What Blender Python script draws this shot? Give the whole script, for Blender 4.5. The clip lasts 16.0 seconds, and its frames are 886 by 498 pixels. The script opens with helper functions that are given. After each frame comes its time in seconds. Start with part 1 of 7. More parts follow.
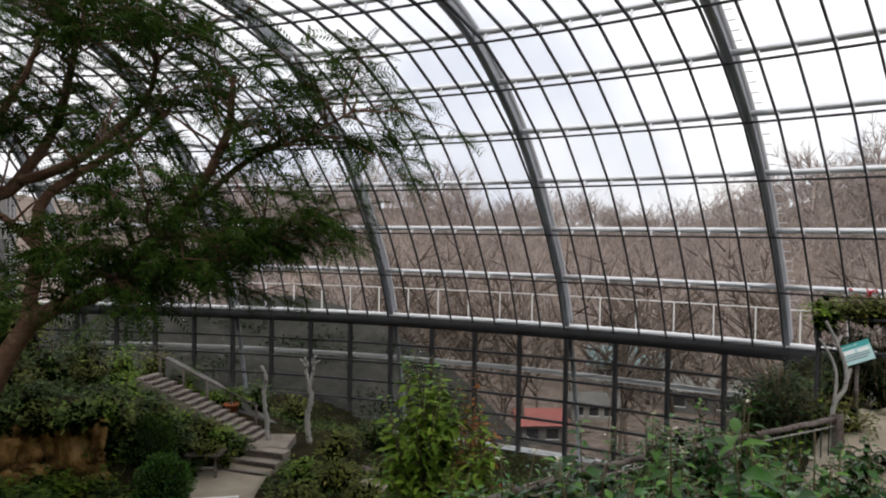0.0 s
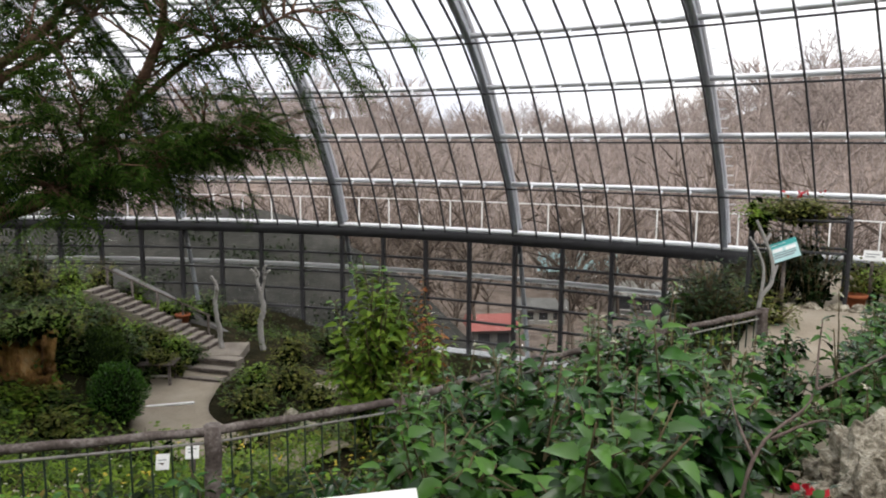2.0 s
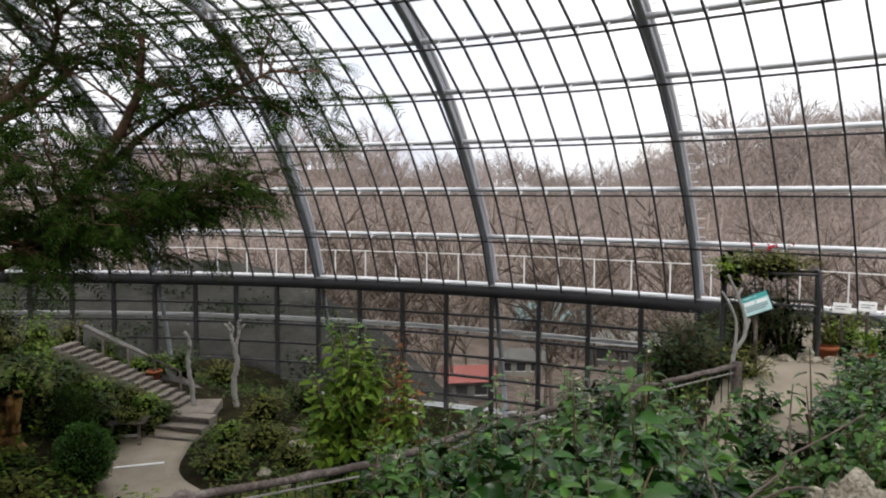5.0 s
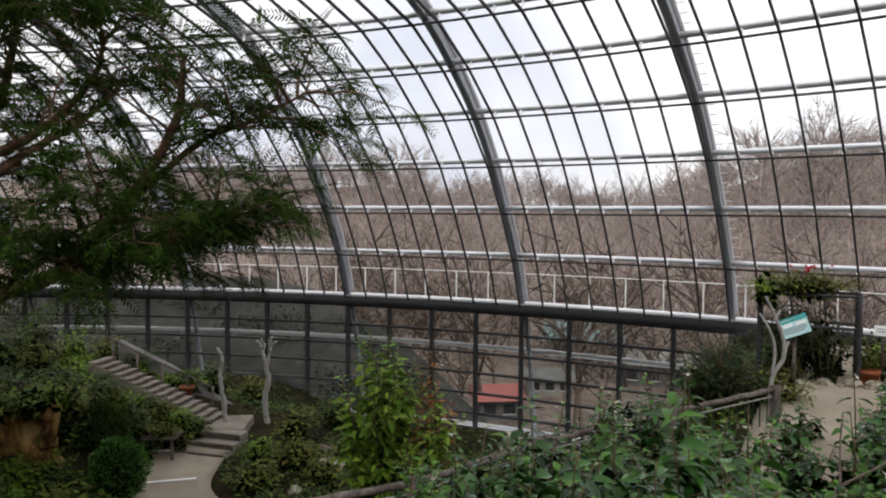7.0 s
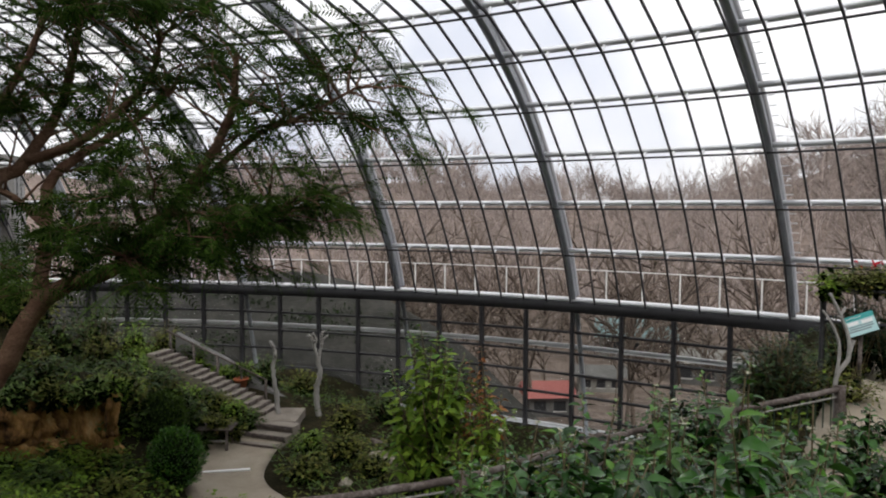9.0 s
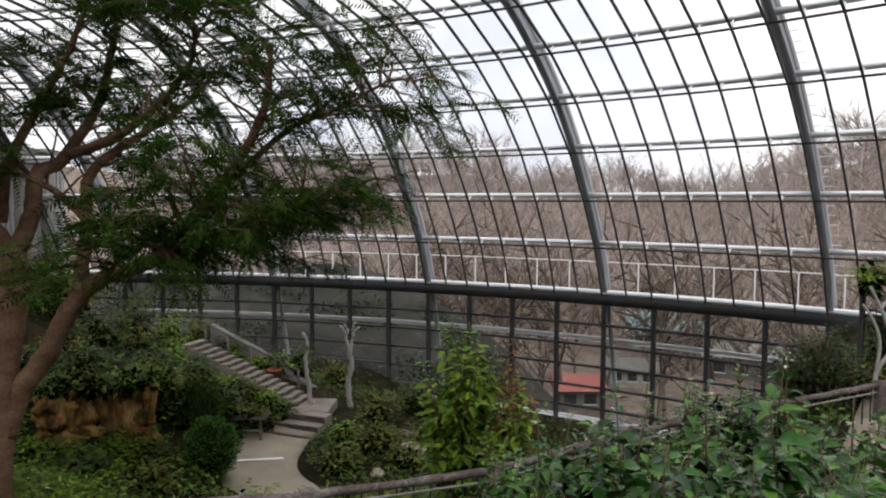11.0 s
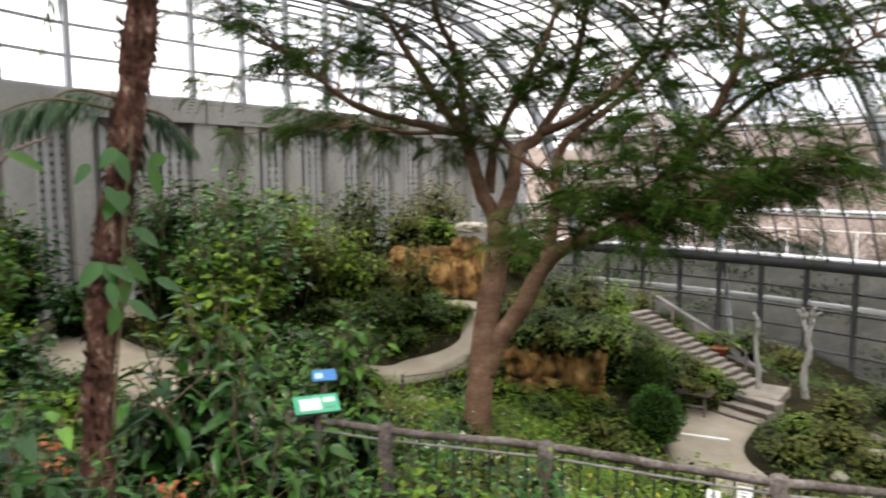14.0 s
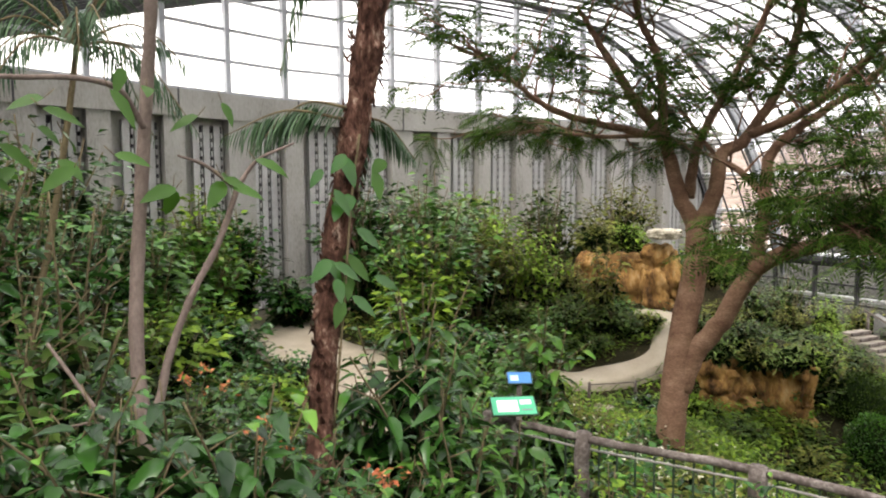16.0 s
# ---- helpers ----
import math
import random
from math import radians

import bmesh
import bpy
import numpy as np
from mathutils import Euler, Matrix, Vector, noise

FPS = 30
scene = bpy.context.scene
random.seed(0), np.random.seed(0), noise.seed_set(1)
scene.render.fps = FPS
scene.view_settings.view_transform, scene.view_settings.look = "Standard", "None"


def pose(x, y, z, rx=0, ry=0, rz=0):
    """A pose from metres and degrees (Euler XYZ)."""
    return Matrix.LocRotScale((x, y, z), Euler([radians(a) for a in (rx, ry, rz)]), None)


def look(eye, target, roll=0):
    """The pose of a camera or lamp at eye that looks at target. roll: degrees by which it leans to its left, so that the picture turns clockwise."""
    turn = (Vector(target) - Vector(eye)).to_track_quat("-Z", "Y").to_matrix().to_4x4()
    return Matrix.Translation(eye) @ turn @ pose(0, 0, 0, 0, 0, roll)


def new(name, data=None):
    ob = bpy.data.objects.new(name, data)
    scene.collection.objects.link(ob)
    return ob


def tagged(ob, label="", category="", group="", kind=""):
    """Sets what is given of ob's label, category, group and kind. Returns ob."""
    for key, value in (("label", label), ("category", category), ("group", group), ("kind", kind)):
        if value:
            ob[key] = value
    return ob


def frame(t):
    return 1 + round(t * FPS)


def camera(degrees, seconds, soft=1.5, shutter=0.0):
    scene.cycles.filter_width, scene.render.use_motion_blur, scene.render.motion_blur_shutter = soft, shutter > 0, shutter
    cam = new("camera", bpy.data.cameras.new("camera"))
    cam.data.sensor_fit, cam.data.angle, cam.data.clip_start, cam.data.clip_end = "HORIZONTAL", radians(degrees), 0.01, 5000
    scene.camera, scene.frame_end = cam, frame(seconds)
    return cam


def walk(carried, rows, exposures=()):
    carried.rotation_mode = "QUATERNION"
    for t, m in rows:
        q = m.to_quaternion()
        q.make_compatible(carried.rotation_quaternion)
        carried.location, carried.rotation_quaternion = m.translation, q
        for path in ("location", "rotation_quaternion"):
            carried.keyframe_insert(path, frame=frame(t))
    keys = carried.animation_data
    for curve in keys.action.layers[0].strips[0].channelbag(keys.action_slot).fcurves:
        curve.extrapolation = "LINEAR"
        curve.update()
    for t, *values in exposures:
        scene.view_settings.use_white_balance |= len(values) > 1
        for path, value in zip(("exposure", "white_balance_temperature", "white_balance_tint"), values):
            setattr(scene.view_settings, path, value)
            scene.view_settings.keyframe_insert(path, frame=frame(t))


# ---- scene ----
cam = camera(62.9, 16.0, soft=2.0, shutter=0.4)
# seconds, place of the eye, turn (degrees); the first eye is the origin
ROWS = [
    (0.0, -0.000, 0.000, -0.000, 88.86, -0.70, 0.01),
    (0.5, 0.003, -0.024, -0.027, 87.28, -0.98, -0.81),
    (1.0, -0.035, -0.086, -0.096, 83.94, -1.19, -2.15),
    (1.5, 0.038, -0.104, -0.113, 81.94, -0.69, -3.08),
    (2.0, 0.112, -0.113, -0.086, 81.88, -0.28, -3.69),
    (2.5, 0.149, -0.123, -0.066, 82.54, -0.15, -4.38),
    (3.0, 0.179, -0.115, -0.060, 83.22, -0.20, -5.01),
    (3.5, 0.191, -0.110, -0.055, 83.91, -0.21, -5.58),
    (6.0, 0.083, -0.134, 0.045, 86.74, -0.31, -5.33),
    (6.5, 0.071, -0.132, 0.041, 87.05, -0.30, -4.32),
    (7.0, 0.043, -0.133, 0.046, 87.16, -0.35, -3.34),
    (7.5, 0.049, -0.104, 0.034, 87.20, -0.33, -2.22),
    (8.0, 0.048, -0.079, 0.027, 87.06, -0.33, -1.23),
    (8.5, 0.041, -0.078, 0.022, 86.95, -0.26, -0.27),
    (9.0, 0.041, -0.066, 0.019, 86.82, -0.20, 0.59),
    (11.5, 0.001, -0.086, 0.019, 85.92, -0.07, 3.35),
    (12.0, 0.005, -0.082, 0.021, 85.53, -0.08, 3.72),
    (12.5, -0.008, -0.088, 0.016, 85.14, -0.40, 5.09),
    (13.0, -0.090, -0.083, -0.018, 84.78, -0.20, 13.58),
    (13.5, -0.199, -0.136, -0.024, 84.36, 0.15, 26.53),
    (14.0, -0.288, -0.242, -0.012, 84.23, 0.41, 36.46),
    (14.5, -0.353, -0.328, -0.004, 84.25, 0.45, 43.44),
    (15.0, -0.407, -0.374, -0.001, 84.42, 0.26, 47.69),
    (15.5, -0.416, -0.407, 0.001, 84.50, 0.20, 49.64),
    (16.0, -0.431, -0.417, -0.002, 84.61, 0.22, 50.59),
]
walk(cam, [(t, pose(*row)) for t, *row in ROWS], exposures=[(0.0, 0.1, 6600, 11), (0.5, 0.04, 6600, 11), (1.0, -0.15, 6600, 11), (1.5, 0.38, 6600, 11), (3.5, 0.83, 6600, 11), (6.0, 0.13, 6600, 11), (9.0, 0.13, 6600, 11), (12.5, 0.38, 6650, 11), (13.0, 0.48, 6750, 11), (13.5, 1.03, 6700, 11), (14.5, 1.58, 6900, 11), (16.0, 1.83, 7000, 11)])

# ---- overcast daylight ----
world = bpy.data.worlds.new("overcast_sky")
scene.world = world
world.use_nodes = True
wn, wl = world.node_tree.nodes, world.node_tree.links
sky = wn.new("ShaderNodeTexSky")
sky.sky_type, sky.sun_disc = "NISHITA", False
sky.sun_elevation, sky.sun_rotation = radians(48), radians(200)
sky.air_density, sky.dust_density, sky.ozone_density = 1.0, 4.0, 1.0
grey = wn.new("ShaderNodeHueSaturation")
grey.inputs["Saturation"].default_value = 0.12
wl.new(sky.outputs[0], grey.inputs["Color"])
cloud = wn.new("ShaderNodeTexNoise")
cloud.inputs["Scale"].default_value, cloud.inputs["Detail"].default_value = 2.2, 5
veil = wn.new("ShaderNodeValToRGB")
veil.color_ramp.elements[0].position, veil.color_ramp.elements[0].color = 0.36, (0.62, 0.66, 0.76, 1)
veil.color_ramp.elements[1].position, veil.color_ramp.elements[1].color = 0.56, (1.0, 1.0, 1.0, 1)
wl.new(cloud.outputs[0], veil.inputs[0])
bright = wn.new("ShaderNodeVectorMath")
bright.operation = "SCALE"
bright.inputs["Scale"].default_value = 9.0
wl.new(veil.outputs[0], bright.inputs[0])
# an overcast sky is brighter overhead than at the horizon
way, up = wn.new("ShaderNodeTexCoord"), wn.new("ShaderNodeSeparateXYZ")
lift = wn.new("ShaderNodeMapRange")
lift.inputs[1].default_value, lift.inputs[2].default_value, lift.inputs[3].default_value, lift.inputs[4].default_value = 0.0, 1.0, 8.4, 10.0
wl.new(way.outputs["Generated"], up.inputs[0]), wl.new(up.outputs["Z"], lift.inputs[0]), wl.new(lift.outputs[0], bright.inputs["Scale"])
layer = wn.new("ShaderNodeMix")
layer.data_type = "RGBA"
layer.inputs[0].default_value = 0.8
wl.new(grey.outputs[0], layer.inputs[6]), wl.new(bright.outputs[0], layer.inputs[7])
wl.new(layer.outputs[2], wn["Background"].inputs["Color"])
wn["Background"].inputs["Strength"].default_value = 0.15
sun = new("sun", bpy.data.lights.new("sun", "SUN"))
sun.data.energy, sun.data.angle, sun.data.color = 1.3, radians(25), (1.0, 0.97, 0.93)
sun.matrix_world = look((6, -14, 22), (0, 4, 0))
# ---- materials ----
def shade(name, rough=0.6, metal=0.0, spec=0.5):
    m = bpy.data.materials.new(name)
    m.use_nodes = True
    b = m.node_tree.nodes["Principled BSDF"]
    b.inputs["Roughness"].default_value, b.inputs["Metallic"].default_value = rough, metal
    b.inputs["Specular IOR Level"].default_value = spec
    return m, m.node_tree.nodes, m.node_tree.links, b


def mottled(name, stops, scale=4.0, fine=40.0, rough=0.7, metal=0.0, bump=0.3, dist=0.01, stretch=(1, 1, 1), spec=0.12, vary=0.0, coarse=0.55):
    """Colour stops over a coarse and a fine noise, with a bump of the fine one; vary: random change of value piece by piece."""
    m, n, l, b = shade(name, rough, metal, spec)
    co = n.new("ShaderNodeTexCoord")
    mp = n.new("ShaderNodeMapping")
    mp.inputs["Scale"].default_value = stretch
    l.new(co.outputs["Object"], mp.inputs[0])
    a, f = n.new("ShaderNodeTexNoise"), n.new("ShaderNodeTexNoise")
    for t, s, d in ((a, scale, 4), (f, fine, 3)):
        t.inputs["Scale"].default_value, t.inputs["Detail"].default_value = s, d
        t.inputs["Roughness"].default_value = 0.65
        l.new(mp.outputs[0], t.inputs["Vector"])
    mix = n.new("ShaderNodeMix")
    mix.data_type = "FLOAT"
    mix.inputs[0].default_value = 1 - coarse
    l.new(a.outputs[0], mix.inputs[2]), l.new(f.outputs[0], mix.inputs[3])
    ramp = n.new("ShaderNodeValToRGB")
    el = ramp.color_ramp.elements
    while len(el) < len(stops):
        el.new(0.5)
    for e, (p, c) in zip(el, stops):
        e.position, e.color = p, (*c, 1)
    l.new(mix.outputs[0], ramp.inputs[0])
    out = ramp.outputs[0]
    if vary:
        info = n.new("ShaderNodeObjectInfo")
        hs = n.new("ShaderNodeHueSaturation")
        mr = n.new("ShaderNodeMapRange")
        mr.inputs[3].default_value, mr.inputs[4].default_value = 1 - vary, 1 + vary
        l.new(info.outputs["Random"], mr.inputs[0]), l.new(mr.outputs[0], hs.inputs["Value"]), l.new(out, hs.inputs["Color"])
        out = hs.outputs[0]
    l.new(out, b.inputs["Base Color"])
    bp = n.new("ShaderNodeBump")
    bp.inputs["Strength"].default_value, bp.inputs["Distance"].default_value = bump, dist
    l.new(f.outputs[0], bp.inputs["Height"]), l.new(bp.outputs[0], b.inputs["Normal"])
    return m


def leafy(name, dark, light, rough=0.42, through_light=0.25, scale=1.3, old=None, spec=0.18):
    """Leaf: each leaf its own tone, a coarse drift over the plant, some light let through."""
    m, n, l, b = shade(name, rough, 0.0, spec)
    g = n.new("ShaderNodeNewGeometry")
    co = n.new("ShaderNodeTexCoord")
    t = n.new("ShaderNodeTexNoise")
    t.inputs["Scale"].default_value = scale
    l.new(co.outputs["Object"], t.inputs["Vector"])
    ad = n.new("ShaderNodeMath")
    ad.operation = "MULTIPLY_ADD"
    ad.inputs[1].default_value, ad.inputs[2].default_value = 0.75, -0.1
    l.new(g.outputs["Random Per Island"], ad.inputs[0])
    ad2 = n.new("ShaderNodeMath")
    ad2.operation = "MULTIPLY_ADD"
    ad2.inputs[1].default_value = 0.45
    l.new(t.outputs[0], ad2.inputs[0]), l.new(ad.outputs[0], ad2.inputs[2])
    ramp = n.new("ShaderNodeValToRGB")
    el = ramp.color_ramp.elements
    el[0].position, el[0].color = 0.05, (*dark, 1)
    el[1].position, el[1].color = 0.85, (*light, 1)
    if old:
        e = el.new(0.97)
        e.color = (*old, 1)
    l.new(ad2.outputs[0], ramp.inputs[0])
    l.new(ramp.outputs[0], b.inputs["Base Color"])
    tr = n.new("ShaderNodeBsdfTranslucent")
    l.new(ramp.outputs[0], tr.inputs["Color"])
    mx = n.new("ShaderNodeMixShader")
    mx.inputs[0].default_value = through_light
    l.new(b.outputs[0], mx.inputs[1]), l.new(tr.outputs[0], mx.inputs[2])
    l.new(mx.outputs[0], n["Material Output"].inputs["Surface"])
    return m


def pane_glass(name, tint=(1, 1, 1), gloss=0.6):
    m, n, l, b = shade(name)
    tr, gl = n.new("ShaderNodeBsdfTransparent"), n.new("ShaderNodeBsdfGlossy")
    tr.inputs["Color"].default_value = (*tint, 1)
    gl.inputs["Roughness"].default_value = 0.03
    mx = n.new("ShaderNodeMixShader")
    mx.inputs[0].default_value = gloss
    l.new(tr.outputs[0], mx.inputs[1]), l.new(gl.outputs[0], mx.inputs[2])
    l.new(mx.outputs[0], n["Material Output"].inputs["Surface"])
    return m


M = dict(
    steel=mottled("galvanised_steel", [(0.3, (0.25, 0.265, 0.29)), (0.7, (0.40, 0.415, 0.44))], 3, 30, 0.45, 0.35, 0.1),
    pipe=mottled("pale_painted_pipe", [(0.3, (0.74, 0.75, 0.78)), (0.7, (0.87, 0.88, 0.90))], 3, 30, 0.28, 0.45, 0.06, spec=0.5),
    rib_pipe=mottled("grey_painted_rib", [(0.3, (0.40, 0.41, 0.44)), (0.7, (0.52, 0.53, 0.56))], 3, 30, 0.4, 0.2, 0.1),
    bar=mottled("dark_glazing_bar", [(0.3, (0.035, 0.035, 0.04)), (0.7, (0.075, 0.075, 0.08))], 5, 40, 0.5, 0.2, 0.1),
    beam=mottled("charcoal_painted_beam", [(0.3, (0.022, 0.022, 0.025)), (0.7, (0.045, 0.045, 0.048))], 2, 30, 0.6, 0, 0.1, spec=0.25),
    sill=mottled("pale_metal_sill", [(0.3, (0.72, 0.73, 0.75)), (0.7, (0.85, 0.86, 0.87))], 2, 20, 0.4, 0.1, 0.1),
    white=mottled("white_paint", [(0.3, (0.74, 0.74, 0.72)), (0.7, (0.84, 0.84, 0.82))], 3, 30, 0.5, 0, 0.1),
    glass=pane_glass("roof_glass", (0.98, 0.985, 0.99), 0.03),
    dark_glass=pane_glass("wall_glass", (0.84, 0.85, 0.84), 0.01),
    concrete=mottled("weathered_concrete", [(0.28, (0.13, 0.122, 0.112)), (0.48, (0.27, 0.26, 0.245)), (0.72, (0.36, 0.35, 0.335))], 0.9, 25, 0.85, 0, 0.25, 0.01, (1, 1, 0.35)),
    screen=mottled("concrete_screen", [(0.3, (0.27, 0.265, 0.26)), (0.7, (0.41, 0.405, 0.40))], 1.5, 30, 0.85, 0, 0.2),
    # near-black: joints, and the shade of openings put into the colour
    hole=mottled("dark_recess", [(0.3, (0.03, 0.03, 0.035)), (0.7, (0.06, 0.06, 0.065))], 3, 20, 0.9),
    path=mottled("sandy_concrete_path", [(0.3, (0.17, 0.14, 0.105)), (0.48, (0.29, 0.248, 0.192)), (0.68, (0.39, 0.345, 0.28))], 0.8, 60, 0.9, 0, 0.35, 0.006),
    soil=mottled("dark_planted_soil", [(0.3, (0.008, 0.009, 0.005)), (0.5, (0.022, 0.020, 0.011)), (0.7, (0.065, 0.048, 0.028))], 1.3, 18, 0.95, 0, 0.9, 0.04, spec=0.02),
    bark=mottled("smooth_tan_bark", [(0.28, (0.045, 0.024, 0.016)), (0.48, (0.135, 0.078, 0.052)), (0.72, (0.26, 0.175, 0.122))], 2.2, 26, 0.9, 0, 0.9, 0.025, (1, 1, 2.2), spec=0.05),
    fibre=mottled("shaggy_red_brown_bark", [(0.34, (0.010, 0.006, 0.005)), (0.47, (0.055, 0.025, 0.018)), (0.57, (0.12, 0.062, 0.045)), (0.66, (0.34, 0.25, 0.20))], 7.0, 30, 0.9, 0, 1.0, 0.03, (1, 1, 0.5)),
    stem=mottled("grey_brown_stem", [(0.3, (0.075, 0.055, 0.048)), (0.7, (0.20, 0.155, 0.135))], 6.0, 40, 0.7, 0, 0.4, 0.004, (1, 1, 0.6)),
    twig=mottled("brown_twig", [(0.3, (0.07, 0.055, 0.03)), (0.7, (0.17, 0.135, 0.08))], 6.0, 40, 0.8, 0, 0.3, 0.004),
    pale_wood=mottled("bleached_dead_wood", [(0.3, (0.17, 0.16, 0.15)), (0.7, (0.40, 0.39, 0.37))], 3, 30, 0.8, 0, 0.6, 0.02, (1, 1, 0.3)),
    log=mottled("weathered_brown_log", [(0.3, (0.03, 0.023, 0.02)), (0.48, (0.10, 0.082, 0.074)), (0.68, (0.27, 0.24, 0.225))], 3.0, 26, 0.85, 0, 0.7, 0.01, (1, 1, 1)),
    green_metal=mottled("dark_green_metal", [(0.3, (0.02, 0.035, 0.022)), (0.7, (0.04, 0.06, 0.04))], 6, 40, 0.6),
    rock=mottled("ochre_cliff_rock", [(0.36, (0.035, 0.02, 0.012)), (0.45, (0.15, 0.08, 0.03)), (0.55, (0.30, 0.17, 0.06)), (0.68, (0.40, 0.29, 0.155))], 1.6, 11, 0.9, 0, 1.0, 0.07, (1.3, 1.3, 0.6), coarse=0.8),
    tufa=mottled("pale_pitted_tufa", [(0.32, (0.05, 0.042, 0.03)), (0.46, (0.27, 0.24, 0.185)), (0.62, (0.58, 0.54, 0.45))], 5, 26, 0.95, 0, 1.0, 0.05),
    terracotta=mottled("terracotta", [(0.3, (0.30, 0.09, 0.04)), (0.7, (0.42, 0.15, 0.075))], 5, 40, 0.8),
    fern_leaf=leafy("feathery_leaf", (0.003, 0.010, 0.002), (0.058, 0.11, 0.017), 0.6, 0.24, 0.5, spec=0.03),
    broad=leafy("broad_shrub_leaf", (0.004, 0.017, 0.005), (0.040, 0.125, 0.02), 0.24, 0.12, 1.6, (0.11, 0.085, 0.03), spec=0.32),
    tree_leaf=leafy("thin_tree_leaf", (0.010, 0.038, 0.006), (0.055, 0.135, 0.016), 0.4, 0.3, 2.0, spec=0.25),
    bank_earth=mottled("dark_earth_bank", [(0.3, (0.022, 0.022, 0.02)), (0.5, (0.045, 0.044, 0.04)), (0.7, (0.085, 0.08, 0.072))], 0.7, 6, 0.9, 0, 0.5, 0.05),
    mid=leafy("mid_green_leaf", (0.008, 0.034, 0.006), (0.08, 0.20, 0.026), 0.28, 0.2, 1.5, (0.16, 0.13, 0.04), spec=0.3),
    tip=leafy("fresh_tip_leaf", (0.03, 0.10, 0.014), (0.15, 0.32, 0.042), 0.36, 0.3, 1.5, spec=0.3),
    bright=leafy("bright_young_leaf", (0.03, 0.08, 0.008), (0.205, 0.315, 0.036), 0.5, 0.25, 1.5, spec=0.12),
    olive=leafy("olive_undergrowth_leaf", (0.018, 0.032, 0.007), (0.155, 0.165, 0.036), 0.6, 0.15, 0.5, (0.22, 0.14, 0.05), spec=0.06),
    deep=leafy("deep_green_leaf", (0.005, 0.014, 0.003), (0.062, 0.105, 0.018), 0.5, 0.1, 0.7, spec=0.1),
    grass=leafy("grass_blade", (0.05, 0.10, 0.02), (0.18, 0.27, 0.06), 0.55, 0.3, 0.8, (0.27, 0.24, 0.10)),
    rusty=leafy("rusty_flush_leaf", (0.16, 0.05, 0.02), (0.34, 0.14, 0.04), 0.5, 0.3),
    red=leafy("red_petal", (0.45, 0.012, 0.02), (0.65, 0.03, 0.05), 0.5, 0.3),
    orange=leafy("orange_petal", (0.55, 0.14, 0.06), (0.72, 0.28, 0.14), 0.5, 0.3),
    pale_flower=leafy("pale_petal", (0.5, 0.48, 0.36), (0.75, 0.72, 0.6), 0.5, 0.3),
    palm=leafy("palm_leaflet", (0.02, 0.05, 0.025), (0.065, 0.12, 0.055), 0.4, 0.25, 2.0),
    # far twigs are paler than near ones: distance haze put into the colour
    wood_far=leafy("hazed_bare_twigs", (0.125, 0.104, 0.095), (0.40, 0.335, 0.305), 0.9, 0.0, 0.05, spec=0.0),
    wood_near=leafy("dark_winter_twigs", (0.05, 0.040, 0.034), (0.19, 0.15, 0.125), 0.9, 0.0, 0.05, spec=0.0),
    hill=mottled("leaf_litter_hillside", [(0.3, (0.08, 0.062, 0.053)), (0.5, (0.19, 0.15, 0.128)), (0.66, (0.30, 0.24, 0.205))], 0.06, 0.9, 0.95, 0, 0.8, 0.6, (1, 1, 0.5), coarse=0.35),
    step_stone=mottled("worn_step_stone", [(0.3, (0.12, 0.10, 0.085)), (0.5, (0.21, 0.185, 0.155)), (0.7, (0.30, 0.27, 0.23))], 2.0, 25, 0.9, 0, 0.5, 0.01),
    dark_concrete=mottled("stained_dark_concrete", [(0.3, (0.10, 0.10, 0.095)), (0.7, (0.22, 0.215, 0.21))], 1.2, 20, 0.9, 0, 0.4),
    # darkest green: for dark plants, and for shade coloured into the bank cover
    shade_leaf=leafy("dark_and_shaded_leaf", (0.004, 0.010, 0.004), (0.028, 0.050, 0.014), 0.5, 0.05, 0.5, spec=0.1),
    # near-black: the shade inside bushes is put into this leaf colour
    inner=leafy("shaded_inner_leaf", (0.002, 0.005, 0.002), (0.012, 0.020, 0.006), 0.8, 0.0, 0.5, spec=0.0),
    yellow=leafy("yellow_petal", (0.6, 0.42, 0.04), (0.75, 0.6, 0.1), 0.5, 0.3),
    panel_white=mottled("white_panel", [(0.3, (0.70, 0.71, 0.70)), (0.7, (0.80, 0.80, 0.79))], 3, 40, 0.4, 0, 0.05),
    teal=mottled("teal_print", [(0.3, (0.05, 0.30, 0.29)), (0.7, (0.08, 0.38, 0.36))], 3, 40, 0.4, 0, 0.05),
    pale_teal=mottled("pale_teal_print", [(0.3, (0.35, 0.55, 0.56)), (0.7, (0.45, 0.64, 0.64))], 8, 40, 0.4, 0, 0.05),
    mint=mottled("bright_green_print", [(0.3, (0.06, 0.36, 0.20)), (0.7, (0.10, 0.46, 0.27))], 3, 40, 0.4, 0, 0.05),
    blue=mottled("blue_print", [(0.3, (0.05, 0.17, 0.42)), (0.7, (0.08, 0.24, 0.52))], 3, 40, 0.4, 0, 0.05),
    print=mottled("grey_print", [(0.3, (0.16, 0.18, 0.19)), (0.7, (0.22, 0.24, 0.25))], 3, 40, 0.5, 0, 0.05),
    red_roof=mottled("faded_red_roof", [(0.3, (0.36, 0.12, 0.11)), (0.7, (0.46, 0.18, 0.16))], 0.8, 8, 0.7),
    teal_roof=mottled("teal_metal_roof", [(0.3, (0.22, 0.36, 0.38)), (0.7, (0.32, 0.46, 0.48))], 0.8, 8, 0.5),
    dull_wall=mottled("dull_rendered_wall", [(0.3, (0.25, 0.24, 0.22)), (0.7, (0.36, 0.35, 0.33))], 0.8, 8, 0.8),
)
# ---- mesh helpers ----
rng = np.random.default_rng(7)


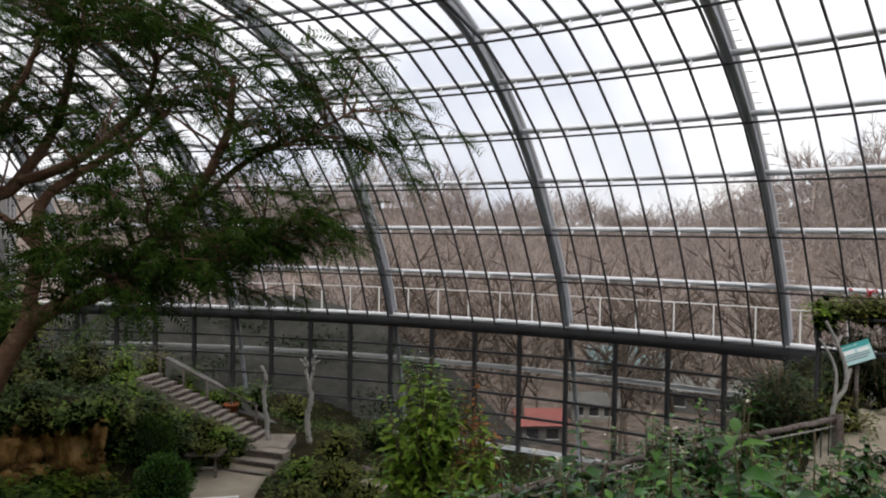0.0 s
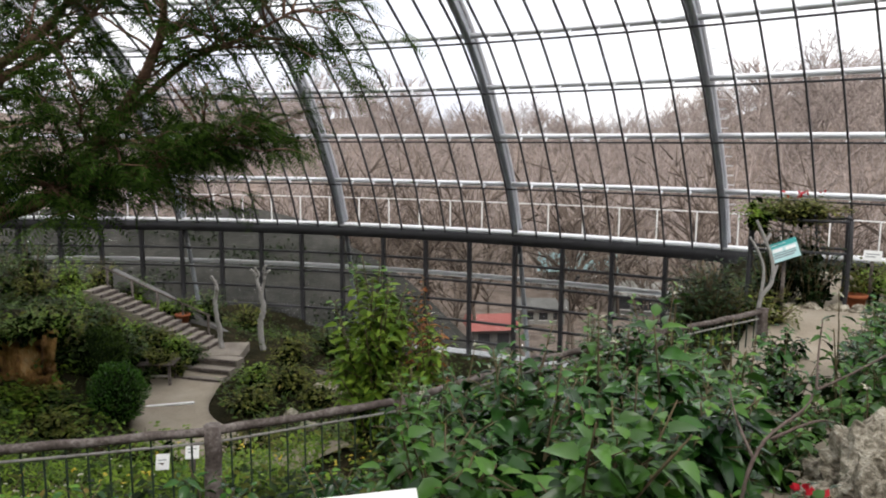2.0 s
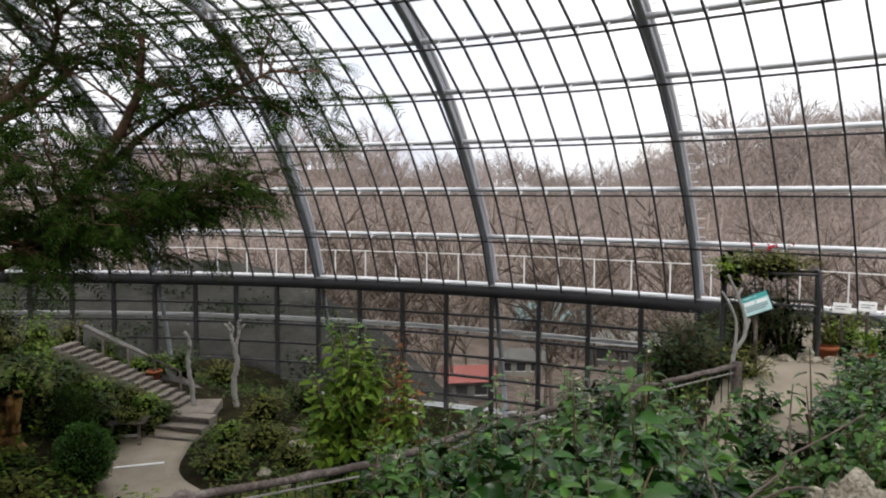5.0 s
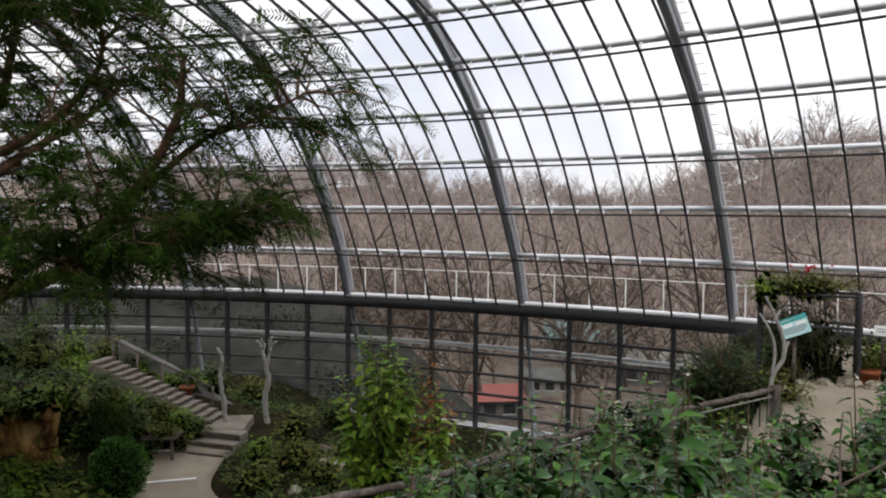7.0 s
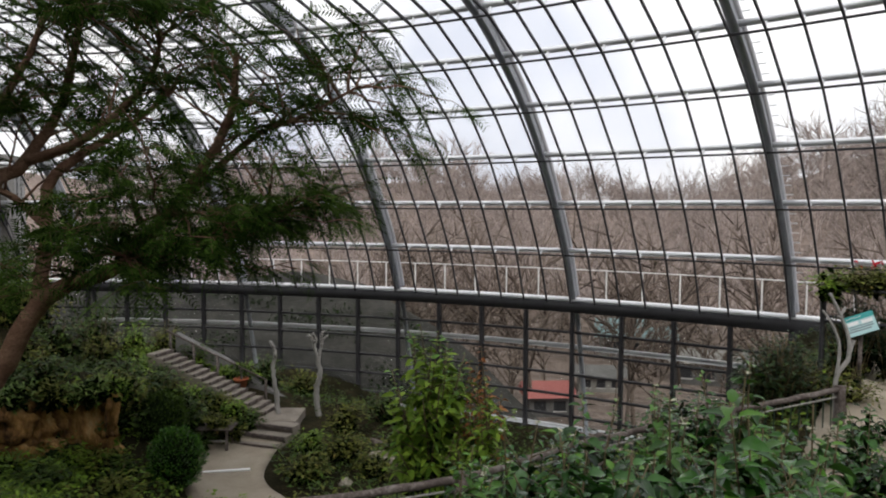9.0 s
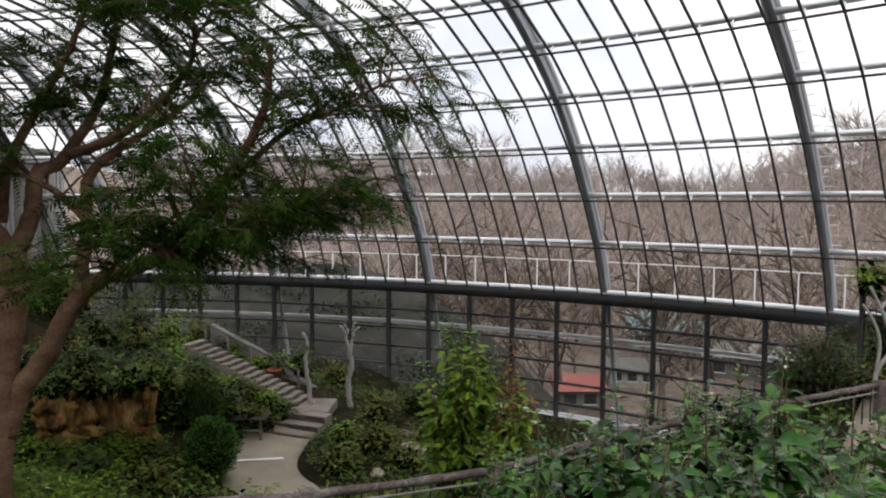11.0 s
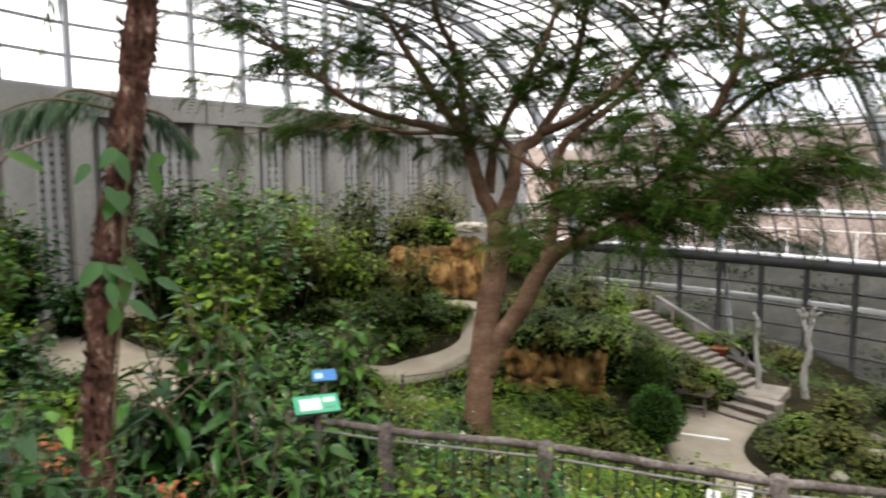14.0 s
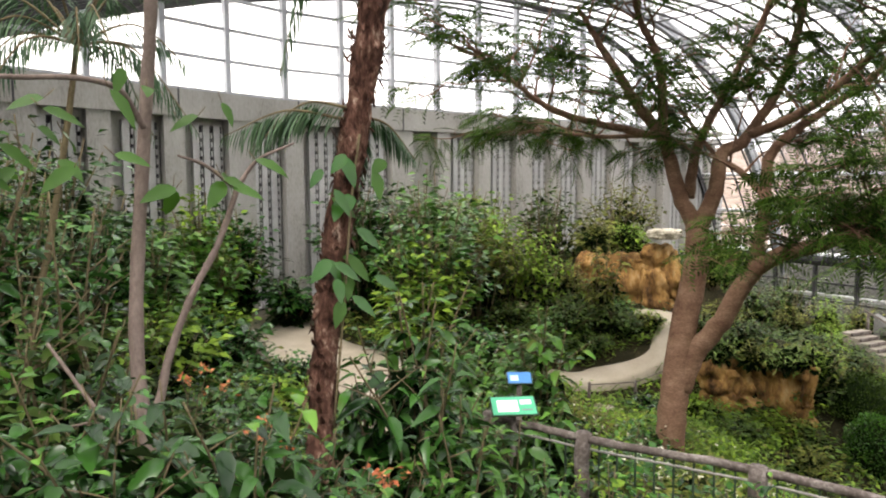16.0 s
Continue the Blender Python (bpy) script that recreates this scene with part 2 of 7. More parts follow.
def part(name, bm, mat, parent=None, label="", smooth=False):
    """Links a bmesh as one mesh object, under a thing where one is given."""
    me = bpy.data.meshes.new(name)
    bm.to_mesh(me)
    bm.free()
    me.materials.append(mat)
    if smooth:
        me.polygons.foreach_set("use_smooth", [True] * len(me.polygons))
    ob = new(name, me)
    ob.parent = parent
    if label:
        tagged(ob, label)
    return ob


def raw(name, verts, faces, mat, parent=None, smooth=False):
    """The same from numpy arrays; faces: an array of triangles or of quads."""
    me = bpy.data.meshes.new(name)
    v, f = np.asarray(verts, np.float32), np.asarray(faces, np.int32)
    k = f.shape[1]
    me.vertices.add(len(v)), me.loops.add(f.size), me.polygons.add(len(f))
    me.vertices.foreach_set("co", v.ravel())
    me.loops.foreach_set("vertex_index", f.ravel())
    me.polygons.foreach_set("loop_start", np.arange(0, f.size, k, dtype=np.int32))
    if smooth:
        me.polygons.foreach_set("use_smooth", np.ones(len(f), bool))
    me.update(calc_edges=True)
    me.materials.append(mat)
    ob = new(name, me)
    ob.parent = parent
    return ob


def empty(name, label, category, group="", kind="", at=(0, 0, 0)):
    ob = new(name)
    ob.empty_display_size = 0.1
    ob.location = at
    return tagged(ob, label, category, group, kind)


def box(bm, x0, y0, z0, x1, y1, z1, m=None, bevel=0.0):
    r = bmesh.ops.create_cube(bm, size=1)["verts"]
    for v in r:
        v.co = Vector(((x0 + x1) / 2 + v.co.x * (x1 - x0), (y0 + y1) / 2 + v.co.y * (y1 - y0), (z0 + z1) / 2 + v.co.z * (z1 - z0)))
    if bevel:
        es = list({e for v in r for e in v.link_edges})
        r = list({v for f in bmesh.ops.bevel(bm, geom=es, offset=bevel, segments=2, affect="EDGES", profile=0.6)["faces"] for v in f.verts} | {v for v in r if v.is_valid})
    if m is not None:
        bmesh.ops.transform(bm, matrix=m, verts=[v for v in r if v.is_valid])
    return r


def bar_between(bm, a, b, w, h, up=(0, 0, 1)):
    """A square bar from a to b."""
    a, b = Vector(a), Vector(b)
    d = b - a
    q = d.to_track_quat("Y", "Z").to_matrix().to_4x4()
    box(bm, -w / 2, 0, -h / 2, w / 2, d.length, h / 2, Matrix.Translation(a) @ q)


def tube_arrays(pts, radii, n=8, jitter=0.0, seed=0):
    """Rings round a line of points; ends closed to a point."""
    pts = np.asarray(pts, float)
    k = len(pts)
    radii = np.full(k, radii, float) if np.isscalar(radii) else np.asarray(radii, float)
    t = np.gradient(pts, axis=0)
    t /= np.linalg.norm(t, axis=1)[:, None] + 1e-9
    ref = np.array([0.31, 0.17, 0.93]) if abs(t[0, 2]) < 0.8 else np.array([0.95, 0.3, 0.05])
    u = np.cross(t, ref)
    u /= np.linalg.norm(u, axis=1)[:, None] + 1e-9
    w = np.cross(t, u)
    a = np.arange(n) * 2 * np.pi / n
    r = radii[:, None] * np.ones((1, n))
    if jitter:
        g = np.random.default_rng(seed)
        r = r * (1 + jitter * (g.random((k, n)) - 0.5))
    v = pts[:, None] + r[..., None] * (np.cos(a)[None, :, None] * u[:, None] + np.sin(a)[None, :, None] * w[:, None])
    v = np.vstack([v.reshape(-1, 3), pts[:1], pts[-1:]])
    i = np.arange(k - 1)[:, None] * n + np.arange(n)[None]
    j = np.arange(k - 1)[:, None] * n + (np.arange(n)[None] + 1) % n
    f = np.stack([i, j, j + n, i + n], -1).reshape(-1, 4)
    e0, e1 = np.arange(n), (np.arange(n) + 1) % n
    last = (k - 1) * n
    caps = np.vstack([np.stack([e1, e0, np.full(n, k * n), np.full(n, k * n)], 1), np.stack([e0 + last, e1 + last, np.full(n, k * n + 1), np.full(n, k * n + 1)], 1)])
    tri = np.vstack([f[:, [0, 1, 2]], f[:, [0, 2, 3]], caps[:, :3]])
    return v, tri


def joined(arrays):
    vs, fs, o = [], [], 0
    for v, f in arrays:
        vs.append(v), fs.append(np.asarray(f) + o)
        o += len(v)
    return np.vstack(vs), np.vstack(fs)


def smooth_line(pts, k):
    """k points on a Catmull-Rom line through pts."""
    p = np.asarray(pts, float)
    p = np.vstack([2 * p[0] - p[1], p, 2 * p[-1] - p[-2]])
    out = []
    for s in np.linspace(0, len(p) - 3 - 1e-6, k):
        i, f = int(s), s - int(s)
        a, b, c, d = p[i:i + 4]
        out.append(0.5 * (2 * b + (c - a) * f + (2 * a - 5 * b + 4 * c - d) * f * f + (3 * b - a - 3 * c + d) * f ** 3))
    return np.array(out)


OUTLINES = {
    # across, along: half outlines of a blade, from its base to its tip
    "diamond": [(0.5, 0.45)],
    "ovate": [(0.34, 0.14), (0.5, 0.38), (0.33, 0.72)],
    "lance": [(0.42, 0.25), (0.42, 0.6)],
}


def blades(P, D, N, L, W, shape="diamond", fold=0.25, droop=0.15):
    """Leaves at P along D, facing N: folded along the midrib, the tip drooping. Returns arrays."""
    P, D, N = (np.asarray(a, float) for a in (P, D, N))
    L, W = np.broadcast_to(L, len(P)).astype(float), np.broadcast_to(W, len(P)).astype(float)
    D = D / (np.linalg.norm(D, axis=1)[:, None] + 1e-9)
    S = np.cross(D, N)
    S /= np.linalg.norm(S, axis=1)[:, None] + 1e-9
    N = np.cross(S, D)
    half = OUTLINES[shape]
    h = len(half)
    rows = [P]
    for x, y in half:
        rows.append(P + D * (L * y)[:, None] - N * (L * droop * y * y)[:, None])
    rows.append(P + D * L[:, None] - N * (L * droop)[:, None])
    for sgn in (1, -1):
        for x, y in half:
            rows.append(P + D * (L * y)[:, None] + S * (sgn * W * x)[:, None] + N * (W * x * fold - L * droop * y * y)[:, None])
    v = np.stack(rows, 1)
    k = v.shape[1]
    tip = h + 1
    tri = []
    for s, flip in ((h + 2, False), (2 * h + 2, True)):
        t = [(0, s, 1)]
        for i in range(h - 1):
            t += [(1 + i, s + i, s + i + 1), (1 + i, s + i + 1, 2 + i)]
        t.append((h, s + h - 1, tip))
        tri += [(a, c, b) if flip else (a, b, c) for a, b, c in t]
    f = (np.arange(len(P)) * k)[:, None, None] + np.array(tri)[None]
    return v.reshape(-1, 3), f.reshape(-1, 3)


def unit(v):
    v = np.asarray(v, float)
    return v / (np.linalg.norm(v, axis=-1, keepdims=True) + 1e-9)


def lumpy(bm, amount, scale, seed=0.0):
    for v in bm.verts:
        p = v.co * scale + Vector((seed, seed * 1.7, -seed))
        v.co += v.normal * (noise.noise(p) * amount + noise.noise(p * 2.7) * amount * 0.45 + noise.noise(p * 6.1) * amount * 0.2)


def boulder(name, mat, at, size, seed, parent=None, sub=3, rough=0.28):
    bm = bmesh.new()
    bmesh.ops.create_icosphere(bm, subdivisions=sub, radius=0.5)
    bm.normal_update()
    lumpy(bm, rough, 2.3, seed)
    for v in bm.verts:
        v.co = Vector((v.co.x * size[0], v.co.y * size[1], v.co.z * size[2]))
    ob = part(name, bm, mat, parent)
    ob.location = at
    return ob
# ---- lie of the land: heights under the eye, over the plan ----
SPOTS_NEAR = [(0, 0, -1.75), (0, -6, -1.7), (5, -4, -1.8), (-6, -4, -1.9), (-3, 0, -1.9), (0, 3, -2.5), (-2, 3.5, -2.8), (3, 3.5, -2.6),
              (-4.9, 5, -3.5), (-1.5, 6.1, -3.5), (1.7, 7.9, -3.35), (5.3, 9.8, -3.0), (4, 6.3, -2.9), (7, 10, -2.9), (9.5, 14, -2.9),
              (11, 18, -3.1), (12, 10, -2.9), (-6, 2, -2.8), (-9, -2, -2.7), (-8, 5.2, -3.4)]
SPOTS_FAR = [(-1, 9, -5.0), (-4, 9, -4.9), (3, 11, -4.7), (-4, 12.5, -5.75), (-5, 16.5, -5.85), (-3, 19.5, -5.6), (0, 14, -5.95),
             (2, 18, -6.9), (-1, 23.5, -7.9), (5, 21, -8.0), (-8, 24.5, -6.9), (-4.6, 14.4, -5.85), (-7.6, 10.6, -4.7), (-12, 7, -3.35), (-16, 8, -3.2),
             (-11, 15, -3.4), (-13.5, 13.5, -3.35), (-9.6, 17.0, -3.9), (-9, 20.8, -4.5), (-6.6, 18.6, -5.1), (-8.2, 18.2, -4.5), (1, 21, -7.7), (-16, 20, -2.5), (-14, 3, -3.1), (-6.2, 13.2, -5.3), (-7.8, 12.4, -5.0), (-8.3, 15.4, -3.6), (-12.8, 17.9, -2.4), (-12.0, 14.9, -3.5),
             (-13, 26.5, -5.6)]
SPOTS = np.array(SPOTS_NEAR + SPOTS_FAR, float)


def ground(x, y):
    """Height of the ground at x, y (numbers or arrays)."""
    x, y = np.atleast_1d(np.asarray(x, float)), np.atleast_1d(np.asarray(y, float))
    w = 1 / ((x[..., None] - SPOTS[:, 0]) ** 2 + (y[..., None] - SPOTS[:, 1]) ** 2 + 0.35) ** 1.8
    return (w * SPOTS[:, 2]).sum(-1) / w.sum(-1)


def gz(x, y):
    return float(ground(x, y)[0])


MID = Vector((-17.09, -13.14, 0))   # middle of the round house
RAD = 42.8
RIBS = [33.4, 42.4, 51.3, 60.25, 69.2, 78.2, 87.1]
ARC = [(0, -3.0), (0.74, -1.35), (1.75, 0.17), (2.85, 1.58), (4.15, 2.87), (5.65, 3.97), (7.2, 4.85), (9, 5.4), (11, 5.7), (13, 5.78),
       (15, 5.72), (17, 5.55), (19, 5.3), (21, 4.98), (23, 4.6), (25, 4.05), (27, 3.4), (29, 2.6)]
ARC_XZ = np.array([(RAD - s, z) for s, z in ARC])
ARC_FINE = smooth_line(np.c_[ARC_XZ[:, 0], np.zeros(len(ARC)), ARC_XZ[:, 1]], 103)


def turned(deg):
    return Matrix.Translation(MID) @ Matrix.Rotation(radians(deg), 4, "Z")


def round_xy(deg, r):
    return MID.x + r * math.cos(radians(deg)), MID.y + r * math.sin(radians(deg))


def arc_normals(p):
    t = np.gradient(p, axis=0)
    t /= np.linalg.norm(t, axis=1)[:, None]
    return np.c_[t[:, 2], np.zeros(len(t)), -t[:, 0]]


def arc_bar(p, o0, o1, w):
    """A flat bar along the arc, w wide, between two offsets outward."""
    n = arc_normals(p)
    rows = [p + n * o + np.array([0, s * w / 2, 0]) for o, s in ((o0, -1), (o1, -1), (o1, 1), (o0, 1))]
    v = np.stack(rows, 1).reshape(-1, 3)
    f = []
    for i in range(len(p) - 1):
        for k in range(4):
            a, b = i * 4 + k, i * 4 + (k + 1) % 4
            f.append((a, b, b + 4, a + 4))
    return v, np.array(f)


def ring_bar(deg0, deg1, r0, r1, z0, z1, steps=12):
    """A curved beam round the middle."""
    a = np.radians(np.linspace(deg0, deg1, steps + 1))
    rows = [np.c_[r * np.cos(a), r * np.sin(a), np.full(len(a), z)] for r, z in ((r0, z0), (r1, z0), (r1, z1), (r0, z1))]
    v = np.stack(rows, 1).reshape(-1, 3)
    f = [(i * 4 + k, i * 4 + (k + 1) % 4, i * 4 + 4 + (k + 1) % 4, i * 4 + 4 + k) for i in range(steps) for k in range(4)]
    f += [(3, 2, 1, 0), tuple(steps * 4 + k for k in range(4))]
    return v, np.array(f)


def ring_pipe(deg0, deg1, r, z, rad, n=8, steps=8):
    a = np.radians(np.linspace(deg0, deg1, steps + 1))
    return tube_arrays(np.c_[r * np.cos(a), r * np.sin(a), np.full(len(a), z)], rad, n)


def share(name, mesh_ob, m, parent):
    """One more object on the same mesh."""
    ob = new(name, mesh_ob.data)
    ob.parent = parent
    ob.matrix_world = m
    return ob


# ---- ground inside ----
gx, gy = np.meshgrid(np.linspace(-17.4, 20, 150), np.linspace(-9, 31, 160))
gzv = ground(gx, gy) + 0.05 * np.sin(gx * 2.1 + np.cos(gy * 1.7) * 2) * np.cos(gy * 1.9)
inside = np.hypot(gx - MID.x, gy - MID.y) < RAD - 0.12
idx = np.arange(gx.size).reshape(gx.shape)
quads = np.stack([idx[:-1, :-1], idx[:-1, 1:], idx[1:, 1:], idx[1:, :-1]], -1).reshape(-1, 4)
quads = quads[inside.ravel()[quads].all(1)]
tagged(raw("ground", np.c_[gx.ravel(), gy.ravel(), gzv.ravel()], quads, M["soil"], None, True),
       "dark garden soil with moss and litter under the planting", "ground", kind="structure")


def ribbon(name, pts, widths, mat, label, lift=0.05, k=40):
    """A path laid on the land: a slab with an edge."""
    c = smooth_line([(*p, 0) for p in pts], k)[:, :2]
    w = np.interp(np.linspace(0, 1, k), np.linspace(0, 1, len(widths)), widths)
    t = unit(np.gradient(c, axis=0))
    s = np.c_[-t[:, 1], t[:, 0]]
    m = 7
    rows = []
    zc = ground(c[:, 0], c[:, 1])
    for j in np.linspace(-1, 1, m):
        q = c + s * (w * j / 2)[:, None]
        rows.append(np.c_[q, 0.6 * zc + 0.4 * ground(q[:, 0], q[:, 1]) + lift])
    for j in (1, -1):
        q = c + s * (w * j / 2)[:, None]
        rows.append(np.c_[q, zc - 0.35])
    v = np.stack(rows, 1)
    f = []
    order = [m + 1] + list(range(m)) + [m]
    for i in range(k - 1):
        for a, b in zip(order[:-1], order[1:]):
            f.append((i * (m + 2) + a, i * (m + 2) + b, (i + 1) * (m + 2) + b, (i + 1) * (m + 2) + a))
    return tagged(raw(name, v.reshape(-1, 3), np.array(f), mat, None, True), label, "path", kind="structure")


ribbon("path_upper", [(1.2, 1.5), (2.9, 4.4), (4.2, 6.9), (6.5, 10.2), (8.7, 13.3), (11.0, 15.6)], [1.4, 1.5, 1.6, 2.0, 2.4, 2.4], M["path"], "pale sandy concrete footpath, slightly stained", 0.09)
ribbon("path_lower", [(-1.0, 10.6), (-3.2, 12.6), (-4.6, 14.6), (-5.1, 16.4), (-4.9, 17.6)], [1.4, 1.5, 1.6, 2.1, 1.9], M["path"], "pale sandy footpath leading to the stone steps", 0.09)
ribbon("path_west", [(-5.2, 3.6), (-7.6, 5.0), (-10.4, 6.4), (-13.4, 6.4), (-15.9, 7.4), (-16.6, 10.5)], [1.2, 1.4, 1.7, 1.9, 1.4, 1.2], M["path"], "pale footpath winding between the shrubs", 0.09)
ribbon("path_terrace", [(-11.8, 9.4), (-10.5, 11.3), (-10.0, 12.8), (-9.75, 13.8), (-10.2, 14.8), (-11.3, 15.1), (-12.4, 14.3), (-13.8, 13.0)], [0.8, 0.8, 0.75, 0.75, 0.85, 0.9, 0.9, 0.9], M["path"], "pale terrace path round the planted bed", 0.09)

# ---- round glasshouse ----
house = empty("glass_roof", "curved glass roof on silver steel ribs and pipes", "glass roof", kind="structure")
NRM_FINE = arc_normals(ARC_FINE)
v, f = arc_bar(ARC_FINE, 0.0, 0.34, 0.07)
rib0 = raw("rib", v, f, M["steel"], house)
v, f = arc_bar(ARC_FINE, -0.05, 0.0, 0.2)
rib_face = raw("rib_flange", v, f, M["steel"], rib0)
v, f = tube_arrays(ARC_FINE + NRM_FINE * 0.36, 0.1, 10)
rib_chord = raw("rib_chord", v, f, M["rib_pipe"], rib0, True)
rib0.matrix_world = turned(RIBS[0])
ribs = [rib0]
for a in RIBS[1:]:
    r = share("rib", rib0, turned(a), house)
    for o in (rib_face, rib_chord):
        new(o.name.split(".")[0], o.data).parent = r
    ribs.append(r)
# climbing pegs beside the rib that leads up from the walkway
bm = bmesh.new()
for k in range(3, 60):
    c = ARC_FINE[k] + NRM_FINE[k] * 0.42
    bar_between(bm, Vector((c[0], -0.05, c[2])), Vector((c[0], -0.26, c[2])), 0.022, 0.022)
part("climbing_peg", bm, M["pipe"], ribs[2])
STEP = 8.95


def drift(deg, row):
    """The glazing bars lean aside from the ribs' planes towards the crown of the roof (degrees)."""
    return 0.025 * np.clip(row - 2, 0, 7) ** 2 * min(2.0, max(0.0, 0.25 + 0.75 * (deg - 51.3) / STEP))


nrm = arc_normals(np.c_[ARC_XZ[:, 0], np.zeros(len(ARC)), ARC_XZ[:, 1]])
for i in range(1, len(ARC)):
    px, pz = ARC_XZ[i] + nrm[i][[0, 2]] * 0.06
    qx, qz = ARC_XZ[i] - nrm[i][[0, 2]] * 0.25
    v, f = ring_pipe(0, STEP, px, pz, 0.082)
    pipe0 = raw("purlin_pipe", v, f, M["pipe"], house, True)
    v, f = ring_bar(0, STEP, qx - 0.02, qx + 0.03, qz - 0.025, qz + 0.025, 8)
    tran0 = raw("transom", v, f, M["bar"], house)
    for o in (pipe0, tran0):
        o.matrix_world = turned(RIBS[0])
        for a in RIBS[1:-1]:
            share(o.name.split(".")[0], o, turned(a), house)
    # small brackets from pipe to bars
    if i < 9:
        for a in RIBS[:-1]:
            bm = bmesh.new()
            for k in range(1, 8):
                d = radians(STEP * k / 8 + float(drift(a + STEP * k / 8, i)))
                a0 = Vector((qx * math.cos(d), qx * math.sin(d), qz))
                a1 = Vector((px * math.cos(d), px * math.sin(d), pz))
                bar_between(bm, a0, a1, 0.04, 0.06)
            part("purlin_bracket", bm, M["pipe"], house).matrix_world = turned(a)
v, f = arc_bar(np.c_[ARC_XZ[:, 0], np.zeros(len(ARC)), ARC_XZ[:, 1]], -0.29, -0.21, 0.038)
for k in range(8 * (len(RIBS) - 1) + 4):
    deg = RIBS[0] + STEP * k / 8
    tw = np.repeat(np.radians(drift(deg, np.arange(len(ARC)))), 4)
    w = np.c_[v[:, 0] * np.cos(tw) - v[:, 1] * np.sin(tw), v[:, 0] * np.sin(tw) + v[:, 1] * np.cos(tw), v[:, 2]]
    raw("glazing_bar", w, f, M["bar"], house).matrix_world = turned(deg)
for i in range(1, len(ARC)):
    px, pz = ARC_XZ[i] + nrm[i][[0, 2]] * 0.06
    qx, qz = ARC_XZ[i] - nrm[i][[0, 2]] * 0.25
    v, f = ring_pipe(0, 3.4, px, pz, 0.082)
    raw("purlin_pipe", v, f, M["pipe"], house, True).matrix_world = turned(RIBS[-1])
    v, f = ring_bar(0, 3.4, qx - 0.02, qx + 0.03, qz - 0.025, qz + 0.025, 3)
    raw("transom", v, f, M["bar"], house).matrix_world = turned(RIBS[-1])
# panes: the six lower rows singly, the rest of the roof joined
for i in range(len(ARC) - 1):
    j0, j1 = i * 102 // 17, (i + 1) * 102 // 17
    p = ARC_FINE[j0:j1 + 1] + arc_normals(ARC_FINE)[j0:j1 + 1] * -0.2
    if i < 6:
        rows = []
        for d in (0, STEP / 8):
            c, s = math.cos(radians(d)), math.sin(radians(d))
            rows.append(np.c_[p[:, 0] * c, p[:, 0] * s, p[:, 2]])
        v = np.stack(rows, 1).reshape(-1, 3)
        f = np.array([(2 * k, 2 * k + 1, 2 * k + 3, 2 * k + 2) for k in range(len(p) - 1)])
        pane0 = raw("pane", v, f, M["glass"], house, True)
        pane0.matrix_world = turned(RIBS[1])
        pane0.visible_shadow = False
        for a in RIBS[1:-1]:
            for k in range(8):
                if (a, k) != (RIBS[1], 0):
                    share("pane", pane0, turned(a + STEP * k / 8), house).visible_shadow = False
    else:
        a = np.radians(np.linspace(RIBS[0], 89.6, 52))
        v = np.stack([np.c_[q[0] * np.cos(a) + MID.x, q[0] * np.sin(a) + MID.y, np.full(len(a), q[2])] for q in (p[0], p[-1])], 1).reshape(-1, 3)
        f = np.array([(2 * k, 2 * k + 1, 2 * k + 3, 2 * k + 2) for k in range(len(a) - 1)])
        tagged(raw("upper_panes", v, f, M["glass"], house), "clear roof panes", kind="stuff").visible_shadow = False

# ---- ledge beam, sill and lower glass wall ----
wall_low = empty("wall_glass_lower", "tall dark framed glass wall under a charcoal ledge beam", "glass wall", kind="structure")
v, f = ring_bar(RIBS[0], 97, RAD - 0.1, RAD + 0.3, -3.42, -3.06, 80)
ledge = raw("ledge_beam", v, f, M["beam"], wall_low)
ledge.matrix_world = Matrix.Translation(MID)
v, f = ring_bar(RIBS[0], 97, RAD - 0.06, RAD + 0.42, -3.056, -2.96, 80)
raw("ledge_sill", v, f, M["sill"], wall_low).matrix_world = Matrix.Translation(MID)
v, f = ring_bar(RIBS[0], 97, RAD + 0.42, RAD + 1.5, -3.3, -3.12, 80)
raw("ledge_walkway", v, f, M["concrete"], wall_low).matrix_world = Matrix.Translation(MID)
BASE = -7.7
bm = bmesh.new()
box(bm, RAD - 0.12, -0.06, BASE, RAD + 0.06, 0.06, -3.42)
mull0 = part("mullion", bm, M["beam"], wall_low)
mull0.matrix_world = turned(RIBS[0])
LOW = [RIBS[0] + STEP * k / 4 for k in range(27)]
for a in LOW[1:]:
    share("mullion", mull0, turned(a), wall_low)
for z in np.linspace(BASE, -3.42, 7)[:-1]:
    v, f = ring_bar(0, STEP / 4, RAD - 0.07, RAD + 0.03, z, z + (0.16 if z == BASE else 0.075), 3)
    t0 = raw("rail", v, f, M["beam"], wall_low)
    t0.matrix_world = turned(LOW[0])
    v, f = ring_bar(0.05, STEP / 4 - 0.05, RAD - 0.03, RAD - 0.022, z + 0.08, z + 0.71, 2)
    g0 = raw("pane", v, f, M["dark_glass"], wall_low)
    g0.matrix_world, g0.visible_shadow = turned(LOW[0]), False
    for a in LOW[1:-1]:
        share("rail", t0, turned(a), wall_low)
        share("pane", g0, turned(a), wall_low).visible_shadow = False
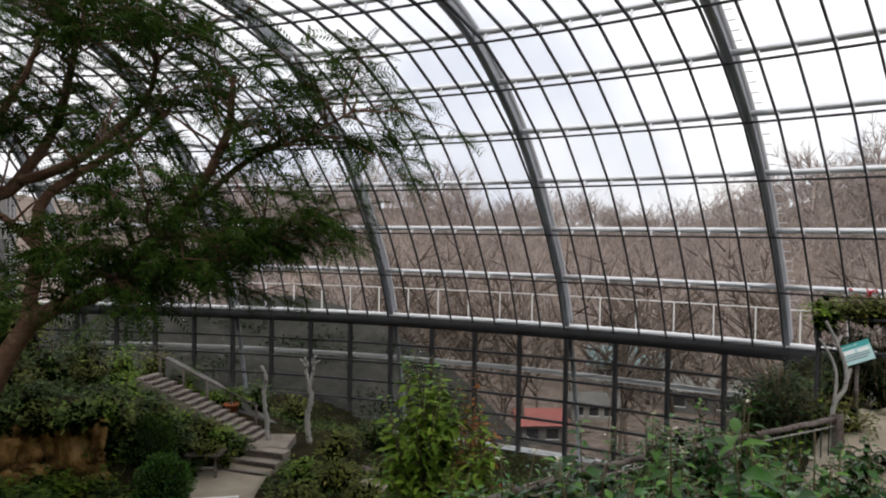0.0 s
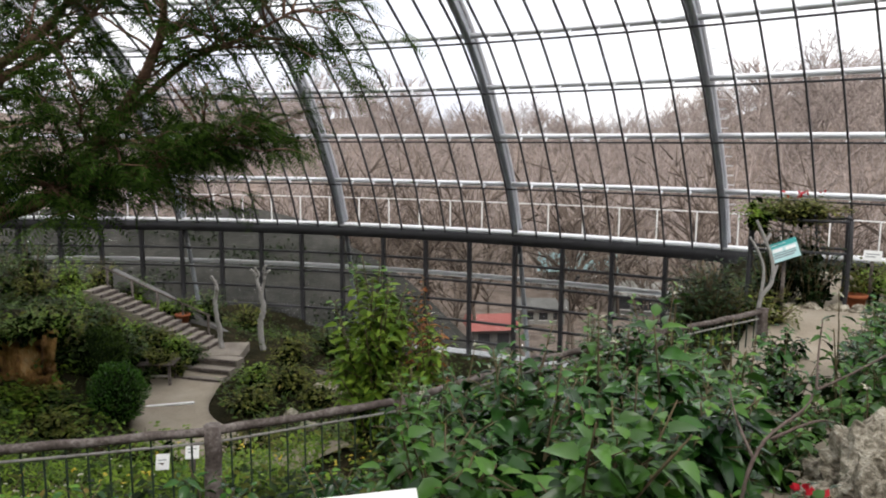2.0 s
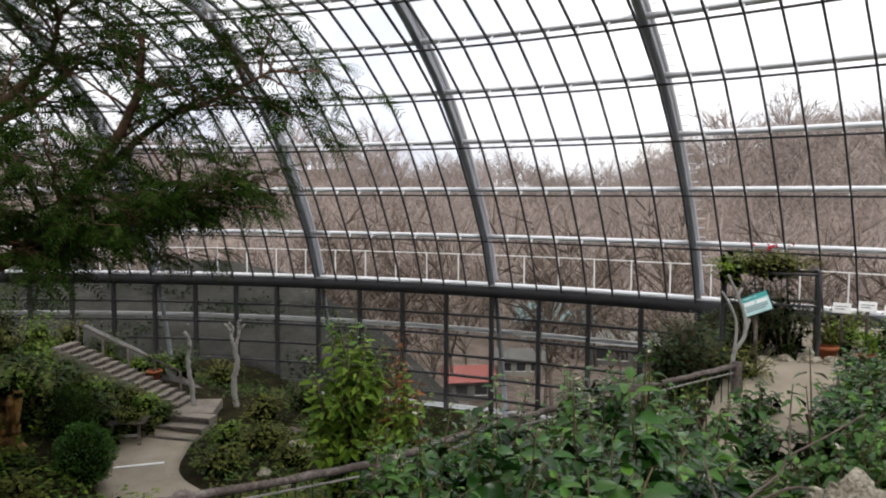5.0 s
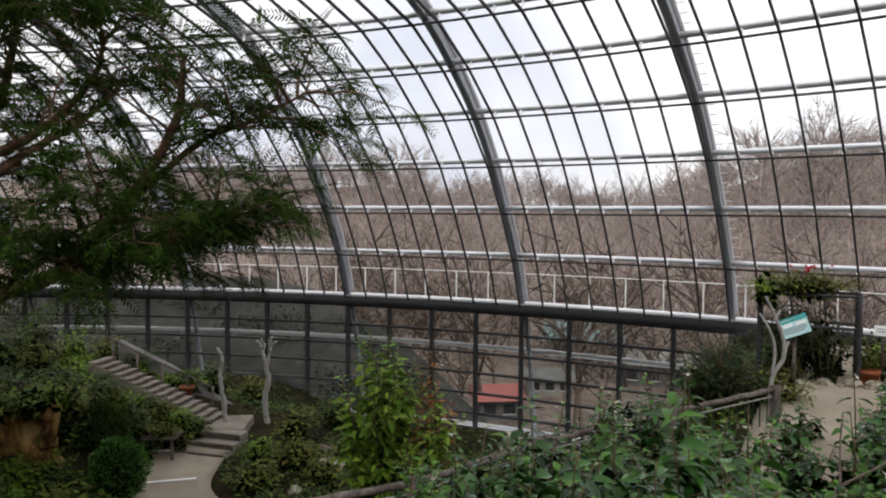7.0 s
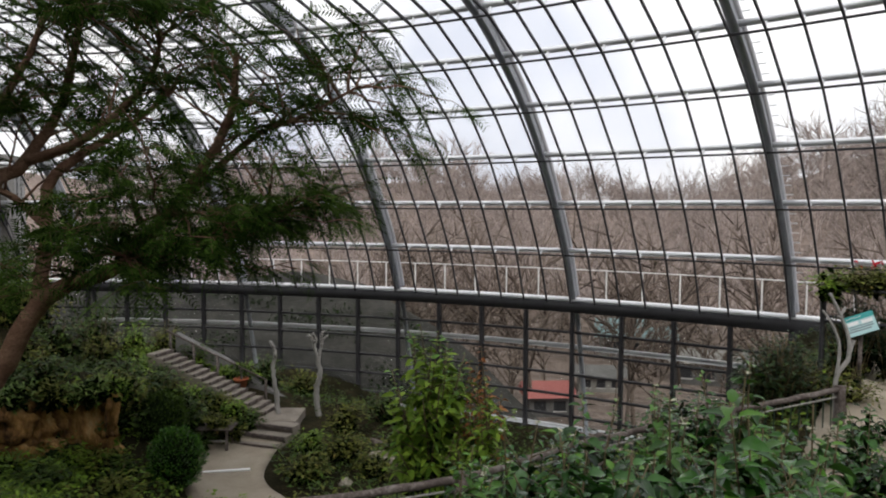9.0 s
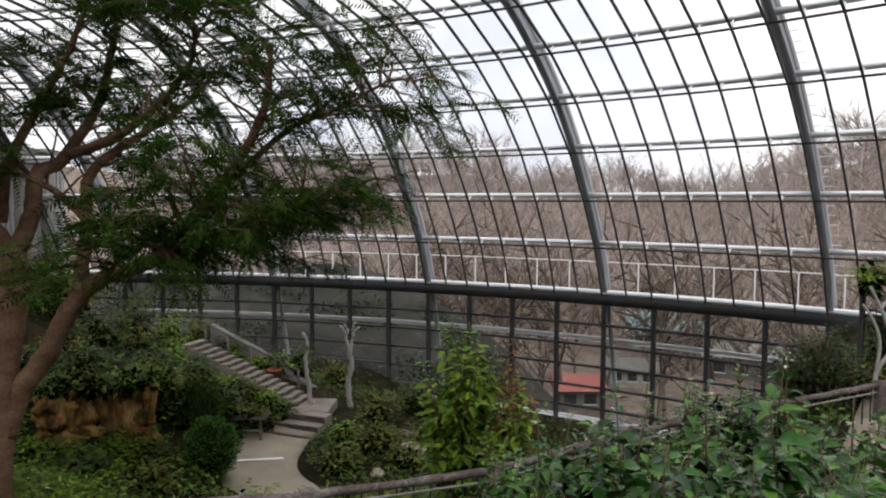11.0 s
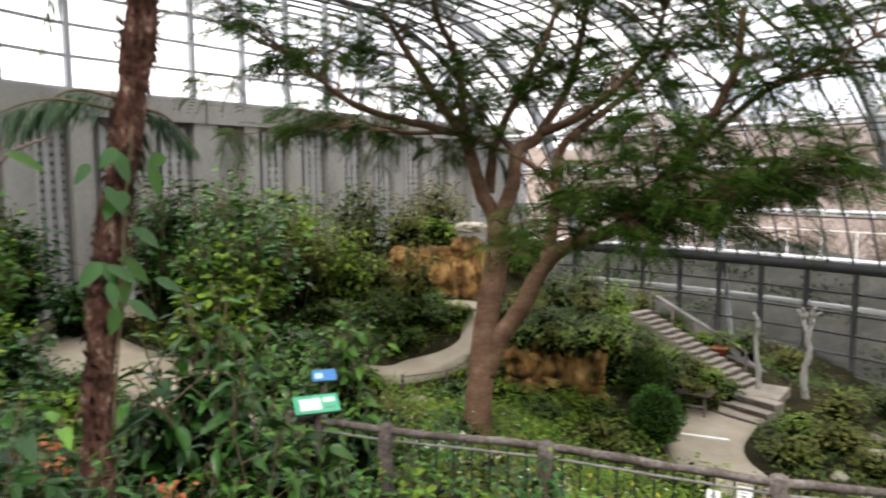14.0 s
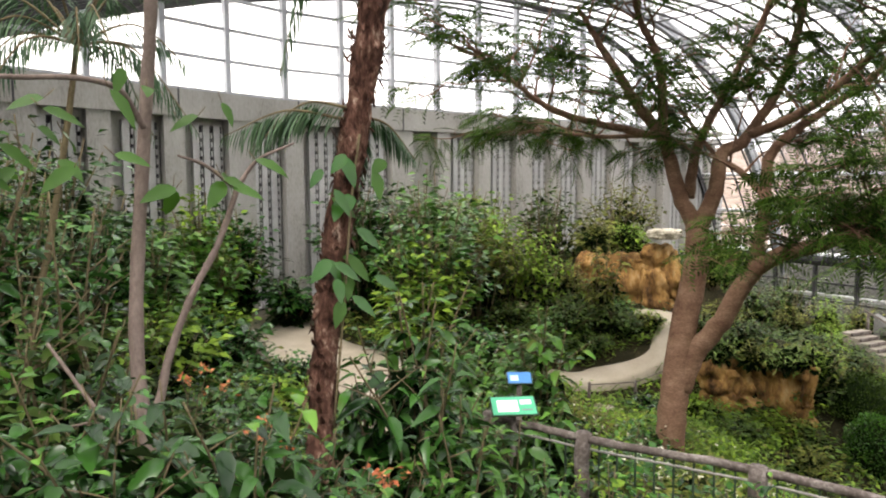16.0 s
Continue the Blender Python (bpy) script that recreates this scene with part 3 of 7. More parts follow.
# outer legs and pipe below the ledge
v, f = tube_arrays([(RAD + 0.3, 0, -3.2), (RAD + 0.75, 0, -4.75), (RAD + 1.4, 0, -7.2), (RAD + 2.2, 0, -12.6)], 0.085, 8)
leg0 = raw("outer_leg", v, f, M["steel"], wall_low, True)
leg0.matrix_world = turned(RIBS[0])
for a in RIBS[1:]:
    share("outer_leg", leg0, turned(a), wall_low)
for z, o in ((-4.75, 0.9), (-7.9, 1.75)):
    v, f = ring_pipe(0, STEP, RAD + o, z, 0.085)
    q0 = raw("outer_pipe", v, f, M["pipe"], wall_low, True)
    q0.matrix_world = turned(RIBS[0])
    for a in RIBS[1:-1]:
        share("outer_pipe", q0, turned(a), wall_low)

# ---- guard rail on the outer walkway ----
guard = empty("guard_rail", "thin white metal guard rail along the outer walkway", "railing")
bm = bmesh.new()
box(bm, RAD + 1.33, -0.018, -3.14, RAD + 1.366, 0.018, -2.08)
gp0 = part("post", bm, M["white"], guard)
gp0.matrix_world = turned(RIBS[0])
n_post = 37
for k in range(1, n_post):
    share("post", gp0, turned(RIBS[0] + 60 * k / n_post), guard)
for z in (-2.1,):
    v, f = ring_pipe(RIBS[0], RIBS[0] + 60, RAD + 1.35, z, 0.018, 6, 60)
    raw("rail", v, f, M["white"], guard, True).matrix_world = Matrix.Translation(MID)

# ---- concrete end wall with pierced screens and clerestory ----
wall_w = empty("wall_west", "weathered concrete wall with pierced block screens and glazing above", "wall", kind="structure")
WX, TOP = -17.45, 2.05


def west(bm, y0, z0, y1, z1, x0, x1):
    for v in box(bm, WX + x0, y0, z0, WX + x1, y1, z1):
        v.co.x += 0.28 * max(0.0, 8.0 - v.co.y)


def vault(y):
    """Height of the vault over the end wall."""
    r = y - MID.y
    return float(np.interp(r, ARC_XZ[::-1, 0], ARC_XZ[::-1, 1]))


bm = bmesh.new()
west(bm, -9.2, 1.45, 8.0, TOP, -0.56, 0.05)
west(bm, 8.0, 1.45, 29.3, TOP, -0.56, 0.05)
part("parapet_band", bm, M["concrete"], wall_w)
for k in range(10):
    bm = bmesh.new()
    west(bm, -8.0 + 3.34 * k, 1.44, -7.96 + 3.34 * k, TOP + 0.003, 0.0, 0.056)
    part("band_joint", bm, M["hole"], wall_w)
bm = bmesh.new()
west(bm, -9.2, -5.0, 8.0, 1.45, -0.55, -0.35)
west(bm, 8.0, -5.0, 29.3, 1.45, -0.55, -0.35)
part("back_slab", bm, M["concrete"], wall_w)
BAY = 1.67
for k in range(23):
    y = -8.34 + BAY * k
    bm = bmesh.new()
    west(bm, y, -5.0, y + (0.5 if k % 3 else 0.75), 1.45, -0.35, 0.0)
    part("pier", bm, M["concrete"], wall_w)
    if k % 7 == 5:
        continue
    for s in range(3):
        ys = y + 0.78 + s * 0.28
        bm = bmesh.new()
        west(bm, ys, -3.6, ys + 0.17, 1.3, -0.33, -0.2)
        col = part("screen_column", bm, M["screen"], wall_w)
        bm = bmesh.new()
        for j in range(22):
            zj = -3.4 + j * 0.21
            west(bm, ys + 0.2, zj, ys + 0.25, zj + 0.12, -0.345, -0.2)
        part("screen_block", bm, M["screen"], col)
        # dark sheet on the slab paints the shade behind the screen openings
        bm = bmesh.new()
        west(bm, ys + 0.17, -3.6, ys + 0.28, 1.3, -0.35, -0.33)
        part("screen_painted_shade", bm, M["hole"], col)
for k in range(24):
    y = -8.34 + BAY * k
    h = vault(min(y, 28.9))
    if h <= TOP + 0.1:
        continue
    bm = bmesh.new()
    west(bm, y, TOP, y + 0.13, h, -0.2, -0.02)
    part("clerestory_mullion", bm, M["steel"], wall_w)
    for z in (TOP, TOP + 0.75, TOP + 1.48, TOP + 2.2, TOP + 2.9):
        if z < h - 0.2 and k < 23:
            bm = bmesh.new()
            west(bm, y + 0.13, z, y + BAY, z + 0.07, -0.15, -0.07)
            part("clerestory_transom", bm, M["steel"], wall_w)
edge = [(WX - 0.1 + 0.28 * max(0.0, 8.0 - y), y, vault(y)) for y in np.linspace(0.9, 29.2, 40)]
v, f = tube_arrays(edge, 0.11, 8)
raw("vault_edge_beam", v, f, M["beam"], wall_w, True)

# ---- plain walls that close the house behind the camera ----
for nm, deg0, deg1, r in (("wall_inner", 33.4, 92, 13.4),):
    v, f = ring_bar(deg0, deg1, r - 0.25, r, -4, 2.9, 30)
    o = raw(nm, v, f, M["concrete"], None)
    o.matrix_world = Matrix.Translation(MID)
    tagged(o, "plain concrete inner wall of the house", "wall", kind="structure")
a0 = radians(33.4)
p0, p1 = Vector((MID.x + 13 * math.cos(a0), MID.y + 13 * math.sin(a0), 0)), Vector((MID.x + RAD * math.cos(a0), MID.y + RAD * math.sin(a0), 0))
bm = bmesh.new()
box(bm, 0, -0.3, -5, (p1 - p0).length, -0.05, 1.8, Matrix.Translation(p0) @ Matrix.Rotation(a0, 4, "Z"))
tagged(part("wall_east", bm, M["concrete"]), "plain concrete end wall of the house", "wall", kind="structure")

# ---- land outside: valley floor and wooded hill out to the horizon ----
az = np.radians(np.linspace(-180, 180, 181))
dist = np.array([30, 36, 42, 50, 60, 72, 86, 100, 115, 132, 150, 175, 210, 300, 600, 1500, 4000], float)


def crest(a):
    """Skyline of the hill, degrees over the eye, at azimuth a (radians to the left)."""
    d = np.degrees(a)
    return np.interp(d, [-180, -60, -33, -30, -26, -21, -18.5, -16.4, -14, -10, -6.4, -1.2, 3, 8, 20, 45, 180], [3, 5.4, 5.2, 4.3, 3.4, 2.7, 1.7, 0.8, 0.9, 1.8, 2.0, 2.3, 2.8, 3.2, 3.0, 3, 3])


def land(a, d):
    top = np.tan(np.radians(crest(a))) * 150 - 2.5
    s = np.clip((d - 55) / 95, 0, 1)
    s = s * s * (3 - 2 * s)
    return -12.5 + (top + 12.5) * s + 1.2 * np.sin(a * 23 + d * 0.05) * s


A, Dd = np.meshgrid(az, dist)
lz = land(A, Dd)
v = np.c_[(-np.sin(A) * Dd).ravel(), (np.cos(A) * Dd).ravel(), lz.ravel()]
ii = np.arange(A.size).reshape(A.shape)
f = np.stack([ii[:-1, :-1], ii[1:, :-1], ii[1:, 1:], ii[:-1, 1:]], -1).reshape(-1, 4)
tagged(raw("backdrop_hillside", v, f, M["hill"], None, True), "brown wooded hillside in winter behind the glasshouse", "hillside", kind="structure")
# ---- bare winter woods on the hill ----
def bare_woods(name, count, d0, d1, a0, a1, tall, seed, label, limbs=7, fine=6):
    g = np.random.default_rng(seed)
    segs0, segs1, wid = [], [], []
    for _ in range(count):
        a, d = radians(g.uniform(a0, a1)), math.sqrt(g.uniform(d0 * d0, d1 * d1))
        base = np.array([-math.sin(a) * d, math.cos(a) * d, float(land(np.array(a), np.array(d))) - 0.3])
        h = tall * g.uniform(0.55, 1.25)
        lean = np.array([g.normal(0, 0.12), g.normal(0, 0.12), 1.0])
        tip = base + lean * h * 0.6
        w = 0.014 * h
        segs0.append(base), segs1.append(tip), wid.append(w)
        for _k in range(limbs):
            p = base + (tip - base) * g.uniform(0.35, 1.0)
            b = g.uniform(0, 2 * np.pi)
            dr = unit(np.array([math.cos(b) * g.uniform(0.4, 1.1), math.sin(b) * g.uniform(0.4, 1.1), g.uniform(0.6, 1.1)]))
            q = p + dr * h * g.uniform(0.25, 0.45)
            segs0.append(p), segs1.append(q), wid.append(w * 0.45)
            for _j in range(fine):
                r = p + (q - p) * g.uniform(0.2, 1.0)
                e = unit(dr + g.normal(0, 0.6, 3) + [0, 0, 0.2])
                segs0.append(r), segs1.append(r + e * h * g.uniform(0.1, 0.24)), wid.append(w * 0.34)
    s0, s1, wd = np.array(segs0), np.array(segs1), np.array(wid)
    t = unit(s1 - s0)
    side = unit(np.cross(t, s0 * [1, 1, 0] + g.normal(0, 4, s0.shape)))
    up = np.cross(side, t)
    v = np.stack([s0 + side * wd[:, None], s0 - side * wd[:, None] * 0.6 + up * wd[:, None] * 0.8, s0 - side * wd[:, None] * 0.6 - up * wd[:, None] * 0.8, s1], 1)
    k = np.arange(len(s0))[:, None, None] * 4
    f = k + np.array([(0, 1, 3), (1, 2, 3), (2, 0, 3)])[None]
    # beyond 60 m the woods take the paler, haze-coloured twigs
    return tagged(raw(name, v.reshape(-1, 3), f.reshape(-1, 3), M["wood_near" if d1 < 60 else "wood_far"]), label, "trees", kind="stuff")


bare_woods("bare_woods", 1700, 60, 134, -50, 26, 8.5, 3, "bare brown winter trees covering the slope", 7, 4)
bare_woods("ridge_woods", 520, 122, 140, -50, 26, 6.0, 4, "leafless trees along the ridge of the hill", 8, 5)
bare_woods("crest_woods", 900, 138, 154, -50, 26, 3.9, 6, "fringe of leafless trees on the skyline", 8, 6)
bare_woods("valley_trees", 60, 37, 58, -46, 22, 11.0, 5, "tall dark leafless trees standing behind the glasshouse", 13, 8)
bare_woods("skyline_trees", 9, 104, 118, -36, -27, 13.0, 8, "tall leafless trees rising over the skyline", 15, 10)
bare_woods("far_tall_trees", 15, 112, 130, -2, 22, 12.0, 9, "leafless trees rising above the wooded ridge, coloured pale for haze", 14, 10)


# ---- log fence with iron infill ----
def log_arrays(a, b, r, seed, k=7, n=9):
    g = np.random.default_rng(seed)
    p = np.linspace(a, b, k) + g.normal(0, r * 0.10, (k, 3))
    return tube_arrays(p, r * (1 + g.normal(0, 0.05, k)), n, 0.12, seed)


def log_fence(name, posts, label, rail_z, seed, post_r=0.075, rail_r=0.04, bars=True):
    th = empty(name, label, "fence", at=(posts[0][0], posts[0][1], gz(*posts[0][:2])))
    th.matrix_parent_inverse = Matrix()
    off = -np.array(th.location)
    for i, (x, y, z) in enumerate(posts):
        g = gz(x, y) - 0.25
        v, f = log_arrays(np.array((x, y, g)), np.array((x + 0.01, y, z + 0.05)), post_r, seed + i, 6, 10)
        raw("post", v + off, f, M["log"], th, True)
    for i, (a, b) in enumerate(zip(posts[:-1], posts[1:])):
        a, b = np.array(a, float), np.array(b, float)
        v, f = log_arrays(a, b, rail_r, seed + 50 + i, 9, 9)
        raw("rail", v + off, f, M["log"], th, True)
        if bars:
            ln = np.linalg.norm(b - a)
            n = int(ln / 0.16)
            low_a, low_b = a - [0, 0, 0.72], b - [0, 0, 0.72]
            v, f = log_arrays(a - [0, 0, 0.1], b - [0, 0, 0.1], 0.013, seed + 70 + i, 5, 6)
            raw("upper_rod", v + off, f, M["pale_wood"], th, True)
            bm = bmesh.new()
            bar_between(bm, low_a + off, low_b + off, 0.02, 0.02)
            part("lower_rail", bm, M["green_metal"], th)
            for k in range(1, n):
                s = k / n
                p, q = low_a + (low_b - low_a) * s, a + (b - a) * s
                bm = bmesh.new()
                bar_between(bm, p + off, q + off, 0.014, 0.014)
                part("bar", bm, M["green_metal"], th)
    return th


FENCE = [(-5.75, 4.55, -2.42), (-4.87, 4.97, -2.5), (-3.38, 5.5, -2.5), (-1.5, 6.0, -2.55), (0.15, 6.95, -2.65), (1.72, 7.88, -2.53), (3.5, 8.8, -2.47), (5.37, 9.78, -2.43)]
log_fence("log_fence", FENCE, "weathered log rail fence with thin green iron bars", -2.5, 11)

# ---- plants ----
def pinnate(P, D, N, L, pairs, pl, pw, droop=0.25):
    """Feathery sprays: along each spray of length L, pairs of narrow side blades."""
    P, D, N = np.asarray(P, float), unit(D), unit(N)
    S = unit(np.cross(D, N))
    N = np.cross(S, D)
    out = []
    for k in range(pairs):
        s = (k + 1) / pairs
        q = P + D * (L * s)[:, None] - N * (L * droop * s * s)[:, None]
        size = pl * (1.0 - 0.55 * abs(s - 0.45))
        for sg in (1, -1):
            out.append(blades(q, S * sg + D * 0.55 - N * 0.15, N, L * size, L * size * pw, "diamond", 0.1, 0.2))
    return joined(out)


BOUGHS = {
    'trunk': [(-7.06, 9.8, -5.1), (-7.13, 10.04, -3.88), (-7.19, 10.24, -3.14), (-7.19, 10.48, -2.2), (-7.13, 10.65, -1.33), (-7.17, 10.68, -0.7)],
    'east': [(-7.1, 10.19, -3.51), (-6.96, 10.4, -2.89), (-6.6, 10.56, -2.33), (-6.22, 10.67, -1.55), (-5.7, 10.64, -1.15), (-4.9, 10.57, -0.85), (-4.02, 10.58, 0.02), (-3.15, 10.38, 1.26), (-2.93, 10.08, 2.17)],
    'a': [(-7.17, 10.67, -0.84), (-7.4, 10.44, -0.16), (-7.52, 10.22, 0.61), (-7.81, 9.7, 1.35), (-7.99, 9.18, 2.06), (-8.19, 8.71, 2.74)],
    'b': [(-7.15, 10.68, -0.84), (-6.89, 10.75, -0.22), (-6.86, 10.87, 0.4), (-6.65, 11.31, 0.73), (-6.32, 11.82, 1.73), (-6.19, 12.11, 2.88), (-6.12, 12.35, 3.75)],
    'c': [(-7.3, 10.62, -0.31), (-7.28, 10.84, 0.61), (-7.04, 11.25, 1.48), (-6.77, 11.69, 2.45), (-6.52, 11.85, 3.28)],
    'd': [(-7.54, 10.2, 0.7), (-8.02, 9.22, 0.9), (-8.28, 8.32, 1.09), (-8.39, 7.61, 1.44), (-8.43, 7.07, 1.73)],
    'e': [(-7.54, 10.2, 0.7), (-7.49, 9.96, 1.89), (-7.51, 9.42, 2.55), (-7.37, 8.94, 3.21)],
    'f': [(-6.17, 10.71, -1.46), (-6.13, 10.92, -0.54), (-6.12, 11.03, 0.37), (-5.73, 11.41, 0.91), (-5.08, 11.93, 1.5), (-4.5, 12.34, 2.25)],
    'g': [(-6.1, 10.94, -0.31), (-6.54, 10.94, 0.11), (-7.13, 11.06, 0.46), (-7.92, 11.22, 1.27)],
    'h': [(-6.65, 11.31, 0.73), (-5.8, 11.15, 0.99), (-5.01, 10.89, 1.41), (-4.29, 10.53, 1.98), (-4.0, 10.13, 2.5)],
    'i': [(-4.9, 10.57, -0.85), (-4.3, 10.38, -0.69), (-3.8, 10.22, -0.56), (-2.94, 10.2, -0.3), (-2.26, 10.17, 0.03)],
    'j': [(-3.94, 10.61, 0.11), (-2.89, 10.68, 1.05), (-2.12, 10.72, 1.39), (-1.35, 10.68, 1.79)],
    'k': [(-6.19, 12.12, 2.79), (-6.05, 11.54, 2.79), (-5.16, 11.32, 3.52)],
    'm': [(-5.7, 10.64, -1.15), (-5.35, 10.2, -0.95), (-4.9, 9.75, -0.7), (-4.4, 9.4, -0.5)],
    'n': [(-4.9, 10.57, -0.85), (-4.6, 10.05, -0.5), (-4.2, 9.7, -0.2), (-3.7, 9.5, -0.05)],
    'l': [(-7.69, 10.09, 0.76), (-8.75, 10.31, 0.78), (-9.84, 10.31, 0.9), (-10.9, 10.14, 1.01)],
}
BOUGH_R = dict(trunk=(0.245, 0.19), east=(0.19, 0.035), a=(0.15, 0.03), b=(0.15, 0.03), c=(0.10, 0.03), d=(0.07, 0.02), e=(0.09, 0.025), f=(0.12, 0.025), g=(0.07, 0.02), h=(0.09, 0.02), i=(0.075, 0.018), j=(0.06, 0.015), k=(0.05, 0.015), l=(0.05, 0.015), m=(0.05, 0.012), n=(0.045, 0.012))


def feather_tree():
    g = np.random.default_rng(21)
    th = empty("feathery_tree", "tall spreading tree with smooth tan forked trunk and fine feathery leaves", "tree", at=BOUGHS["trunk"][0])
    off = -np.array(BOUGHS["trunk"][0])
    starts, dirs, weights = [], [], []
    twigs = []
    for name, pts in BOUGHS.items():
        k = 5 * len(pts)
        line = smooth_line(pts, k)
        r0, r1 = BOUGH_R[name]
        line[2:-1] += g.normal(0, min(r0, 0.1) * 0.07, (k - 3, 3))
        rad = np.linspace(1, 0, k) ** 0.8 * (r0 - r1) + r1
        if name == "trunk":
            rad[:4] *= [1.25, 1.12, 1.05, 1.0]
        v, f = tube_arrays(line, rad, 16 if r0 > 0.15 else 8, 0.035, 5)
        raw("trunk" if name == "trunk" else "limb", v + off, f, M["bark"], th, True)
        if name == "trunk":
            continue
        # crooked side branches from the outer part of the limb
        tan = unit(np.gradient(line, axis=0))
        first = {"east": 0.5, "a": 0.4, "b": 0.45, "c": 0.4, "f": 0.4}.get(name, 0.2)
        for _ in range({'east': 20, 'i': 27, 'j': 17, 'h': 13, 'f': 13, 'd': 17, 'l': 17, 'k': 11, 'm': 13, 'n': 13}.get(name, 12)):
            s = first + (1 - first) * g.random() ** 0.8
            i = min(int(s * k), k - 1)
            a = g.uniform(0, 2 * np.pi)
            d = unit(tan[i] * 0.8 + np.array([math.cos(a), math.sin(a), g.uniform(-0.25, 0.75)]) * 0.9)
            ln = g.uniform(0.7, 1.9)
            n = 8
            u = np.linspace(0, 1, n)
            kink = np.cumsum(g.normal(0, 0.055, (n, 3)), 0) * u[:, None] * ln
            q = line[i] + d * (u * ln)[:, None] - np.array([0, 0, 0.22]) * ln * (u ** 2)[:, None] + kink
            twigs.append(tube_arrays(q, np.linspace(0.024, 0.007, n), 5))
            for _t in range(7):
                j = (0.3 + 0.7 * g.random() ** 0.7) * (n - 1.001)
                p = q[int(j)] + (q[int(j) + 1] - q[int(j)]) * (j % 1)
                b = g.uniform(0, 2 * np.pi)
                e = unit(d * 0.9 + np.array([math.cos(b), math.sin(b), g.uniform(-0.5, 0.45)]))
                tl = g.uniform(0.2, 0.6)
                w = np.array([p, p + e * tl * 0.5 + [0, 0, 0.02], p + e * tl - [0, 0, 0.09 * tl]])
                twigs.append(tube_arrays(w, [0.008, 0.006, 0.004], 3))
                for _f in range(6):
                    c = g.uniform(0, 2 * np.pi)
                    starts.append(w[1] + (w[2] - w[1]) * g.uniform(-0.3, 1.0))
                    dirs.append(unit(e * 0.9 + np.array([math.cos(c), math.sin(c), g.uniform(-0.75, 0.1)]) * 0.8))
    v, f = joined(twigs)
    tagged(raw("twig_growth", v + off, f, M["bark"], th), kind="stuff")
    P, D = np.array(starts), np.array(dirs)
    N = unit(np.array([0, 0, 1.0]) + g.normal(0, 0.4, P.shape))
    L = g.uniform(0.24, 0.46, len(P))
    v, f = pinnate(P, D, N, L, 9, 0.32, 0.21, 0.45)
    tagged(raw("crown", v + off, f, M["fern_leaf"], th), kind="stuff")


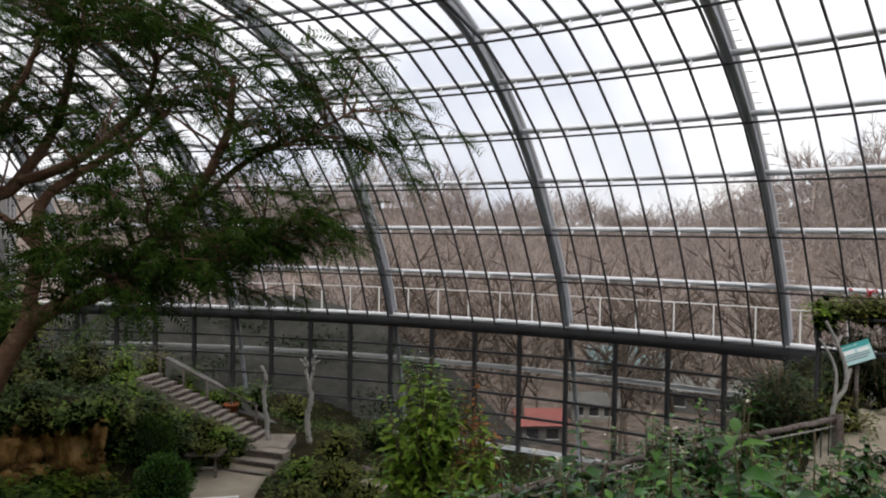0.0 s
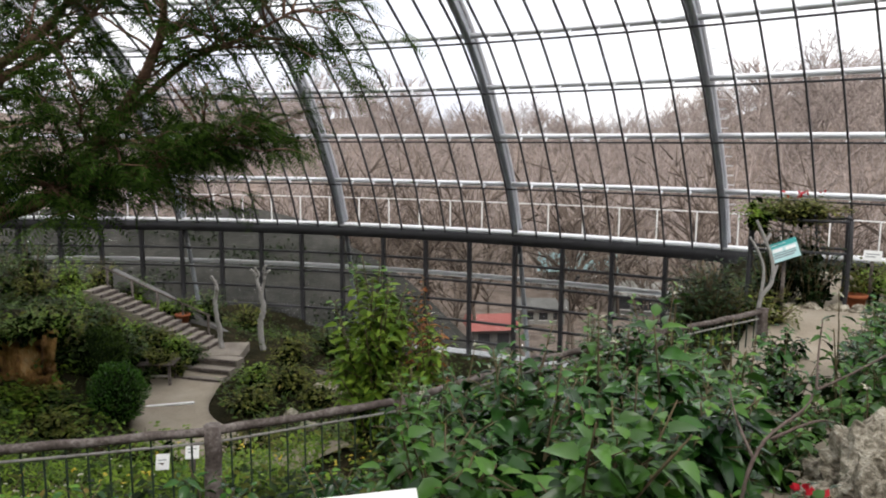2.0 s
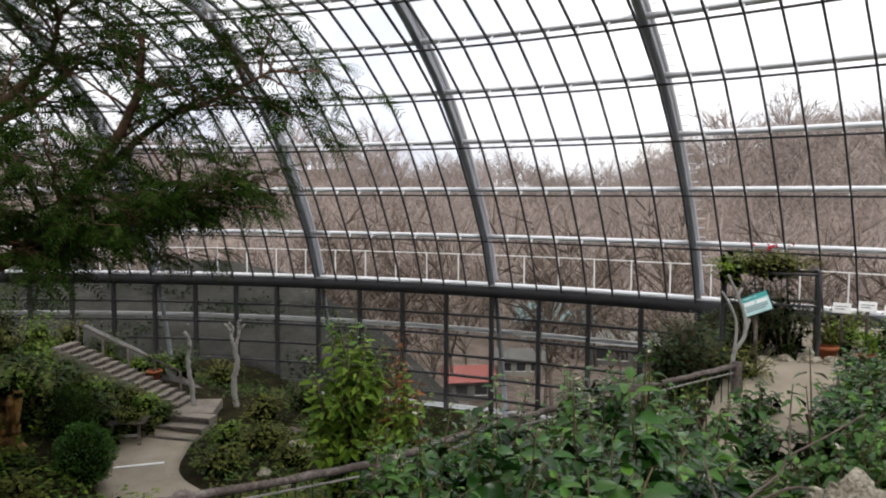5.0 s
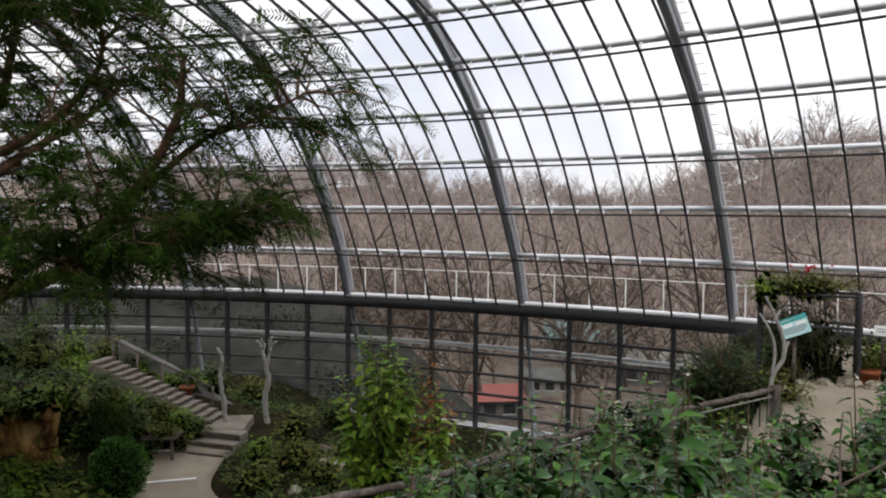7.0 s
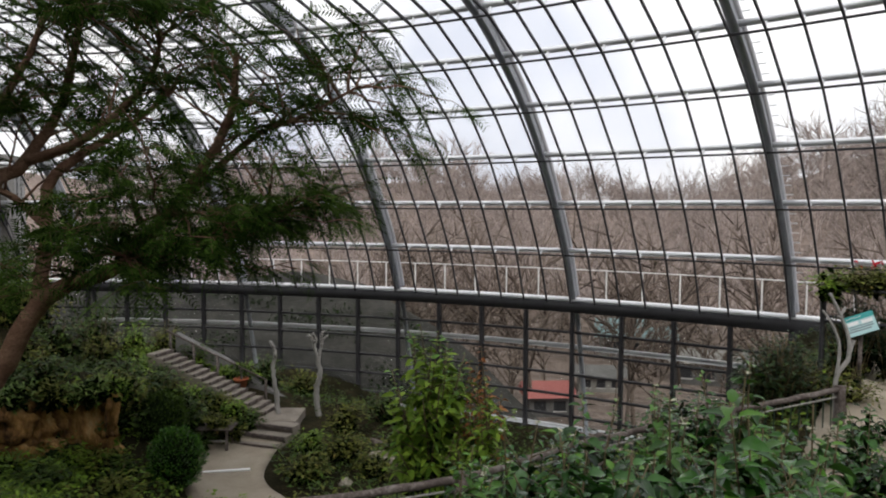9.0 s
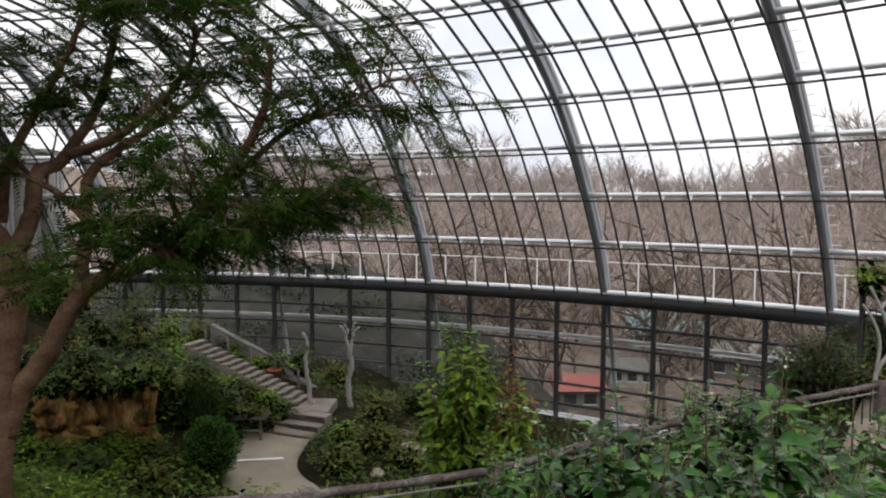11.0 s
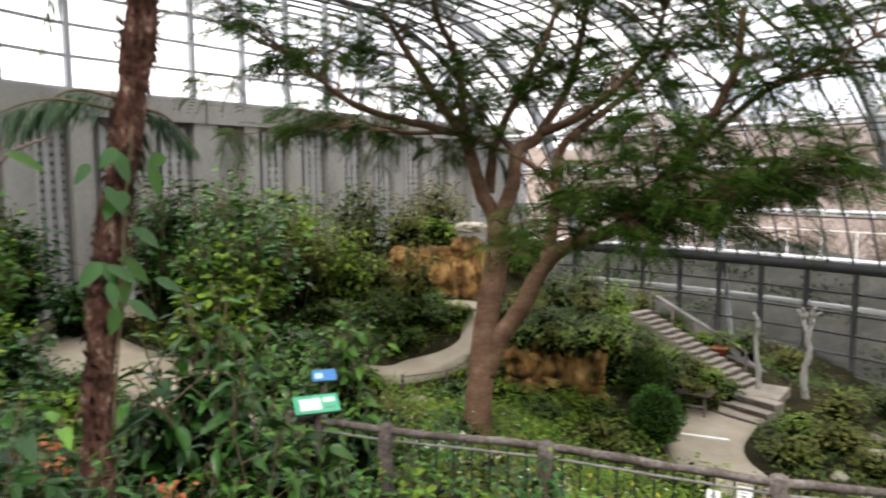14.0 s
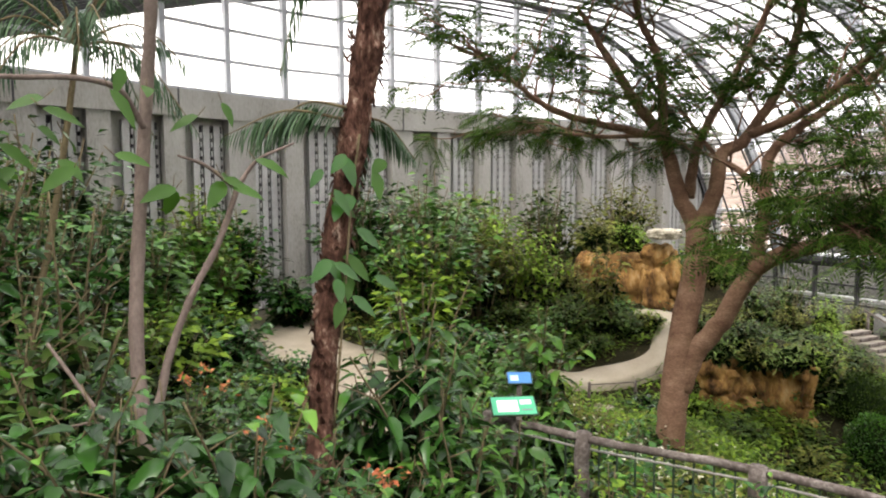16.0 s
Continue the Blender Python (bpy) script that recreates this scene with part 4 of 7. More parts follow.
def shrub(name, at, height, width, leaf, size, count, label, category="shrub", shape="ovate", seed=0, group="", stem_mat="twig", upright=0.6, wide=0.55, accent=None, accent_n=0, accent_size=0.05, low=0.12, depth=None, droop=0.25, stems=None, tips=None, loose=0.3):
    """A shrub: stems that part near the ground, leaves along their upper length, tips with young leaves."""
    g = np.random.default_rng(seed)
    th = empty(name, label, category, group, at=at)
    n_stem = stems or max(6, int(count / 26))
    tubes, P, D, N = [], [], [], []
    per = max(4, count // n_stem)
    depth = depth or width
    for _ in range(n_stem):
        a, r = g.uniform(0, 2 * np.pi), math.sqrt(g.uniform(0, 1))
        tip = np.array([math.cos(a) * r * width / 2, math.sin(a) * r * depth / 2, height * g.uniform(0.62, 1.0) * (1 - 0.38 * r * r)])
        root = tip * [0.25, 0.25, 0] + g.normal(0, 0.03, 3) * [1, 1, 0] - [0, 0, 0.1]
        mid = root + (tip - root) * [0.35, 0.35, 0.55] + g.normal(0, 0.04, 3) * width
        line = smooth_line([root, mid, tip], 8)
        rr = 0.006 + 0.006 * height
        tubes.append(tube_arrays(line, np.linspace(rr, rr * 0.35, 8), 5))
        s = low + (1 - low) * np.sqrt(g.random(per))
        i = np.clip(s * 7, 0, 6.999)
        k = i.astype(int)
        p = line[k] + (line[k + 1] - line[k]) * (i - k)[:, None]
        b = g.uniform(0, 2 * np.pi, per)
        d = np.c_[np.cos(b), np.sin(b), g.uniform(-0.35, upright, per)]
        sp = np.maximum(g.uniform(0.0, 0.5, per) * size * 2.2, g.uniform(0.0, 1.0, per) * 0.2 * width * s)
        P.append(p + unit(d) * sp[:, None]), D.append(d)
        N.append(np.c_[g.normal(0, loose, per), g.normal(0, loose, per), np.ones(per)] + d * [-0.3, -0.3, 0])
    v, f = joined(tubes)
    tagged(raw("stem_growth", v, f, M[stem_mat], th), kind="stuff")
    P, D, N = np.vstack(P), np.vstack(D), np.vstack(N)
    L = size * g.uniform(0.6, 1.15, len(P))
    v, f = blades(P, D, N, L, L * wide, shape, 0.25, droop)
    tagged(raw("foliage", v, f, M[leaf], th), kind="stuff")
    # extra near-black leaves inside the crown stand in for its inner shade
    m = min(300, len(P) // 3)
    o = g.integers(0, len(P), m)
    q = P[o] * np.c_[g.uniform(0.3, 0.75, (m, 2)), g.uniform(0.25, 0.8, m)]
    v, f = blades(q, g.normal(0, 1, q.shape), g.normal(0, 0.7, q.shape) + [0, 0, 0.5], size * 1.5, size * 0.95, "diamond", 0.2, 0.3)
    tagged(raw("inner_shade_foliage", v, f, M["inner"], th), kind="stuff")
    if tips:
        o = np.argsort(-P[:, 2] - g.random(len(P)) * height * 0.35)[:count // 9]
        q = P[o] + [0, 0, size * 0.25]
        b = g.uniform(0, 2 * np.pi, len(o))
        Lt = size * g.uniform(0.35, 0.75, len(o))
        v, f = blades(q, np.c_[np.cos(b), np.sin(b), g.uniform(0.1, 1.2, len(o))], np.c_[g.normal(0, 0.4, (len(o), 2)), np.ones(len(o))], Lt, Lt * wide * 0.85, shape, 0.3, 0.2)
        tagged(raw("young_foliage", v, f, M[tips], th), kind="stuff")
    if accent:
        o = np.argsort(-P[:, 2] - g.random(len(P)) * height * 0.5)[:accent_n]
        c = np.repeat(P[o], 5, 0) + g.normal(0, accent_size * 0.35, (accent_n * 5, 3)) + [0, 0, accent_size * 0.5]
        v, f = blades(c, g.normal(0, 1, c.shape) + [0, 0, 0.4], g.normal(0, 1, c.shape) + [0, 0, 1], accent_size, accent_size * 0.7, "diamond")
        tagged(raw("blossom", v, f, M[accent], th), kind="stuff")
    return th


def leggy(name, at, height, width, leaf, size, label, category="shrub", seed=0, group="", stems=16, spacing=0.06, wide=0.55, accent=None, accent_n=0, accent_size=0.05, low=0.25, tips="tip", sides=3, bare=0.0, stem_mat="twig", droop=0.35):
    """A shrub of arching shoots: leaves in crossed pairs along each shoot, largest halfway, small and pale at the tip."""
    g = np.random.default_rng(seed)
    th = empty(name, label, category, group, at=at)
    tubes, P, D, N, L, Y = [], [], [], [], [], []

    def shoot(line, r, s0, big):
        k = len(line)
        tubes.append(tube_arrays(line, np.linspace(r, r * 0.35, k), 5))
        ln = np.linalg.norm(np.diff(line, axis=0), axis=1).sum()
        n = max(3, int(ln * (1 - s0) / spacing))
        a = g.uniform(0, 6.3)
        for j in range(n):
            s = s0 + (1 - s0) * (j + 0.5) / n
            i = min(s * (k - 1), k - 1.001)
            p = line[int(i)] + (line[int(i) + 1] - line[int(i)]) * (i % 1)
            a += math.pi / 2 + g.normal(0, 0.25)
            top = (s - s0) / (1 - s0)
            size_here = big * (0.5 + 0.65 * math.sin(math.pi * min(1, 0.15 + 0.85 * top))) * g.uniform(0.5, 1.3)
            for q in (a, a + math.pi):
                if g.random() < 0.16 + 0.25 * (1 - top) * 0.6:
                    continue
                d = np.array([math.cos(q), math.sin(q), -0.45 + 1.0 * top ** 2 + g.normal(0, 0.22)])
                P.append(p + unit(d) * size_here * 0.22), D.append(d), L.append(size_here)
                N.append(np.array([g.normal(0, 0.4), g.normal(0, 0.4), 1.0]) - d * [0.15, 0.15, 0])
                Y.append(top > 0.9 and g.random() < 0.65)

    for _ in range(stems):
        a, r = g.uniform(0, 2 * np.pi), math.sqrt(g.uniform(0, 1))
        tip = np.array([math.cos(a) * r * width / 2, math.sin(a) * r * width / 2, height * g.uniform(0.5, 1.08) * (1 - 0.3 * r * r)])
        root = tip * [0.2, 0.2, 0] + g.normal(0, 0.03, 3) * [1, 1, 0] - [0, 0, 0.1]
        mid = root + (tip - root) * [0.3, 0.3, 0.55] + g.normal(0, 0.05, 3) * width
        line = smooth_line([root, mid, tip], 9)
        rr = 0.006 + 0.005 * height
        shoot(line, rr, low, size)
        for _s in range(sides):
            i = int(g.integers(2, 7))
            b = g.uniform(0, 6.3)
            d = np.array([math.cos(b), math.sin(b), g.uniform(0.2, 0.9)])
            ln = g.uniform(0.14, 0.32) * (0.5 + 0.5 * height)
            q = line[i] + np.linspace(0, 1, 5)[:, None] * d * ln - [0, 0, 0.1] * (np.linspace(0, 1, 5) ** 2)[:, None] * ln
            if g.random() < bare:
                tubes.append(tube_arrays(q, np.linspace(rr * 0.6, rr * 0.3, 5), 5))
            else:
                shoot(q, rr * 0.5, 0.15, size * 0.8)
    v, f = joined(tubes)
    tagged(raw("stem_growth", v, f, M[stem_mat], th), kind="stuff")
    P, D, N, L, Y = np.array(P), np.array(D), np.array(N), np.array(L), np.array(Y, bool)
    for nm, mat, sel in (("foliage", leaf, ~Y), ("young_foliage", tips, Y)):
        if mat and sel.any():
            v, f = blades(P[sel], D[sel], N[sel], L[sel], L[sel] * wide * g.uniform(0.8, 1.1, sel.sum()), "ovate", 0.45, droop)
            tagged(raw(nm, v, f, M[mat], th), kind="stuff")
    # filler leaves low between the shoots, coloured dark as shade
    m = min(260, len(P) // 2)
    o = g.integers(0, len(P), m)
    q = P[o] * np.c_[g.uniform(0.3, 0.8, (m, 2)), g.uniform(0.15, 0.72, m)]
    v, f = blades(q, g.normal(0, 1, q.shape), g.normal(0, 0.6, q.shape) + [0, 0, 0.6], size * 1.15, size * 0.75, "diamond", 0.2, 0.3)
    tagged(raw("inner_shade_foliage", v, f, M["inner"], th), kind="stuff")
    if accent:
        o = np.argsort(-P[:, 2] - g.random(len(P)) * height * 0.4)[:accent_n]
        c = np.repeat(P[o], 7, 0) + [0, 0, accent_size * 0.4]
        v, f = blades(c, g.normal(0, 1, c.shape) * [1, 1, 0.5] + [0, 0, 0.3], np.tile([0, 0, 1.0], (len(c), 1)) + g.normal(0, 0.3, c.shape), accent_size, accent_size * 0.45, "ovate", 0.2, 0.2)
        tagged(raw("blossom", v, f, M[accent], th), kind="stuff")
    return th


def on(x, y, dz=0.0):
    return (x, y, gz(x, y) + dz)


feather_tree()

# big-leaved shrubs on the bank in front of the fence: x, y, height, width, leaf length, shoots
BANK = [(0.3, 6.25, 1.2, 0.8, 0.09, 10), (0.95, 6.65, 1.3, 0.9, 0.10, 11), (1.55, 7.05, 1.3, 0.9, 0.10, 11), (2.2, 7.45, 1.3, 0.9, 0.09, 11), (2.85, 7.85, 1.2, 0.9, 0.09, 10), (3.55, 8.25, 1.05, 0.8, 0.09, 9),
        (1.15, 3.3, 1.2, 1.3, 0.12, 17), (1.9, 4.2, 1.2, 1.25, 0.13, 18), (0.9, 4.6, 1.15, 1.2, 0.12, 16), (2.55, 5.1, 1.1, 1.1, 0.12, 15), (1.7, 5.7, 1.05, 1.3, 0.12, 16), (3.1, 6.4, 1.0, 1.1, 0.11, 14), (0.35, 5.7, 0.95, 1.1, 0.11, 14),
        (2.3, 7.0, 0.8, 1.1, 0.10, 14), (3.7, 7.7, 0.75, 1.0, 0.10, 12), (0.35, 3.9, 1.0, 0.9, 0.11, 12), (6.2, 7.5, 1.25, 1.3, 0.12, 16), (7.4, 8.6, 1.2, 1.3, 0.12, 15), (8.3, 9.8, 1.1, 1.3, 0.12, 14), (5.0, 6.0, 0.95, 1.0, 0.11, 12),
        (5.2, 7.0, 1.1, 1.1, 0.11, 14), (4.55, 6.1, 0.95, 0.9, 0.11, 12), (3.75, 5.05, 0.75, 0.8, 0.10, 9), (4.2, 7.0, 0.85, 0.8, 0.09, 10), (3.5, 5.75, 0.85, 0.7, 0.09, 9), (4.8, 8.3, 0.7, 0.8, 0.09, 10), (5.35, 9.1, 0.6, 0.7, 0.09, 9), (4.25, 5.7, 1.0, 0.8, 0.10, 11), (4.9, 6.6, 1.15, 0.9, 0.11, 12), (5.75, 7.7, 1.15, 1.0, 0.11, 12), (6.6, 8.7, 1.05, 1.0, 0.11, 12), (6.0, 8.1, 1.0, 1.0, 0.11, 12), (6.9, 9.2, 0.9, 1.0, 0.11, 12), (2.9, 5.0, 0.75, 0.8, 0.08, 9), (1.5, 3.75, 1.1, 0.9, 0.10, 10), (2.3, 4.7, 1.0, 0.9, 0.09, 11), (1.2, 5.2, 1.0, 0.9, 0.10, 10), (4.4, 5.4, 0.6, 0.7, 0.09, 8), (8.9, 10.9, 0.8, 1.1, 0.11, 12), (2.1, 3.3, 0.75, 0.8, 0.09, 10), (3.9, 4.2, 0.9, 0.8, 0.10, 9)]
for i, (x, y, h, w, size, n) in enumerate(BANK):
    leggy("broad_leaf_shrub", on(x, y), h * (1.22 if x < 3.2 else 1.05), w, "broad" if i % 3 else "mid", size * (1.6 if y < 5.3 else 1.4), "leafy green shrub with broad pointed leaves on the bank", seed=100 + i, group="shrubs on the bank", wide=0.62, stems=n, bare=0.1, spacing=0.075, accent="pale_flower" if i in (1, 3, 10, 12) else None, accent_n=3, accent_size=0.03)
for i, (x, y, h) in enumerate([(4.35, 6.5, 1.5), (3.6, 4.6, 1.15), (2.62, 6.35, 1.95), (1.55, 4.9, 1.6), (3.0, 5.6, 1.75), (0.6, 6.2, 1.65), (1.1, 6.5, 1.8), (2.0, 6.3, 1.8)]):
    leggy("tall_flowering_shoot", on(x, y), h, 0.4, "mid", 0.14, "tall leafy shoot with fresh green leaves above the shrubs", "plant", seed=140 + i, group="tall shoots", stems=3, sides=1, wide=0.6, low=0.5, spacing=0.1, accent="pale_flower", accent_n=1)
# leaves over the fence further along
for i, (x, y, h, w) in enumerate([(-1.2, 4.6, 0.85, 0.9), (-2.6, 4.1, 0.9, 1.0), (-3.6, 4.2, 0.85, 1.0), (-0.4, 4.9, 0.9, 0.9), (-2.0, 5.1, 0.6, 0.8), (-4.3, 3.7, 1.0, 1.1), (-3.0, 5.0, 0.55, 0.8)]):
    leggy("bank_plant", on(x, y), h, w, "broad", 0.11, "low green broad-leaved plant on the bank beside the log fence", "plant", seed=160 + i, group="plants along the fence", stems=11)
# woody, half bare branches reaching over the bank
wb = empty("woody_shrub", "half-bare woody shrub with tan branches reaching over the bank", "shrub", at=on(1.75, 3.1))
off = -np.array(wb.location)
g = np.random.default_rng(35)
tipsP = []
for pts, r in (([(1.75, 3.1, -2.7), (1.78, 3.12, -1.9), (1.9, 3.18, -1.55), (2.19, 3.3, -1.4), (2.29, 3.38, -1.34), (2.48, 3.4, -1.26), (2.75, 3.45, -1.15)], 0.011), ([(1.86, 3.17, -1.6), (1.85, 3.33, -1.47), (1.88, 3.5, -1.36)], 0.009), ([(1.96, 3.2, -1.52), (2.17, 3.17, -1.42), (2.32, 3.2, -1.45)], 0.009), ([(2.29, 3.38, -1.34), (2.36, 3.5, -1.15), (2.4, 3.55, -1.0)], 0.007)):
    k = 5 * len(pts)
    ln = smooth_line(pts, k)
    v, f = tube_arrays(ln, np.linspace(r, r * 0.45, k), 8, 0.12, 5)
    raw("branch", v + off, f, M["stem"], wb, True)
    tipsP += list(ln[k // 2:][g.random(k - k // 2) < 0.6])
P = np.array(tipsP)
b = g.uniform(0, 6.3, len(P))
v, f = blades(P, np.c_[np.cos(b), np.sin(b), g.uniform(-0.6, 0.3, len(P))], np.c_[g.normal(0, 0.3, (len(P), 2)), np.ones(len(P))], g.uniform(0.05, 0.1, len(P)), g.uniform(0.03, 0.05, len(P)), "ovate", 0.3, 0.3)
tagged(raw("foliage", v + off, f, M["mid"], wb), kind="stuff")

# young tree with slim grey stem, forked low, and the shrubs round it
st = empty("slim_young_tree", "slim young tree with smooth grey-brown stem and a forked branch", "tree", at=on(-5.08, 0.95))
off = -np.array(st.location)
for pts, r0, r1 in (([(-5.0, 0.95, -2.6), (-5.08, 0.97, -1.92), (-5.21, 0.95, -1.58), (-5.45, 1.0, -1.04), (-5.61, 1.09, -0.42), (-5.57, 1.16, 0.46), (-5.44, 1.18, 1.17), (-5.36, 1.18, 2.4)], 0.054, 0.038),
                    ([(-5.19, 0.97, -1.6), (-5.22, 1.06, -1.45), (-5.31, 1.16, -1.2), (-5.37, 1.35, -0.81), (-5.43, 1.57, -0.48), (-5.39, 1.71, -0.08)], 0.032, 0.021),
                    ([(-5.5, 1.12, 0.3), (-5.4, 0.95, 0.52), (-5.35, 0.7, 0.57), (-5.2, 0.35, 0.53), (-5.05, 0.0, 0.5), (-4.9, -0.3, 0.4)], 0.02, 0.012),
                    ([(-4.66, 0.74, -2.3), (-4.7, 0.74, -1.75), (-4.84, 0.72, -1.57), (-5.18, 0.59, -1.28), (-5.47, 0.48, -1.04)], 0.02, 0.01), ([(-4.85, 0.73, -1.54), (-4.96, 0.62, -1.44), (-5.05, 0.46, -1.46)], 0.012, 0.006), ([(-5.39, 1.71, -0.08), (-5.36, 1.85, 0.1), (-5.3, 2.1, 0.22)], 0.018, 0.008), ([(-5.39, 1.7, -0.1), (-5.45, 1.5, 0.06), (-5.4, 1.3, 0.12)], 0.018, 0.008)):
    k = 6 * len(pts)
    v, f = tube_arrays(smooth_line(pts, k), np.linspace(r0, r1, k) * (1 + 0.05 * np.sin(np.arange(k) * 1.3)), 12, 0.06, 3)
    raw("stem" if r0 > 0.04 else "branch", v + off, f, M["stem"], st, True)
g = np.random.default_rng(31)
for base, n, spread, ln in (((-4.85, 0.3, 0.14), 15, 0.32, 0.22), ((-4.7, 0.0, 0.2), 9, 0.28, 0.22), ((-4.5, 1.15, -0.05), 2, 0.06, 0.22), ((-5.3, 1.55, -0.02), 5, 0.2, 0.28), ((-5.3, 1.2, 0.5), 4, 0.2, 0.2)):
    for _ in range(n):
        p = np.array(base) + g.normal(0, 1, 3) * [spread * 0.35, spread, spread * 0.5]
        d = unit(np.array([g.normal(0, 0.6) + 0.3, g.normal(0, 1.2), -0.45]))
        v, f = blades([p], [d], [[0.7, 0.1, 0.7]], ln * g.uniform(0.75, 1.1), ln * 0.42, "ovate", 0.2, 0.25)
        raw("leaf", v + off, f, M["tree_leaf"], st, True)
        v, f = tube_arrays([p, p - d * 0.05 + [0, 0, 0.04]], 0.003, 4)
        raw("leaf_stalk", v + off, f, M["twig"], st)

# tree fern with shaggy trunk and hanging fronds
fr = empty("shaggy_palm", "palm with shaggy red-brown peeling trunk and drooping fronds", "palm tree", at=on(-5.13, 2.17))
off = -np.array(fr.location)
line = smooth_line([(-5.1, 2.1, -2.95), (-5.13, 2.17, -2.23), (-5.3, 2.29, -1.65), (-5.38, 2.41, -1.06), (-5.41, 2.52, -0.45), (-5.34, 2.63, 0.25), (-5.21, 2.69, 0.93), (-5.06, 2.69, 1.48), (-4.85, 2.72, 2.4)], 60)
rad = 0.098 + 0.01 * np.sin(np.arange(60) * 0.9) + np.linspace(-0.003, 0.012, 60)
v, f = tube_arrays(line, rad, 20, 0.22, 8)
raw("trunk", v + off, f, M["fibre"], fr, True)
# peeling bark scales round the trunk
g = np.random.default_rng(32)
scal = []
for _ in range(420):
    i = g.integers(2, 57)
    a = g.uniform(0, 2 * np.pi)
    o = np.array([math.cos(a), math.sin(a), 0])
    scal.append((line[i] + o * rad[i] * 0.97, o * 0.35 + [0, 0, g.choice([-1, 1])] + g.normal(0, 0.15, 3), o))
v, f = blades([s[0] for s in scal], [s[1] for s in scal], [s[2] for s in scal], g.uniform(0.05, 0.14, len(scal)), g.uniform(0.03, 0.06, len(scal)), "lance", 0.5, -0.08)
tagged(raw("shaggy_bark", v + off, f, M["fibre"], fr), kind="stuff")


def frond(start, end, sag, pairs, blade, parent, off, mat="palm", seed=0):
    """A palm frond: an arched rib with narrow leaflets hanging on both sides."""
    g = np.random.default_rng(seed)
    s, e = np.array(start, float), np.array(end, float)
    m = (s + e) / 2 + [0, 0, sag]
    line = smooth_line([s, m, e], pairs)
    v, f = tube_arrays(line, np.linspace(0.014, 0.004, pairs), 5)
    rib = raw("frond", v + off, f, M["twig"], parent)
    t = unit(np.gradient(line, axis=0))
    side = unit(np.cross(t, [0, 0, 1]))
    P, D, L = [], [], []
    for sg in (1, -1):
        for k in range(2, pairs):
            P.append(line[k]), D.append(side[k] * sg * 0.55 + t[k] * 0.55 + [0, 0, -0.65] + g.normal(0, 0.1, 3))
            L.append(blade * math.sin(math.pi * (0.12 + 0.8 * k / pairs)) * g.uniform(0.85, 1.1))
    v, f = blades(P, D, np.tile([0, 0, 1.0], (len(P), 1)) + np.array(D) * 0.2, L, np.array(L) * 0.07, "lance", 0.3, 0.25)
    leaflets = raw("leaflet_fringe", v + off, f, M[mat], rib)
    tagged(leaflets, kind="stuff")
    return rib


for i, (s, e, sag, bl) in enumerate([((-5.34, 2.55, 0.42), (-5.7, 1.75, 0.28), 0.12, 0.34), ((-5.34, 2.7, 0.45), (-5.3, 3.2, 0.12), 0.1, 0.3), ((-5.3, 2.6, 0.5), (-5.75, 2.0, 0.2), 0.18, 0.34), ((-5.4, 2.7, 0.35), (-5.9, 3.05, 0.0), 0.15, 0.3),
                                     ((-5.3, 2.6, 1.9), (-6.1, 1.7, 1.35), 0.35, 0.36), ((-5.3, 2.6, 1.9), (-5.9, 2.3, 0.75), 0.4, 0.34), ((-5.0, 2.7, 2.2), (-5.1, 3.6, 1.7), 0.3, 0.36), ((-5.1, 2.7, 2.2), (-4.4, 2.2, 1.9), 0.3, 0.34)]):
    frond(s, e, sag, 34, bl, fr, off, seed=i)
# feathery palm behind the young tree
fp = empty("slender_palm", "slender palm with thin brown stem and feathery arching fronds", "palm tree", at=on(-7.35, 0.95))
off = -np.array(fp.location)
v, f = tube_arrays(smooth_line([(-7.3, 0.6, -2.9), (-7.34, 0.72, -1.29), (-7.37, 0.88, -0.6), (-7.3, 1.05, 0.4), (-7.25, 1.15, 1.1)], 40), np.linspace(0.032, 0.024, 40), 10, 0.15, 4)
raw("trunk", v + off, f, M["twig"], fp, True)
for i in range(17):
    a = i * 2.4
    frond((-7.25, 1.15, 1.1), (-7.25 + 0.95 * math.cos(a), 1.15 + 0.95 * math.sin(a), 0.95 + 0.6 * math.sin(i * 1.7)), 0.3, 24, 0.32, fp, off, seed=40 + i)
# a few broad leaves climbing the palm
vine = empty("climbing_vine", "broad-leaved vine climbing the palm trunk", "vine", at=(-5.2, 2.4, -0.6))
off = -np.array(vine.location)
for _ in range(20):
    p = np.array([-5.24 + g.normal(0, 0.05), 2.5 + g.normal(0, 0.16), g.uniform(-0.95, 0.25)])
    d = unit(np.array([0.45, g.normal(0, 0.7), -0.7]))
    v, f = blades([p], [d], [[0.8, -0.2, 0.55]], g.uniform(0.16, 0.27), g.uniform(0.08, 0.12), "ovate", 0.2, 0.2)
    raw("leaf", v + off, f, M["broad" if _ % 3 else "tree_leaf"], vine, True)
v, f = tube_arrays(smooth_line([(-5.15, 2.3, -1.9), (-5.22, 2.45, -1.0), (-5.25, 2.55, -0.2), (-5.2, 2.6, 0.3)], 16), 0.01, 5)
raw("vine_stem", v + off, f, M["twig"], vine)

for o in (st, fr, fp, vine):
    o.location += Vector((0.11, 0.0, 0.05))

